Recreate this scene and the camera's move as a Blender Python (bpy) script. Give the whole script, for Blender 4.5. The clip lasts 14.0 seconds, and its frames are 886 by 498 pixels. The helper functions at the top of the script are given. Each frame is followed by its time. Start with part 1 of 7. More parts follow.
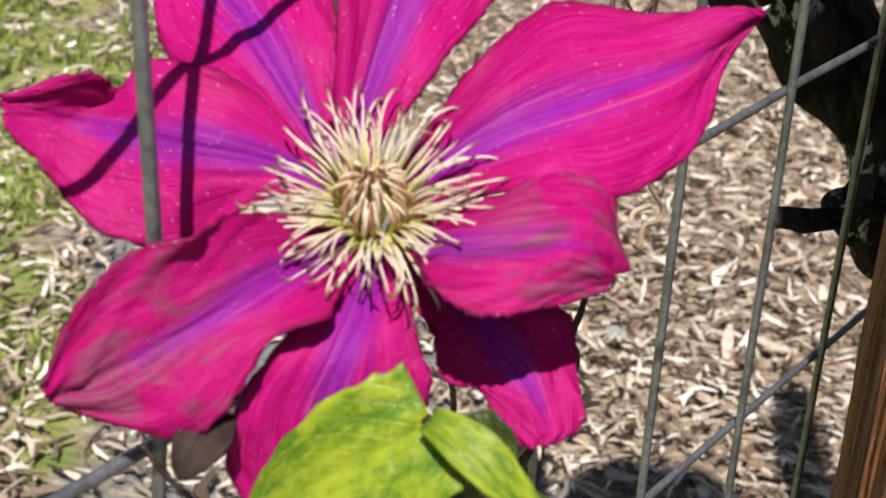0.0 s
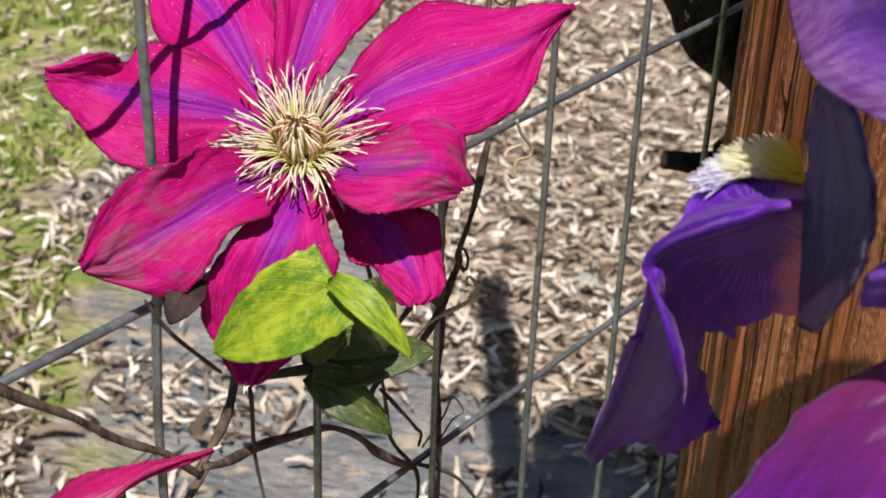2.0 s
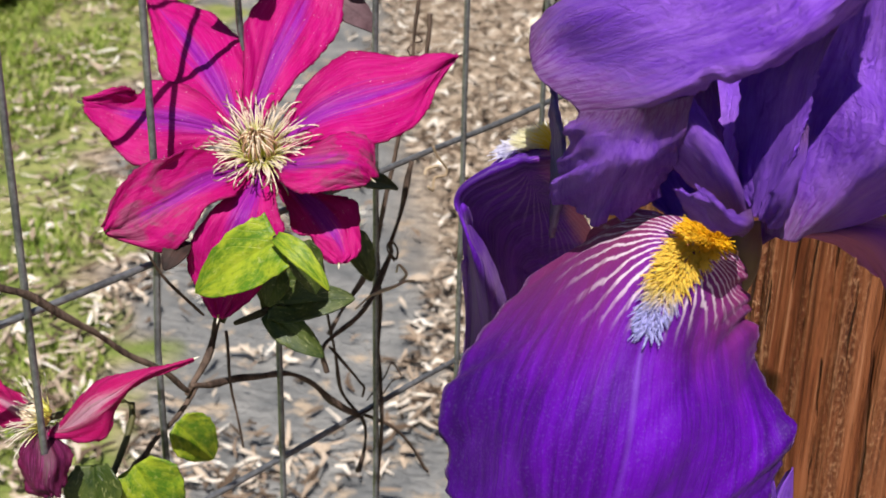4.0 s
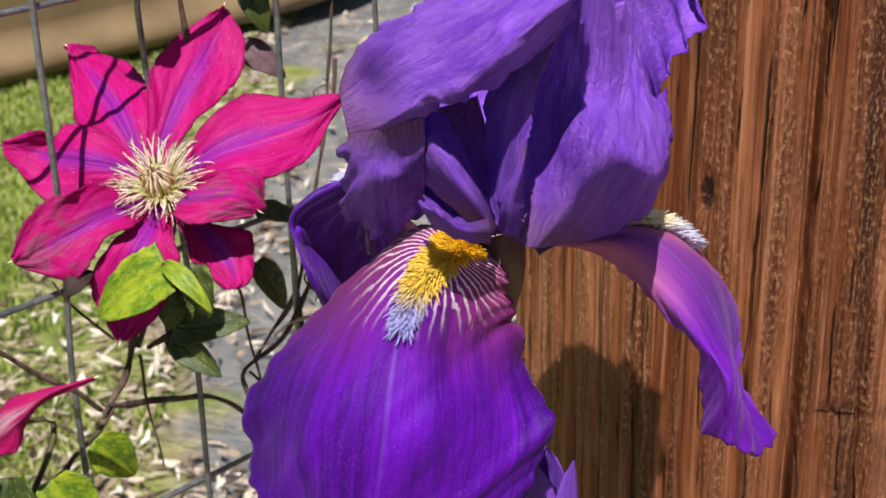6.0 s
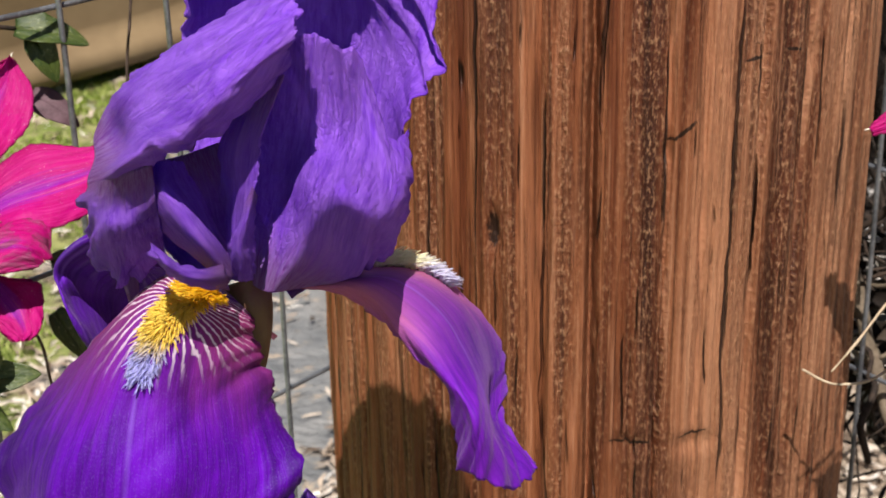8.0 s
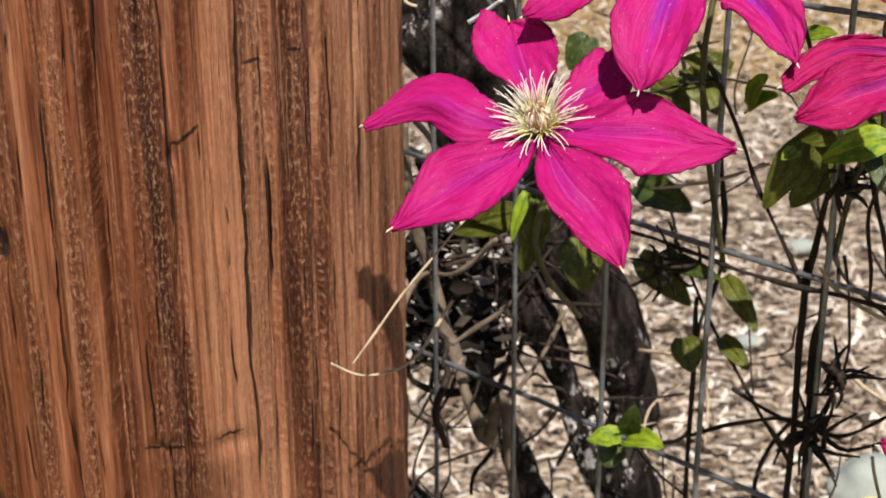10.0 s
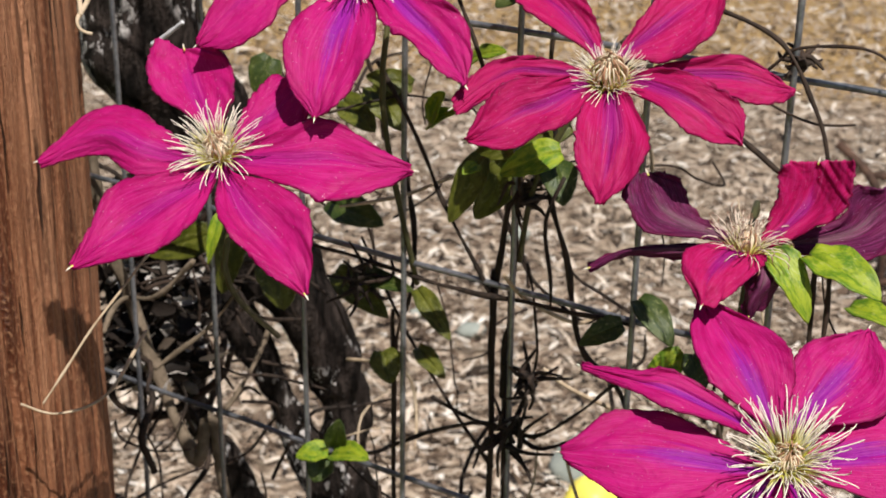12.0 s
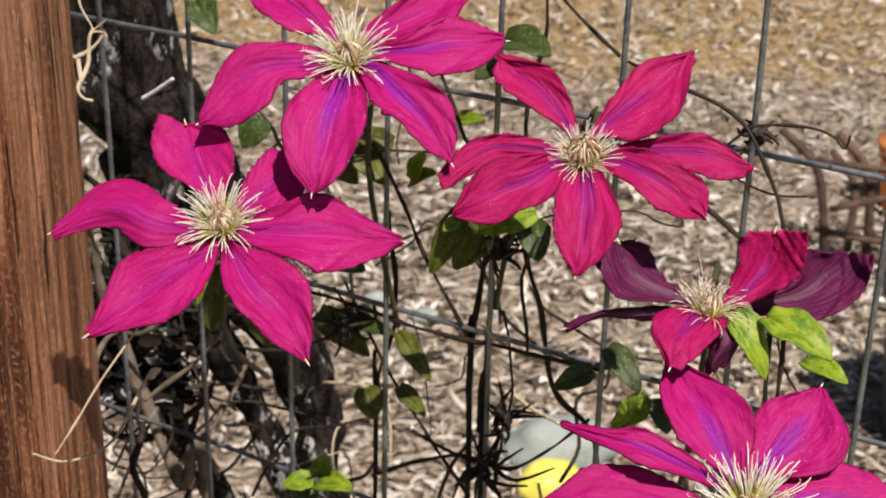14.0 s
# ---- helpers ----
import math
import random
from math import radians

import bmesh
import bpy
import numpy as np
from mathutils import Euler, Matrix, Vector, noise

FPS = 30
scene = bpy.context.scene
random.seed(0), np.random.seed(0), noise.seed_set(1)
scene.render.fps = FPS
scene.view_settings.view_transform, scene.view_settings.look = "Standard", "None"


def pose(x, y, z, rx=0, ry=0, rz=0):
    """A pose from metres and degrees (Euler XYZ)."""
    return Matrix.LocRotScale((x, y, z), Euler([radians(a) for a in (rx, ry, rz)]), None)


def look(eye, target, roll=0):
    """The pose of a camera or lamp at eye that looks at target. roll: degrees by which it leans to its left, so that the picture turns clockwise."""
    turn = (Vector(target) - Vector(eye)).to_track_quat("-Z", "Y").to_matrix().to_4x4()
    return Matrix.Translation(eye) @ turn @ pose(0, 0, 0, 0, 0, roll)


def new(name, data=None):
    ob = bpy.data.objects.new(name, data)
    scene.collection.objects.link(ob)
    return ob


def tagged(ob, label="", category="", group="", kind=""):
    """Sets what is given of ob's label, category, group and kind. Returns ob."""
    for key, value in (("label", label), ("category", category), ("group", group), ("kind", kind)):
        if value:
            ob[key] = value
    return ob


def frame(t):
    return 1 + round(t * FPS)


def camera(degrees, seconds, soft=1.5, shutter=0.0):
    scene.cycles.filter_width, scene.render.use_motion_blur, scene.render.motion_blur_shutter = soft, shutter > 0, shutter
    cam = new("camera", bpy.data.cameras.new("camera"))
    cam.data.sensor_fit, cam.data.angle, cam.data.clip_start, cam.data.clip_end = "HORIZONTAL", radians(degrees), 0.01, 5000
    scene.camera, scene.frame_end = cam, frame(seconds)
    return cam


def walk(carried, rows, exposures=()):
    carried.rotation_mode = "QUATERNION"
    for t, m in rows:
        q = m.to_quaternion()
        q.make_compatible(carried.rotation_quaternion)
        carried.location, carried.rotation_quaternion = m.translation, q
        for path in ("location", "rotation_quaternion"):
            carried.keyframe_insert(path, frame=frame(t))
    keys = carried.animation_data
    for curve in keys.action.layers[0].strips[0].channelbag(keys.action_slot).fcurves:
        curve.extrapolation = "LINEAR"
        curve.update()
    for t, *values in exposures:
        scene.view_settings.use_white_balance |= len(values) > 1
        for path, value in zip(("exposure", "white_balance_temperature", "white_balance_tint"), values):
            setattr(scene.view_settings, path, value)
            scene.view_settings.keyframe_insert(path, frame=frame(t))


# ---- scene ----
PATH = [
    (0, (-0.1574, -0.2381, 1.0542), (-0.3303, 0.6265, 0.5824), 2.35),
    (0.5, (-0.1462, -0.2534, 1.0721), (-0.3200, 0.6033, 0.5865), 2.43),
    (1, (-0.1406, -0.2723, 1.0857), (-0.3155, 0.5781, 0.5896), 2.28),
    (1.5, (-0.1271, -0.3005, 1.0954), (-0.2976, 0.5485, 0.5953), 2.25),
    (2, (-0.1175, -0.3310, 1.0988), (-0.2833, 0.5208, 0.6020), 2.14),
    (2.2, (-0.1131, -0.3382, 1.0996), (-0.2763, 0.5154, 0.6050), 2.22),
    (4.3, (-0.0331, -0.4649, 1.1334), (-0.2490, 0.4126, 0.7053), 0.96),
    (4.5, (-0.0227, -0.4644, 1.1326), (-0.2464, 0.4125, 0.7071), 0.73),
    (5, (-0.0057, -0.4656, 1.1342), (-0.2429, 0.4110, 0.7155), 0.22),
    (5.5, (0.0098, -0.4699, 1.1372), (-0.2399, 0.4056, 0.7235), -0.35),
    (6, (0.0313, -0.4754, 1.1370), (-0.2402, 0.4001, 0.7373), -1.23),
    (6.5, (0.0354, -0.4747, 1.1365), (-0.2270, 0.4096, 0.7502), -1.14),
    (7, (0.0298, -0.4728, 1.1361), (-0.2088, 0.4186, 0.7507), -1.00),
    (7.5, (0.0435, -0.4722, 1.1377), (-0.1788, 0.4261, 0.7586), -1.12),
    (8, (0.0667, -0.4690, 1.1386), (-0.1360, 0.4347, 0.7614), -1.28),
    (8.5, (0.0850, -0.4661, 1.1382), (-0.0855, 0.4433, 0.7586), -1.27),
    (9, (0.1032, -0.4627, 1.1400), (-0.0198, 0.4542, 0.7605), -0.83),
    (9.2, (0.1125, -0.4617, 1.1392), (0.0077, 0.4575, 0.7597), -0.70),
    (11.3, (0.1556, -0.4607, 1.1435), (0.2758, 0.4567, 0.7642), 0.74),
    (11.5, (0.1553, -0.4624, 1.1451), (0.2926, 0.4528, 0.7661), 0.91),
    (12, (0.1546, -0.4612, 1.1507), (0.3167, 0.4481, 0.7675), 1.00),
    (12.5, (0.1513, -0.4591, 1.1608), (0.3288, 0.4459, 0.7740), 1.19),
    (13, (0.1506, -0.4589, 1.1674), (0.3348, 0.4424, 0.7752), 1.24),
    (13.5, (0.1466, -0.4641, 1.1793), (0.3393, 0.4336, 0.7832), 1.43),
    (14, (0.1353, -0.4809, 1.1959), (0.3333, 0.4130, 0.7937), 1.49),
]

# ---------------------------------------------------------------- camera
cam = camera(33.56, 14.0, soft=1.6)
walk(cam, [(t, look(eye, target, roll)) for t, eye, target, roll in PATH],
     exposures=[(0.0, 0.48), (7.0, 0.53), (9.0, 0.65), (11.5, 0.35), (14.0, 0.31)])
cam.data.dof.use_dof = True
cam.data.dof.focus_distance = 0.39
cam.data.dof.aperture_fstop = 44.0

# ---------------------------------------------------------------- light
TO_SUN = Vector((0.17, -1.0, 1.66)).normalized()
world = bpy.data.worlds.new("sky")
world.use_nodes = True
scene.world = world
wn = world.node_tree
sky = wn.nodes.new("ShaderNodeTexSky")
sky.sky_type = "NISHITA"
sky.sun_disc = False
sky.sun_elevation = math.asin(TO_SUN.z)
sky.sun_rotation = math.atan2(TO_SUN.x, TO_SUN.y)
wn.links.new(sky.outputs[0], wn.nodes["Background"].inputs[0])
wn.nodes["Background"].inputs[1].default_value = 0.050
sun_data = bpy.data.lights.new("sun", "SUN")
sun_data.energy = 5.0
sun_data.angle = radians(0.53)
sun_data.color = (1.0, 0.945, 0.89)
sun = new("sun", sun_data)
sun.matrix_world = look(TO_SUN * 10, (0, 0, 0))
scene.view_settings.exposure = 0.5


# ---------------------------------------------------------------- material helpers
class Mat:
    """A small builder for node materials."""

    def __init__(self, name, rough=0.6, spec=0.3):
        self.m = bpy.data.materials.new(name)
        self.m.use_nodes = True
        self.t = self.m.node_tree
        self.b = self.t.nodes["Principled BSDF"]
        self.b.inputs["Roughness"].default_value = rough
        self.b.inputs["Specular IOR Level"].default_value = spec

    def n(self, kind, **values):
        node = self.t.nodes.new("ShaderNode" + kind)
        for k, v in values.items():
            if k == "op":
                node.operation = v
            elif k == "blend":
                node.data_type, node.blend_type = "RGBA", v
        return node

    def put(self, socket, value):
        if isinstance(value, bpy.types.NodeSocket):
            self.t.links.new(value, socket)
        elif isinstance(value, tuple) and len(value) == 3 and socket.type == "RGBA":
            socket.default_value = (*value, 1)
        else:
            socket.default_value = value

    def math(self, op, a, b=0.0, c=0.0, clamp=False):
        node = self.n("Math", op=op)
        node.use_clamp = clamp
        for s, v in zip(node.inputs, (a, b, c)):
            self.put(s, v)
        return node.outputs[0]

    def step(self, v, lo, hi, a=0.0, b=1.0):
        node = self.n("MapRange")
        node.interpolation_type = "SMOOTHSTEP"
        for s, x in zip(node.inputs, (v, lo, hi, a, b)):
            self.put(s, x)
        return node.outputs[0]

    def mix(self, f, a, b, blend="MIX"):
        node = self.n("Mix", blend=blend)
        self.put(node.inputs[0], f)
        self.put(node.inputs[6], a)
        self.put(node.inputs[7], b)
        return node.outputs[2]

    def uv(self):
        node = self.n("UVMap")
        sep = self.n("SeparateXYZ")
        self.t.links.new(node.outputs[0], sep.inputs[0])
        return node.outputs[0], sep.outputs[0], sep.outputs[1]

    def obj(self):
        return self.n("TexCoord").outputs["Object"]

    def pos(self):
        return self.n("NewGeometry").outputs["Position"]

    def rand(self):
        return self.n("ObjectInfo").outputs["Random"]

    def island(self):
        return self.n("NewGeometry").outputs["Random Per Island"]

    def scaled(self, vec, s):
        node = self.n("Mapping")
        self.put(node.inputs[0], vec)
        node.inputs["Scale"].default_value = s
        return node.outputs[0]

    def shift(self, vec, by):
        node = self.n("VectorMath", op="ADD")
        self.put(node.inputs[0], vec)
        self.put(node.inputs[1], by)
        return node.outputs[0]

    def noise(self, vec, scale, detail=4.0, rough=0.55, distort=0.0):
        node = self.n("TexNoise")
        self.put(node.inputs["Vector"], vec)
        for k, v in (("Scale", scale), ("Detail", detail), ("Roughness", rough), ("Distortion", distort)):
            node.inputs[k].default_value = v
        return node.outputs["Fac"]

    def ramp(self, f, stops):
        node = self.n("ValToRGB")
        el = node.color_ramp.elements
        while len(el) < len(stops):
            el.new(0.5)
        for e, (p, c) in zip(el, stops):
            e.position, e.color = p, (*c, 1)
        self.put(node.inputs[0], f)
        return node.outputs[0]

    def bump(self, h, strength=0.3, dist=0.001):
        node = self.n("Bump")
        node.inputs["Strength"].default_value = strength
        node.inputs["Distance"].default_value = dist
        self.put(node.inputs["Height"], h)
        self.put(self.b.inputs["Normal"], node.outputs[0])
        return node.outputs[0]

    def color(self, c):
        self.put(self.b.inputs["Base Color"], c)
        return self

    def thin(self, c, share=0.3):
        """Lets part of the light through, as petals and leaves do."""
        tr = self.n("BsdfTranslucent")
        self.put(tr.inputs[0], c)
        mx = self.n("MixShader")
        mx.inputs[0].default_value = share
        out = self.t.nodes["Material Output"]
        self.t.links.new(self.b.outputs[0], mx.inputs[1])
        self.t.links.new(tr.outputs[0], mx.inputs[2])
        self.t.links.new(mx.outputs[0], out.inputs[0])
        return self


def clematis_petal(name, lit, bar, edge, strong=0.85, bruise=0.0):
    k = Mat(name, 0.44, 0.12)
    vec, u, v = k.uv()
    seed = k.shift(vec, k.rand())
    a = k.math("MULTIPLY", k.math("ABSOLUTE", k.math("SUBTRACT", u, 0.5)), 2.0)
    streak = k.noise(k.scaled(seed, (34, 2.2, 1)), 1.0, 4, 0.6)
    fine = k.noise(k.scaled(seed, (120, 6, 1)), 1.0, 2, 0.5)
    blot = k.noise(k.scaled(seed, (3, 4, 1)), 1.6, 4, 0.6)
    reach = k.math("ADD", a, k.math("MULTIPLY", k.math("SUBTRACT", streak, 0.5), 0.75))
    bar_w = k.step(v, 0.15, 0.9, 0.42, 0.0)
    in_bar = k.math("MULTIPLY", k.step(k.math("SUBTRACT", reach, bar_w), -0.22, 0.14, 1.0, 0.0), k.step(v, 0.60, 0.98, 1.0, 0.0))
    col = k.mix(k.step(blot, 0.4, 0.75, 0.0, 0.55), lit, edge)
    col = k.mix(k.step(a, 0.72, 1.0, 0.0, 0.45), col, edge)
    col = k.mix(k.math("MULTIPLY", in_bar, strong), col, bar)
    col = k.mix(k.step(fine, 0.40, 0.68, 0.0, 0.30), col, k.mix(0.5, col, (0.80, 0.12, 0.50)))
    seam = k.math("MULTIPLY", k.step(k.math("ABSOLUTE", k.math("SUBTRACT", a, 0.16)), 0.0, 0.035, 1.0, 0.0), k.step(streak, 0.45, 0.65))
    col = k.mix(k.math("MULTIPLY", seam, 0.35), col, (0.62, 0.16, 0.42))
    mottle = k.noise(k.scaled(seed, (14, 22, 1)), 1.0, 5, 0.7)
    col = k.mix(k.step(mottle, 0.48, 0.72, 0.0, 0.42), col, k.mix(0.6, col, (0.16, 0.0, 0.05)))
    col = k.mix(k.step(a, 0.93, 1.0, 0.0, 0.55), col, (0.10, 0.002, 0.03))
    if bruise:  # dull weathered patches
        old = k.math("MULTIPLY", k.step(k.noise(k.scaled(seed, (2.2, 2.6, 1)), 1.3, 5, 0.7, 0.6), 0.46, 0.62), k.step(v, 0.25, 0.6))
        col = k.mix(k.math("MULTIPLY", old, bruise), col, k.mix(k.step(streak, 0.4, 0.6), (0.17, 0.03, 0.075), (0.30, 0.085, 0.16)))
    dots = k.noise(seed, 95.0, 1, 0.3)
    col = k.mix(k.step(dots, 0.755, 0.80, 0.0, 0.7), col, (0.8, 0.5, 0.68))
    k.color(col)
    k.thin(col, 0.28)
    wrinkle = k.noise(k.scaled(seed, (9, 16, 1)), 1.0, 5, 0.62, 0.8)
    k.bump(k.math("ADD", k.math("MULTIPLY", wrinkle, 0.8), k.math("ADD", k.math("MULTIPLY", streak, 0.45), k.math("MULTIPLY", fine, 0.25))), 0.45, 0.0013)
    return k.m


def iris_petal(name, lit, deep, fall=0):
    """fall: 0 for a standard, 1 for a fall with white stripes round its beard, 2 for one turned to show its pink claw."""
    k = Mat(name, 0.50, 0.12 if fall else 0.18)
    vec, u, v = k.uv()
    seed = k.shift(vec, k.rand())
    a = k.math("MULTIPLY", k.math("ABSOLUTE", k.math("SUBTRACT", u, 0.5)), 2.0)
    streak = k.noise(k.scaled(seed, (9, 1.2, 1) if fall else (12, 3.0, 1)), 1.0, 5, 0.65, 0.3 if fall else 1.2)
    vein = k.noise(k.scaled(seed, (60, 4.0, 1) if fall else (70, 9.0, 1)), 1.0, 3, 0.6, 0.3 if fall else 1.0)
    crumple = k.noise(k.scaled(seed, (14, 60, 1) if fall else (16, 22, 1)), 1.0, 7, 0.74, 1.2)
    blot = k.noise(seed, 4.0, 5, 0.6)
    grain = k.noise(seed, 260.0, 2, 0.5)
    f = k.math("ADD", k.math("MULTIPLY", streak, 0.6), k.math("MULTIPLY", vein, 0.4))
    col = k.mix(k.step(f, 0.36, 0.66 if fall else 0.70, 0.0, 0.78 if fall else 0.85), lit, deep)
    col = k.mix(k.step(blot, 0.42, 0.75, 0.0, 0.5), col, deep)
    if fall:
        broad = k.noise(k.scaled(seed, (7, 0.9, 1)), 1.0, 3, 0.55, 0.4)
        col = k.mix(k.step(broad, 0.50, 0.66, 0.0, 0.4), col, deep)
        pale = k.mix(0.6, lit, (0.36, 0.12, 0.72))
        rim = k.math("ADD", a, k.math("MULTIPLY", k.math("SUBTRACT", streak, 0.5), 0.7))
        col = k.mix(k.step(rim, 0.72, 1.2, 0.0, 0.55), col, deep if fall == 1 else pale)
        haft = k.step(k.math("ADD", v, k.math("MULTIPLY", k.math("SUBTRACT", streak, 0.5), 0.30)), 0.32 if fall == 1 else (0.20 if fall == 3 else 0.05), 0.76 if fall == 1 else (0.58 if fall == 3 else 0.22), 1.0, 0.0)
        side = k.step(a, 0.10, 0.55, 0.35, 1.0)
        claw = (0.235, 0.028, 0.115) if fall == 1 else (0.44, 0.12, 0.24)
        col = k.mix(k.math("MULTIPLY", haft, side), col, claw)
        # white lines that fan out from both sides of the beard
        x = k.math("SUBTRACT", a, 0.06)
        y = k.math("MULTIPLY", k.math("SUBTRACT", v, 0.27), 2.6)
        turn = k.math("ARCTAN2", x, y)
        far = k.math("SQRT", k.math("ADD", k.math("MULTIPLY", x, x), k.math("MULTIPLY", k.math("MULTIPLY", y, y), k.step(y, -0.1, 0.2, 0.7, 1.3))))
        wave = k.math("SINE", k.math("ADD", k.math("MULTIPLY", turn, 44.0), k.math("ADD", k.math("MULTIPLY", streak, 9.0), k.math("MULTIPLY", blot, 12.0))))
        reach = k.math("ADD", far, k.math("MULTIPLY", k.math("SUBTRACT", vein, 0.5), 0.5))
        keep = k.math("MULTIPLY", k.step(reach, 0.52, 0.98, 1.0, 0.0), k.step(a, 0.04, 0.12))
        thin_line = k.step(k.math("ADD", wave, k.math("MULTIPLY", k.math("SUBTRACT", vein, 0.5), 1.2)), 0.40, 0.90)
        col = k.mix(k.math("MULTIPLY", thin_line, k.math("MULTIPLY", keep, 0.95 if fall == 1 else (0.0 if fall == 3 else 0.10))), col, (0.80, 0.66, 0.76))
        line = k.math("MULTIPLY", k.step(a, 0.0, 0.03, 1.0, 0.0), k.step(v, 0.6, 1.0, 1.0, 0.0))
        col = k.mix(k.math("MULTIPLY", line, 0.35), col, (0.26, 0.12, 0.62))
    else:
        foot = k.step(k.math("ADD", v, k.math("MULTIPLY", k.math("SUBTRACT", streak, 0.5), 0.25)), 0.02, 0.36, 0.8, 0.0)
        col = k.mix(foot, col, k.mix(k.step(vein, 0.42, 0.56), (0.20, 0.04, 0.15), (0.36, 0.20, 0.40)))
    col = k.mix(k.step(grain, 0.55, 0.75, 0.0, 0.10 if fall else 0.2), col, k.mix(0.5, col, (0.6, 0.5, 0.95)))
    k.color(col)
    k.thin(col if fall else k.mix(0.75, col, (0.30, 0.008, 0.80)), (0.05 if fall == 2 else 0.16) if fall else 0.28)
    h = k.math("ADD", k.math("MULTIPLY", streak, 0.9 if fall else 0.8), k.math("ADD", k.math("MULTIPLY", vein, 0.4 if fall else 0.14), k.math("ADD", k.math("MULTIPLY", crumple, 0.15 if fall else 0.7), k.math("MULTIPLY", grain, 0.12))))
    k.bump(h, 0.45 if fall else 0.9, 0.0018 if fall else 0.0034)
    if fall:  # velvety face
        k.b.inputs["Sheen Weight"].default_value = 0.10
        k.b.inputs["Sheen Roughness"].default_value = 0.35
        k.b.inputs["Sheen Tint"].default_value = (0.75, 0.45, 1.0, 1.0)
    return k.m


def leaf_mat(name, green, pale, share=0.35):
    k = Mat(name, 0.36, 0.45)
    vec, u, v = k.uv()
    seed = k.shift(vec, k.rand())
    c = k.math("ABSOLUTE", k.math("SUBTRACT", u, 0.5))
    blot = k.noise(seed, 3.4, 6, 0.68)
    cell = k.noise(seed, 22.0, 3, 0.6)
    side = k.math("SINE", k.math("MULTIPLY", k.math("SUBTRACT", v, k.math("MULTIPLY", c, 0.9)), 46.0))
    vein = k.math("MAXIMUM", k.step(c, 0.006, 0.022, 1.0, 0.0), k.step(side, 0.90, 1.0, 0.0, 0.7))
    col = k.mix(k.step(blot, 0.38, 0.62), green, pale)
    col = k.mix(k.step(cell, 0.5, 0.75, 0.0, 0.4), col, pale)
    fleck = k.noise(seed, 9.0, 5, 0.75, 0.8)
    col = k.mix(k.step(fleck, 0.56, 0.66, 0.0, 0.55), col, k.mix(0.5, pale, (0.62, 0.62, 0.30)))
    col = k.mix(k.step(fleck, 0.44, 0.34, 0.0, 0.4), col, k.mix(0.6, green, (0.02, 0.05, 0.004)))
    col = k.mix(k.math("MULTIPLY", vein, 0.4), col, pale)
    k.color(col)
    k.thin(col, share)
    k.bump(k.math("SUBTRACT", cell, k.math("MULTIPLY", vein, 0.8)), 0.4, 0.0008)
    return k.m


def plain_mat(name, a, b, rough=0.6, scale=60.0, stretch=(1, 1, 1), bump=0.4, dist=0.001, metal=0.0, spec=0.3):
    k = Mat(name, rough, spec)
    vec = k.scaled(k.obj(), stretch)
    big = k.noise(vec, scale * 0.15, 3)
    small = k.noise(vec, scale, 4, 0.65)
    f = k.math("ADD", k.math("MULTIPLY", big, 0.5), k.math("MULTIPLY", small, 0.5))
    k.color(k.mix(k.step(f, 0.36, 0.64), a, b))
    k.b.inputs["Metallic"].default_value = metal
    k.bump(small, bump, dist)
    return k.m


def island_mat(name, stops, rough=0.8, scale=120.0, share=0.0):
    k = Mat(name, rough, 0.2)
    base = k.ramp(k.island(), stops)
    n = k.noise(k.pos(), scale, 3, 0.6)
    col = k.mix(k.step(n, 0.35, 0.7, 0.0, 0.5), base, k.mix(0.55, base, (0.02, 0.015, 0.01)))
    k.color(col)
    if share:
        k.thin(col, share)
    k.bump(n, 0.3, 0.002)
    return k.m


def bark_mat():
    k = Mat("old_bark", 0.85, 0.08)
    p = k.pos()
    rough = k.noise(k.scaled(p, (1, 1, 0.25)), 90.0, 5, 0.7)
    flake = k.noise(k.scaled(p, (1, 1, 0.5)), 130.0, 4, 0.7)
    patch = k.noise(p, 14.0, 3, 0.6)
    col = k.mix(k.step(rough, 0.38, 0.66), (0.006, 0.0048, 0.004), (0.046, 0.035, 0.030))
    col = k.mix(k.math("MULTIPLY", k.step(flake, 0.54, 0.59), k.step(patch, 0.50, 0.57)), col, (0.48, 0.45, 0.43))
    k.color(col)
    k.bump(k.math("ADD", rough, k.math("MULTIPLY", flake, 0.6)), 1.0, 0.010)
    return k.m


M_PETAL = clematis_petal("clematis_magenta", (0.47, 0.001, 0.165), (0.185, 0.014, 0.36), (0.35, 0.0005, 0.09), 0.72)
M_PETAL_B = clematis_petal("clematis_weathered", (0.46, 0.001, 0.150), (0.185, 0.014, 0.35), (0.34, 0.0005, 0.085), 0.68, 0.8)
M_PETAL_P = clematis_petal("clematis_pink_magenta", (0.46, 0.006, 0.150), (0.20, 0.006, 0.24), (0.34, 0.0005, 0.078), 0.32)
M_PETAL_H = clematis_petal("clematis_soft_barred", (0.46, 0.006, 0.150), (0.18, 0.012, 0.36), (0.34, 0.0005, 0.080), 0.62)
M_PETAL_R = clematis_petal("clematis_crimson", (0.44, 0.006, 0.095), (0.16, 0.006, 0.20), (0.31, 0.001, 0.05), 0.55)
M_PETAL_OLD = clematis_petal("clematis_faded", (0.075, 0.010, 0.040), (0.150, 0.085, 0.100), (0.12, 0.004, 0.033), 0.85)
M_PETAL_F = clematis_petal("clematis_pale_barred", (0.40, 0.004, 0.10), (0.50, 0.34, 0.40), (0.26, 0.006, 0.07), 0.75)
M_STD = iris_petal("iris_standard", (0.46, 0.180, 0.98), (0.17, 0.022, 0.64))
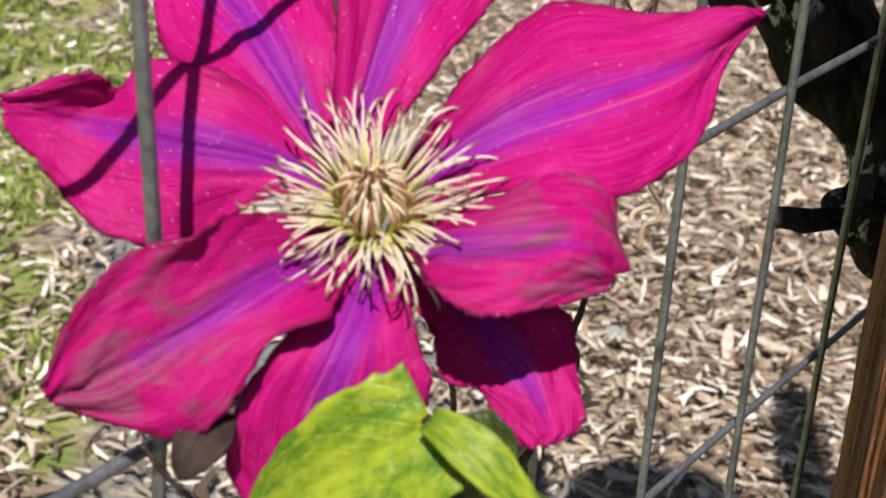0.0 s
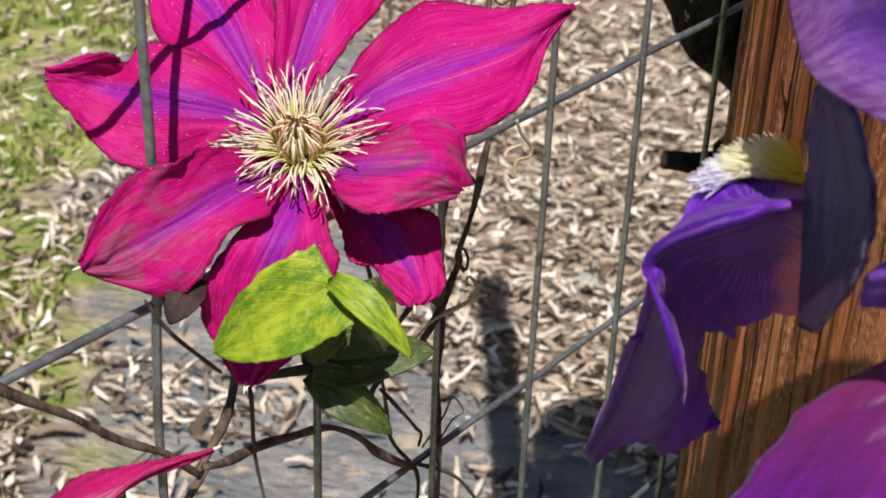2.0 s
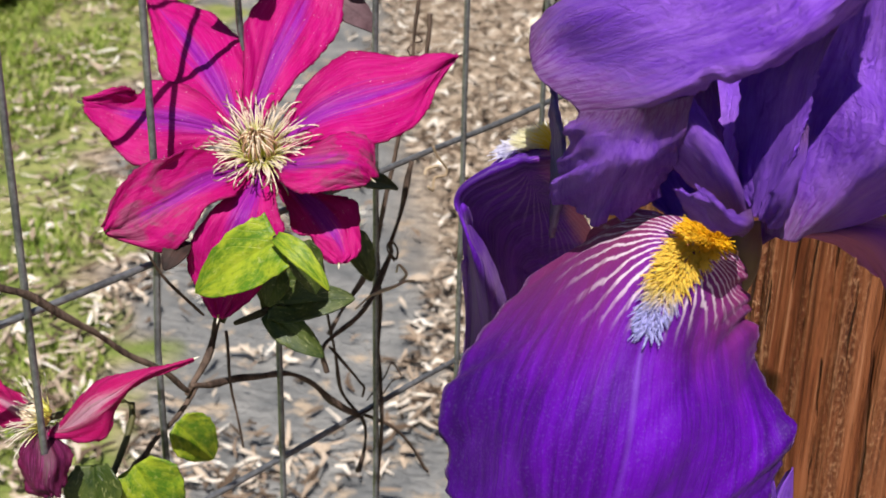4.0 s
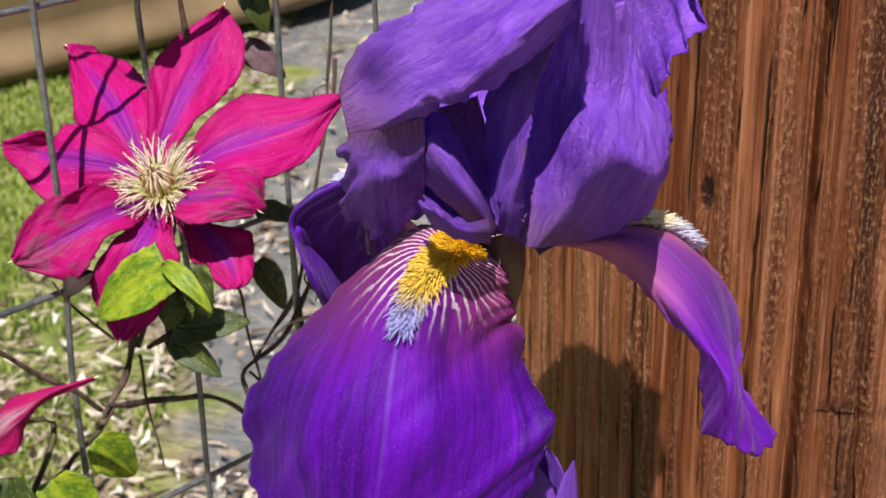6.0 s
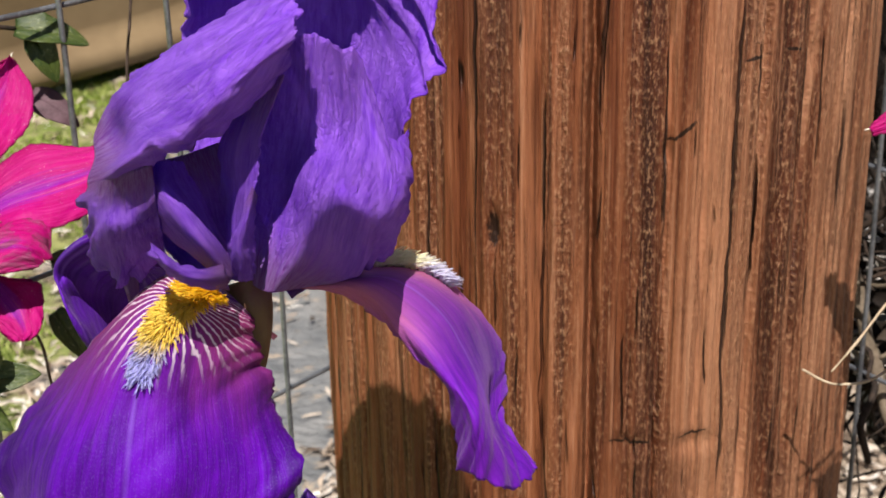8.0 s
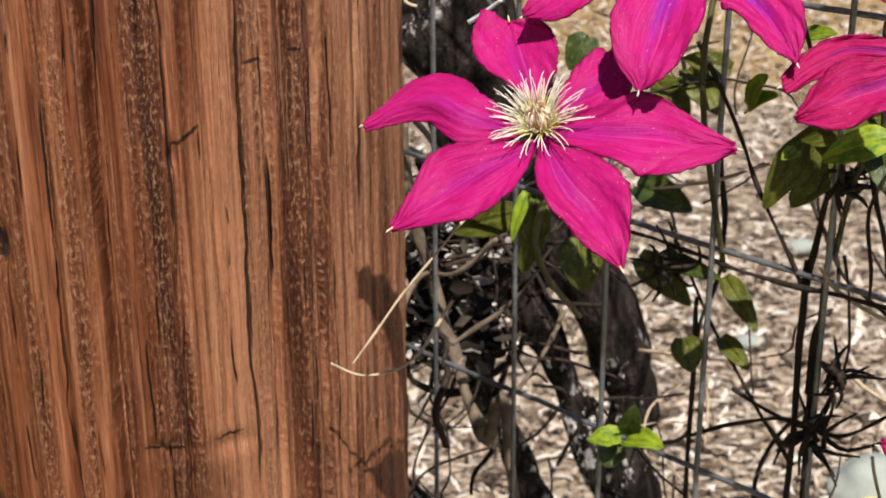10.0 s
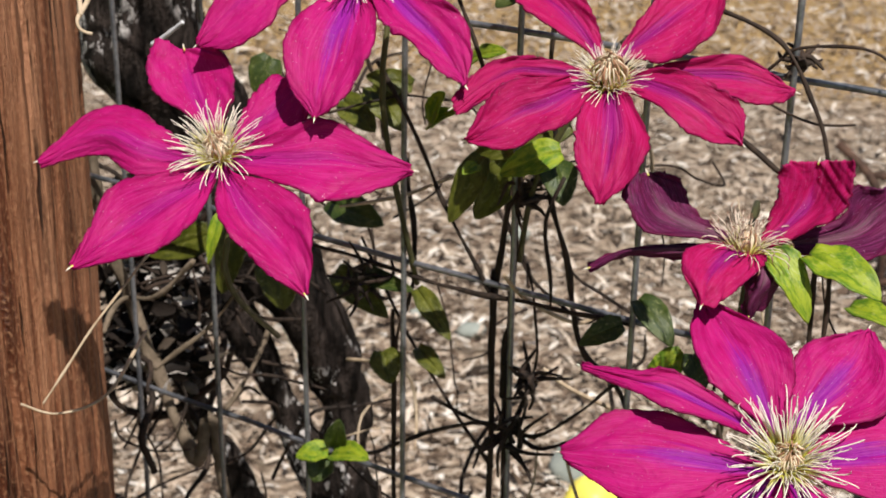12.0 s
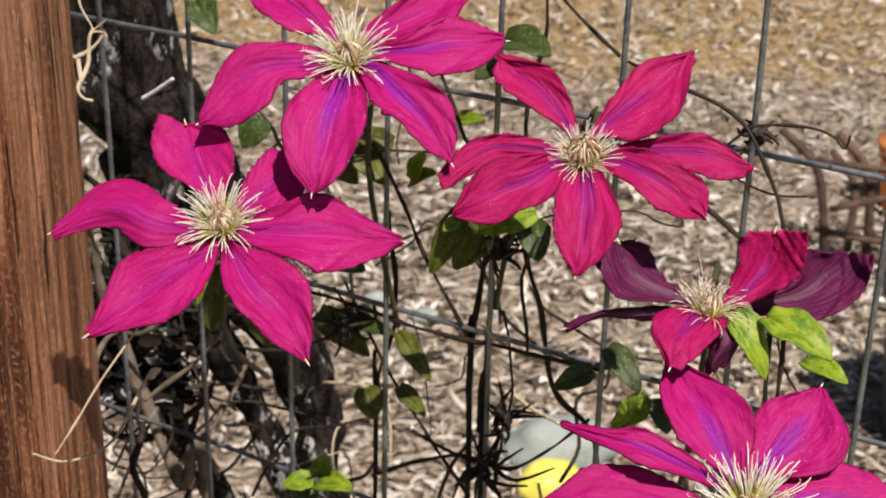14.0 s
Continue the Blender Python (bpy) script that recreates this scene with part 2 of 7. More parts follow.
M_ARM = iris_petal("iris_dark_arm", (0.30, 0.27, 0.52), (0.050, 0.040, 0.18))
M_FALL = iris_petal("iris_fall", (0.128, 0.003, 0.43), (0.024, 0.001, 0.085), 1)
M_FALL_B = iris_petal("iris_fall_pink_claw", (0.115, 0.012, 0.38), (0.030, 0.002, 0.12), 2)
M_FALL_C = iris_petal("iris_fall_rosy_claw", (0.185, 0.012, 0.46), (0.055, 0.004, 0.20), 3)
# variegated green for leaves in sun; the darker copies carry shade in their colour
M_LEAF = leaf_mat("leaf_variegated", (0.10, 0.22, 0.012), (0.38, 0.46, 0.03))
M_LEAF_D = leaf_mat("leaf_shaded", (0.026, 0.050, 0.010), (0.070, 0.095, 0.018), 0.22)
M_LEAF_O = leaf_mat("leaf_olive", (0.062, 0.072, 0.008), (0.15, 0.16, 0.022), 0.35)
M_DEAD = plain_mat("dead_leaf", (0.009, 0.004, 0.003), (0.040, 0.018, 0.014), 0.7, 200)
M_WITHER = plain_mat("withered", (0.045, 0.022, 0.028), (0.12, 0.070, 0.082), 0.7, 200)
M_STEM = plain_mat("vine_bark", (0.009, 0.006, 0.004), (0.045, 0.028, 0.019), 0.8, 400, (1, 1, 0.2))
M_VINE = plain_mat("woody_vine", (0.028, 0.017, 0.012), (0.14, 0.095, 0.072), 0.8, 420, (1, 1, 0.3), 0.8, 0.002)
M_TWIG = plain_mat("dry_twig", (0.30, 0.22, 0.14), (0.50, 0.40, 0.28), 0.8, 300)
M_GREEN = plain_mat("green_stem", (0.040, 0.040, 0.016), (0.085, 0.080, 0.030), 0.5, 200)
M_WIRE = plain_mat("galvanised_wire", (0.13, 0.135, 0.15), (0.27, 0.28, 0.30), 0.42, 500, (1, 1, 1), 0.25, 0.0004, 0.7, 0.5)
M_BARK = bark_mat()


def stamen_mat(name, root, mid, tip, share=0.15):
    k = Mat(name, 0.55, 0.3)
    vec, u, v = k.uv()
    n = k.noise(k.shift(vec, k.rand()), 30, 3)
    f = k.math("ADD", v, k.math("MULTIPLY", k.math("SUBTRACT", n, 0.5), 0.14))
    col = k.ramp(f, [(0.0, root), (0.16, root), (0.42, mid), (0.66, mid), (0.82, tip), (1.0, tip)])
    k.color(col)
    k.thin(col, share)
    k.bump(n, 0.4, 0.0004)
    return k.m


def pistil_mat():
    k = Mat("pistil", 0.5, 0.3)
    vec, u, v = k.uv()
    strand = k.ramp(k.island(), [(0.0, (0.36, 0.18, 0.10)), (0.35, (0.50, 0.31, 0.19)), (0.45, (0.74, 0.60, 0.42)), (1.0, (0.84, 0.76, 0.58))])
    k.color(k.mix(k.step(v, 0.2, 0.55, 1.0, 0.0), strand, (0.72, 0.70, 0.16)))
    return k.m


M_STAMEN = stamen_mat("stamen_old", (0.66, 0.64, 0.20), (0.78, 0.66, 0.54), (0.26, 0.13, 0.085))
M_STAMEN_W = stamen_mat("stamen_fresh", (0.74, 0.72, 0.14), (0.88, 0.83, 0.70), (0.84, 0.72, 0.64))
M_PISTIL = pistil_mat()
M_BEARD = stamen_mat("iris_beard", (0.95, 0.60, 0.015), (0.95, 0.72, 0.12), (0.52, 0.50, 0.88), 0.4)
M_BEARD_W = stamen_mat("iris_beard_white", (0.98, 0.80, 0.06), (0.97, 0.93, 0.66), (0.86, 0.84, 1.0), 0.4)


# ---------------------------------------------------------------- geometry helpers
INVERSE = {}  # things whose parts are given in world places


def mesh_ob(name, verts, faces, mats, parent=None, uvs=None, smooth=True, label="", mat_ids=None):
    me = bpy.data.meshes.new(name)
    me.from_pydata([tuple(v) for v in verts], [], faces)
    for m in mats if isinstance(mats, (list, tuple)) else [mats]:
        me.materials.append(m)
    if uvs is not None:
        lay = me.uv_layers.new(name="UVMap")
        idx = np.empty(len(me.loops), dtype=np.int32)
        me.loops.foreach_get("vertex_index", idx)
        lay.data.foreach_set("uv", np.asarray(uvs, dtype=np.float32)[idx].ravel())
    if smooth:
        me.polygons.foreach_set("use_smooth", [True] * len(me.polygons))
    if mat_ids is not None:
        me.polygons.foreach_set("material_index", mat_ids)
    me.update()
    ob = new(name, me)
    if parent is not None:
        ob.parent = parent
        if parent.name in INVERSE:
            ob.matrix_parent_inverse = INVERSE[parent.name]
    if label:
        tagged(ob, label)
    return ob


def thing(name, place, label, category, group="", kind=""):
    ob = new(name)
    ob.empty_display_size = 0.02
    ob.location = place
    INVERSE[ob.name] = Matrix.Translation(place).inverted()
    return tagged(ob, label, category, group, kind)


def bezier(p, s):
    a, b, c, d = p
    r = 1 - s
    return a * r**3 + b * (3 * r * r * s) + c * (3 * r * s * s) + d * s**3


def slope(p, s):
    a, b, c, d = p
    r = 1 - s
    return ((b - a) * (3 * r * r) + (c - b) * (6 * r * s) + (d - c) * (3 * s * s)).normalized()


def petal_width(s, base, peak, blunt, point=0.72):
    if s < peak:
        return base + (1 - base) * math.sin(math.pi / 2 * s / peak) ** 1.15
    q = (s - peak) / (1 - peak)
    return max(0.0, 1 - q**blunt) ** point


def blade(name, ctrl, wl, wr, n0, n1, mat, parent, base=0.2, peak=0.6, blunt=2.2, cup=0.0, ruffle=0.1, waves=3.0,
          seed=0, groove=0.04, nu=12, nv=26, thick=0.0005, roll=0.0, teeth=0.0, label="", curl=0.0, point=0.72):
    """A petal or leaf: a curved midrib with a width to each side, cupped and ruffled."""
    ctrl = [Vector(c) for c in ctrl]
    n0, n1 = Vector(n0), Vector(n1)
    verts, uvs, faces = [], [], []
    for j in range(nv + 1):
        s = j / nv
        p, tan = bezier(ctrl, s), slope(ctrl, s)
        nr = n0.lerp(n1, s)
        nr = (nr - tan * nr.dot(tan)).normalized()
        side = nr.cross(tan)
        if roll:
            r = Matrix.Rotation(roll * s, 3, tan)
            nr, side = r @ nr, r @ side
        w = petal_width(s, base, peak, blunt, point)
        for i in range(-nu, nu + 1):
            a = i / nu
            half = (wl if a > 0 else wr) * w
            jag = 1 + teeth * abs(a) ** 4 * (noise.noise((s * 16 + seed * 3.1, 7.7 + (a > 0) * 5, seed)) + 0.5 * noise.noise((s * 45, seed, a > 0)))
            edge = abs(a) ** 1.6
            wavy = noise.noise((s * waves + seed * 1.7, (1.3 if a > 0 else -1.3) + a * 0.5, seed * 0.37)) * edge
            wavy += 0.35 * noise.noise((s * waves * 2.7 + seed, 3.0 * (a > 0), seed * 0.71)) * edge * abs(a)
            full = max(wl, wr)
            lift = cup * half * a * a + ruffle * full * 2.0 * wavy * min(1, 0.25 + w) - groove * full * math.exp(-((a / 0.10) ** 2)) * (1 - s)
            lift += 0.012 * full * noise.noise((a * 6 + seed, s * 9, seed))
            lift += curl * full * s**3
            verts.append(p + side * (a * half * jag) + nr * lift)
            uvs.append((a * 0.5 + 0.5, s))
    k = 2 * nu + 1
    for j in range(nv):
        for i in range(2 * nu):
            b = j * k + i
            faces.append((b, b + 1, b + 1 + k, b + k))
    ob = mesh_ob(name, verts, faces, mat, parent, uvs, label=label)
    mod = ob.modifiers.new("thickness", "SOLIDIFY")
    mod.thickness, mod.offset = thick, 0.0
    return ob


def tube_data(points, radii, sides=7, smooth_steps=5, wobble=0.0, seed=0, knobs=0.0):
    pts = [Vector(p) for p in points]
    fine, rad = [], []
    for i in range(len(pts) - 1):
        a, b, c, d = pts[max(i - 1, 0)], pts[i], pts[i + 1], pts[min(i + 2, len(pts) - 1)]
        for q in range(smooth_steps):
            s = q / smooth_steps
            fine.append(0.5 * (2 * b + (c - a) * s + (2 * a - 5 * b + 4 * c - d) * s * s + (3 * b - a - 3 * c + d) * s**3))
            rad.append(radii[i] * (1 - s) + radii[i + 1] * s)
    fine.append(pts[-1])
    rad.append(radii[-1])
    if wobble:
        fine = [p + noise.noise_vector(p * 45 + Vector((seed * 3.1, seed, 0))) * wobble for p in fine]
    if knobs:
        rad = [r * (1 + knobs * noise.noise(p * 90 + Vector((seed, 0, 0))) + knobs * max(0.0, noise.noise(p * 35)) * 1.5) for r, p in zip(rad, fine)]
    verts, uvs, faces = [], [], []
    ref = Vector((0.31, 0.2, 0.93))
    for j, p in enumerate(fine):
        tan = (fine[min(j + 1, len(fine) - 1)] - fine[max(j - 1, 0)]).normalized()
        x = tan.cross(ref)
        if x.length < 0.15:
            x = tan.cross(Vector((1, 0, 0)))
        x.normalize()
        y = tan.cross(x)
        ref = y.cross(tan) * 0 + ref
        for i in range(sides):
            an = 2 * math.pi * i / sides
            verts.append(p + (x * math.cos(an) + y * math.sin(an)) * rad[j])
            uvs.append((i / sides, j / (len(fine) - 1)))
    for j in range(len(fine) - 1):
        for i in range(sides):
            b, c = j * sides + i, j * sides + (i + 1) % sides
            faces.append((b, c, c + sides, b + sides))
    n = len(verts)
    faces.append(tuple(range(sides - 1, -1, -1)))
    faces.append(tuple(range(n - sides, n)))
    return verts, faces, uvs


def tube(name, points, radii, mat, parent=None, label="", **kw):
    if not isinstance(radii, (list, tuple)):
        radii = [radii] * len(points)
    v, f, u = tube_data(points, radii, **kw)
    return mesh_ob(name, v, f, mat, parent, u, label=label)


def joined(parts):
    verts, faces, uvs = [], [], []
    for v, f, u in parts:
        o = len(verts)
        verts += v
        uvs += u
        faces += [tuple(i + o for i in t) for t in f]
    return verts, faces, uvs


# ---------------------------------------------------------------- ground
def ground_mat():
    k = Mat("ground_soil", 0.95, 0.15)
    p = k.pos()
    sep = k.n("SeparateXYZ")
    k.put(sep.inputs[0], p)
    x, y = sep.outputs[0], sep.outputs[1]
    big = k.noise(p, 1.3, 5, 0.6)
    mid = k.noise(p, 9.0, 5, 0.65)
    chip = k.noise(k.scaled(p, (1, 2.2, 1)), 38.0, 4, 0.6, 0.4)
    jit = k.math("MULTIPLY", k.math("SUBTRACT", big, 0.5), 0.9)
    mulch = k.ramp(chip, [(0.30, (0.05, 0.034, 0.023)), (0.46, (0.23, 0.17, 0.12)), (0.6, (0.45, 0.36, 0.27)), (0.75, (0.60, 0.53, 0.44))])
    straw = k.ramp(chip, [(0.32, (0.10, 0.06, 0.028)), (0.45, (0.28, 0.18, 0.08)), (0.58, (0.46, 0.31, 0.14)), (0.75, (0.66, 0.50, 0.27))])
    cloth = k.mix(k.step(mid, 0.35, 0.7), (0.14, 0.143, 0.145), (0.26, 0.255, 0.245))
    cloth = k.mix(k.step(k.noise(p, 16.0, 6, 0.72), 0.54, 0.66), cloth, (0.42, 0.33, 0.24))
    turf = k.mix(k.step(mid, 0.35, 0.65), (0.14, 0.19, 0.04), (0.32, 0.32, 0.12))
    # straw towards the far corner, cloth along a path on one side of the fence, turf past it
    col = k.mix(k.step(k.math("ADD", k.math("ADD", k.math("MULTIPLY", x, 0.35), y), jit), 3.6, 4.0), mulch, straw)
    across = k.math("ADD", k.math("ADD", x, k.math("MULTIPLY", y, 0.33)), k.math("MULTIPLY", jit, 0.3))
    bay = k.step(k.math("ADD", y, k.math("MULTIPLY", jit, 0.3)), 1.05, 1.24, 0.30, 0.0)
    col = k.mix(k.step(k.math("SUBTRACT", across, bay), -0.08, 0.06, 1.0, 0.0), col, cloth)
    patchy = k.math("MULTIPLY", k.math("SUBTRACT", k.noise(p, 3.2, 3, 0.5), 0.5), 1.5)
    col = k.mix(k.step(k.math("ADD", across, k.math("MULTIPLY", patchy, 0.4)), -0.60, -0.48, 1.0, 0.0), col, mulch)
    col = k.mix(k.step(k.math("ADD", across, k.math("MULTIPLY", patchy, 0.8)), -0.66, -0.52, 1.0, 0.0), col, turf)
    k.color(col)
    k.bump(chip, 0.9, 0.02)
    return k.m


def build_ground():
    n, verts, faces = 90, [], []
    def axis(i):
        t = 2 * i / n - 1
        return math.copysign(abs(t) ** 4.0 * 400 + abs(t) * 3.2, t)
    for j in range(n + 1):
        for i in range(n + 1):
            x, y = axis(i), axis(j) + 1.5
            near = 1 / (1 + (x * x + y * y) * 0.02)
            verts.append((x, y, near * 0.02 * noise.noise((x * 1.7, y * 1.7, 3)) - 0.004))
    for j in range(n):
        for i in range(n):
            b = j * (n + 1) + i
            faces.append((b, b + 1, b + n + 2, b + n + 1))
    tagged(mesh_ob("ground", verts, faces, ground_mat()), "garden ground of wood chip mulch, grey weed cloth and turf", "ground", kind="structure")


def lawn_edge(x, y):
    return x + 0.33 * y + 0.18 * noise.noise((x * 1.3, y * 1.3, 5))


def build_chips():
    """Loose shredded wood on the ground."""
    rng = random.Random(4)
    verts, faces = [], []
    for q in range(52000):
        y = 0.75 + rng.random() ** 1.3 * 4.4
        x = rng.uniform(-0.95 - 0.33 * y, 0.55 + 0.62 * y)
        edge = lawn_edge(x, y)
        if edge < -0.95 or (edge < -0.60 and rng.random() < 0.6) or (-0.53 < edge < -0.03 + min(0.30, max(0.0, 1.24 - y) * 1.6) and rng.random() < 0.97 - 0.45 * max(0.0, noise.noise((x * 5, y * 5, 8)) * 2)):
            continue
        ln, wd, th = rng.uniform(0.010, 0.050), rng.uniform(0.003, 0.010), rng.uniform(0.0006, 0.0018)
        if rng.random() < 0.03:
            ln, wd, th = ln * 1.5, wd * 2.2, th * 1.6
        m = pose(x, y, rng.uniform(0.002, 0.022), rng.gauss(0, 16), rng.gauss(0, 16), rng.uniform(0, 360))
        o = len(verts)
        taper = rng.uniform(0.05, 0.55)
        bend = rng.uniform(-0.9, 0.9) * wd
        for sx in (-1, 0, 1):
            w = wd * (1 if sx == 0 else taper if sx > 0 else 0.5 * taper + 0.2)
            for sy, sz in ((-1, -1), (1, -1), (1, 1), (-1, 1)):
                verts.append(m @ Vector((sx * ln / 2, sy * w / 2 + bend * (sx == 0), sz * th / 2 + (sx == 0) * th * 0.8)))
        for r in (0, 4):
            for i in range(4):
                j = (i + 1) % 4
                faces.append((o + r + i, o + r + j, o + r + 4 + j, o + r + 4 + i))
        faces += [(o + 3, o + 2, o + 1, o), (o + 8, o + 9, o + 10, o + 11)]
    mat = island_mat("wood_chip", [(0.0, (0.03, 0.020, 0.013)), (0.25, (0.15, 0.102, 0.070)), (0.52, (0.43, 0.335, 0.25)), (0.85, (0.67, 0.575, 0.47)), (1.0, (0.85, 0.80, 0.72))], 0.9, 90)
    tagged(mesh_ob("wood_chips", verts, faces, mat, smooth=False), "pale shredded wood chips scattered on the ground", "mulch", kind="stuff")


def build_grass():
    rng = random.Random(9)
    verts, faces = [], []
    for q in range(78000):
        y = 0.9 + (rng.random() * 2.9 if q % 5 else abs(rng.gauss(0, 2.4)))
        x = -0.50 - 0.33 * y - (rng.random() ** 1.2 * 1.1 if q % 3 else abs(rng.gauss(0, 1.1)))
        edge = lawn_edge(x, y)
        if edge > -0.52 or (edge > -0.95 and noise.noise((x * 3.1, y * 2.3, 12)) > 0.12 - 0.6 * (edge + 0.76)) or rng.random() > 0.35 + 0.9 * abs(noise.noise((x * 4, y * 4, 1))) + (edge < -0.8) * 0.35:
            continue
        h = rng.uniform(0.012, 0.034) * (0.7 + 1.1 * abs(noise.noise((x * 9, y * 9, 6))))
        a = rng.uniform(0, 6.283)
        w = rng.uniform(0.0014, 0.0034)
        dx, dy = math.cos(a), math.sin(a)
        ln = rng.uniform(0.1, 0.9) * h
        o = len(verts)
        for s, wf in ((0, 1), (0.55, 0.8), (1, 0.05)):
            cx, cy, cz = x + dx * ln * s * s, y + dy * ln * s * s, h * s * (1 - 0.25 * s)
            verts += [(cx - dy * w * wf, cy + dx * w * wf, cz), (cx + dy * w * wf, cy - dx * w * wf, cz)]
        faces += [(o, o + 1, o + 3, o + 2), (o + 2, o + 3, o + 5, o + 4)]
    mat = island_mat("grass_blade", [(0.0, (0.10, 0.17, 0.02)), (0.3, (0.24, 0.34, 0.05)), (0.7, (0.42, 0.50, 0.11)), (0.9, (0.50, 0.51, 0.20)), (1.0, (0.62, 0.54, 0.34))], 0.6, 60, 0.4)
    tagged(mesh_ob("grass", verts, faces, mat), "short uneven green lawn grass in sunlight", "grass", kind="stuff")


# ---------------------------------------------------------------- fence
CELL = 0.0508
L_ORIGIN, L_WAY = Vector((-0.1421, 0.1166, 0.9181)), Vector((0.4591, 0.8884, 0))
R_ORIGIN, R_WAY = Vector((0.3107, 0.0110, 0.9186)), Vector((0.7405, -0.6720, 0))


def build_fence(name, label, origin, way, first, last, side, pushed=None):
    """Welded mesh: uprights every 5 cm, rails every 10 cm."""
    fence = thing(name, (origin.x, origin.y, 0.0), label, "fence", "garden fence panels")
    rng = random.Random(3)
    out = Vector((way.y, -way.x, 0)) * side
    z_low, rows = origin.z - 8 * 2 * CELL, 13
    r = 0.00118
    for i in range(first, last + 1):
        base = origin + way * (i * CELL)
        ph = rng.uniform(0, 9)
        pts = []
        for q in range(57):
            z = q * 0.024
            d = 0.0012 * noise.noise((ph, z * 4, 1)) + 0.0006 * noise.noise((ph, z * 14, 2))
            b = r * 0.9
            if i == pushed:  # pressed back by the bloom
                b -= 0.016 * math.exp(-(((z - 1.0) / 0.05) ** 2))
            if pushed is not None and i == pushed - 1:
                d -= 0.0040 / (1 + math.exp((z - 0.915) / 0.008))
            pts.append((base.x + way.x * d + out.x * b, base.y + way.y * d + out.y * b, z))
        tube("upright_wire", pts, r, M_WIRE, fence, sides=8, smooth_steps=1)
    for k in range(rows):
        z = z_low + k * 2 * CELL
        pts = []
        steps = (last - first) * 2
        for q in range(steps + 1):
            u = (first - 0.4 + q / 2 * (last - first + 0.8) / (last - first)) * CELL
            d = 0.0010 * noise.noise((u * 12, k * 2.3, 4)) + 0.0008 * noise.noise((u * 34, k, 7))
            p = origin + way * u
            pts.append((p.x - out.x * r * 0.9, p.y - out.y * r * 0.9, z + d))
        tube("rail_wire", pts, r, M_WIRE, fence, sides=8, smooth_steps=2)
    return fence


# ---------------------------------------------------------------- timber pole
POLE_R = 0.1107


def pole_mat():
    k = Mat("stained_timber", 0.6, 0.28)
    vec, u, v = k.uv()
    broad = k.noise(k.scaled(vec, (1, 0.05, 1)), 34.0, 3, 0.55, 0.3)
    band = k.noise(k.scaled(vec, (1, 0.022, 1)), 120.0, 4, 0.6, 0.25)
    grain = k.noise(k.scaled(vec, (1, 0.02, 1)), 420.0, 5, 0.65, 0.2)
    blot = k.noise(k.scaled(vec, (1, 0.30, 1)), 22.0, 4, 0.6)
    speck = k.noise(k.scaled(vec, (1, 0.38, 1)), 900.0, 5, 0.7)
    fine = k.noise(k.scaled(vec, (1, 0.035, 1)), 1100.0, 4, 0.6, 0.2)
    tone = k.math("ADD", k.math("MULTIPLY", broad, 0.36), k.math("ADD", k.math("MULTIPLY", band, 0.38), k.math("MULTIPLY", grain, 0.26)))
    col = k.ramp(tone, [(0.38, (0.040, 0.010, 0.0045)), (0.44, (0.122, 0.033, 0.013)), (0.50, (0.215, 0.070, 0.028)), (0.57, (0.315, 0.119, 0.054)), (0.67, (0.47, 0.222, 0.118))])
    col = k.mix(k.step(fine, 0.34, 0.48, 0.42, 0.0), col, (0.055, 0.017, 0.008))
    # dark grain lines and pale ridges, with the relief's shading put into their colour
    col = k.mix(k.step(grain, 0.36, 0.47, 0.6, 0.0), col, (0.050, 0.015, 0.007))
    col = k.mix(k.step(grain, 0.55, 0.66, 0.0, 0.35), col, (0.48, 0.24, 0.135))
    # bleached towards one side; the brighter sunlit half is put into this colour too
    side = k.step(u, 0.0, 0.12)
    worn_lit = k.math("MULTIPLY", side, k.step(tone, 0.42, 0.58))
    col = k.mix(k.math("MULTIPLY", worn_lit, 0.6), col, (0.47, 0.235, 0.130))
    col = k.mix(k.math("MULTIPLY", k.step(blot, 0.54, 0.68), 0.45), col, (0.085, 0.030, 0.016))
    # rough strips of torn fibre between the smooth stained ones
    strip = k.noise(k.scaled(k.shift(vec, (3.7, 1.3, 0.0)), (1, 0.035, 1)), 95.0, 4, 0.6, 0.4)
    rough = k.math("MAXIMUM", k.step(strip, 0.42, 0.66), k.math("MULTIPLY", side, 0.6))
    torn = k.math("MULTIPLY", rough, k.step(speck, 0.48, 0.66))
    col = k.mix(k.math("MULTIPLY", torn, 0.75), col, (0.56, 0.30, 0.160))
    pit = k.math("MULTIPLY", rough, k.step(speck, 0.34, 0.48, 1.0, 0.0))
    col = k.mix(k.math("MULTIPLY", pit, 0.45), col, (0.060, 0.020, 0.010))
    # hairline checks that run up the pole, broken by plain stretches
    sway = k.math("MULTIPLY", k.math("SUBTRACT", k.noise(k.scaled(vec, (0.3, 0.5, 1)), 14.0, 4, 0.6), 0.5), 0.014)
    cut = 0.0
    for size, wide, low in ((52.0, 0.00075, 0.46), (125.0, 0.0005, 0.52)):
        edge = k.n("TexVoronoi")
        edge.voronoi_dimensions = "1D"
        edge.feature = "DISTANCE_TO_EDGE"
        k.put(edge.inputs["W"], k.math("ADD", u, sway))
        edge.inputs["Scale"].default_value = size
        gate = k.step(k.noise(k.scaled(vec, (1, 0.14, 1)), size * 1.1, 3, 0.6), low, low + 0.12)
        line = k.math("MULTIPLY", k.step(edge.outputs["Distance"], 0.2 * wide * size, wide * size, 1.0, 0.0), gate)
        cut = k.math("MAXIMUM", cut, line)
    col = k.mix(k.math("MULTIPLY", cut, 0.9), col, (0.016, 0.007, 0.005))
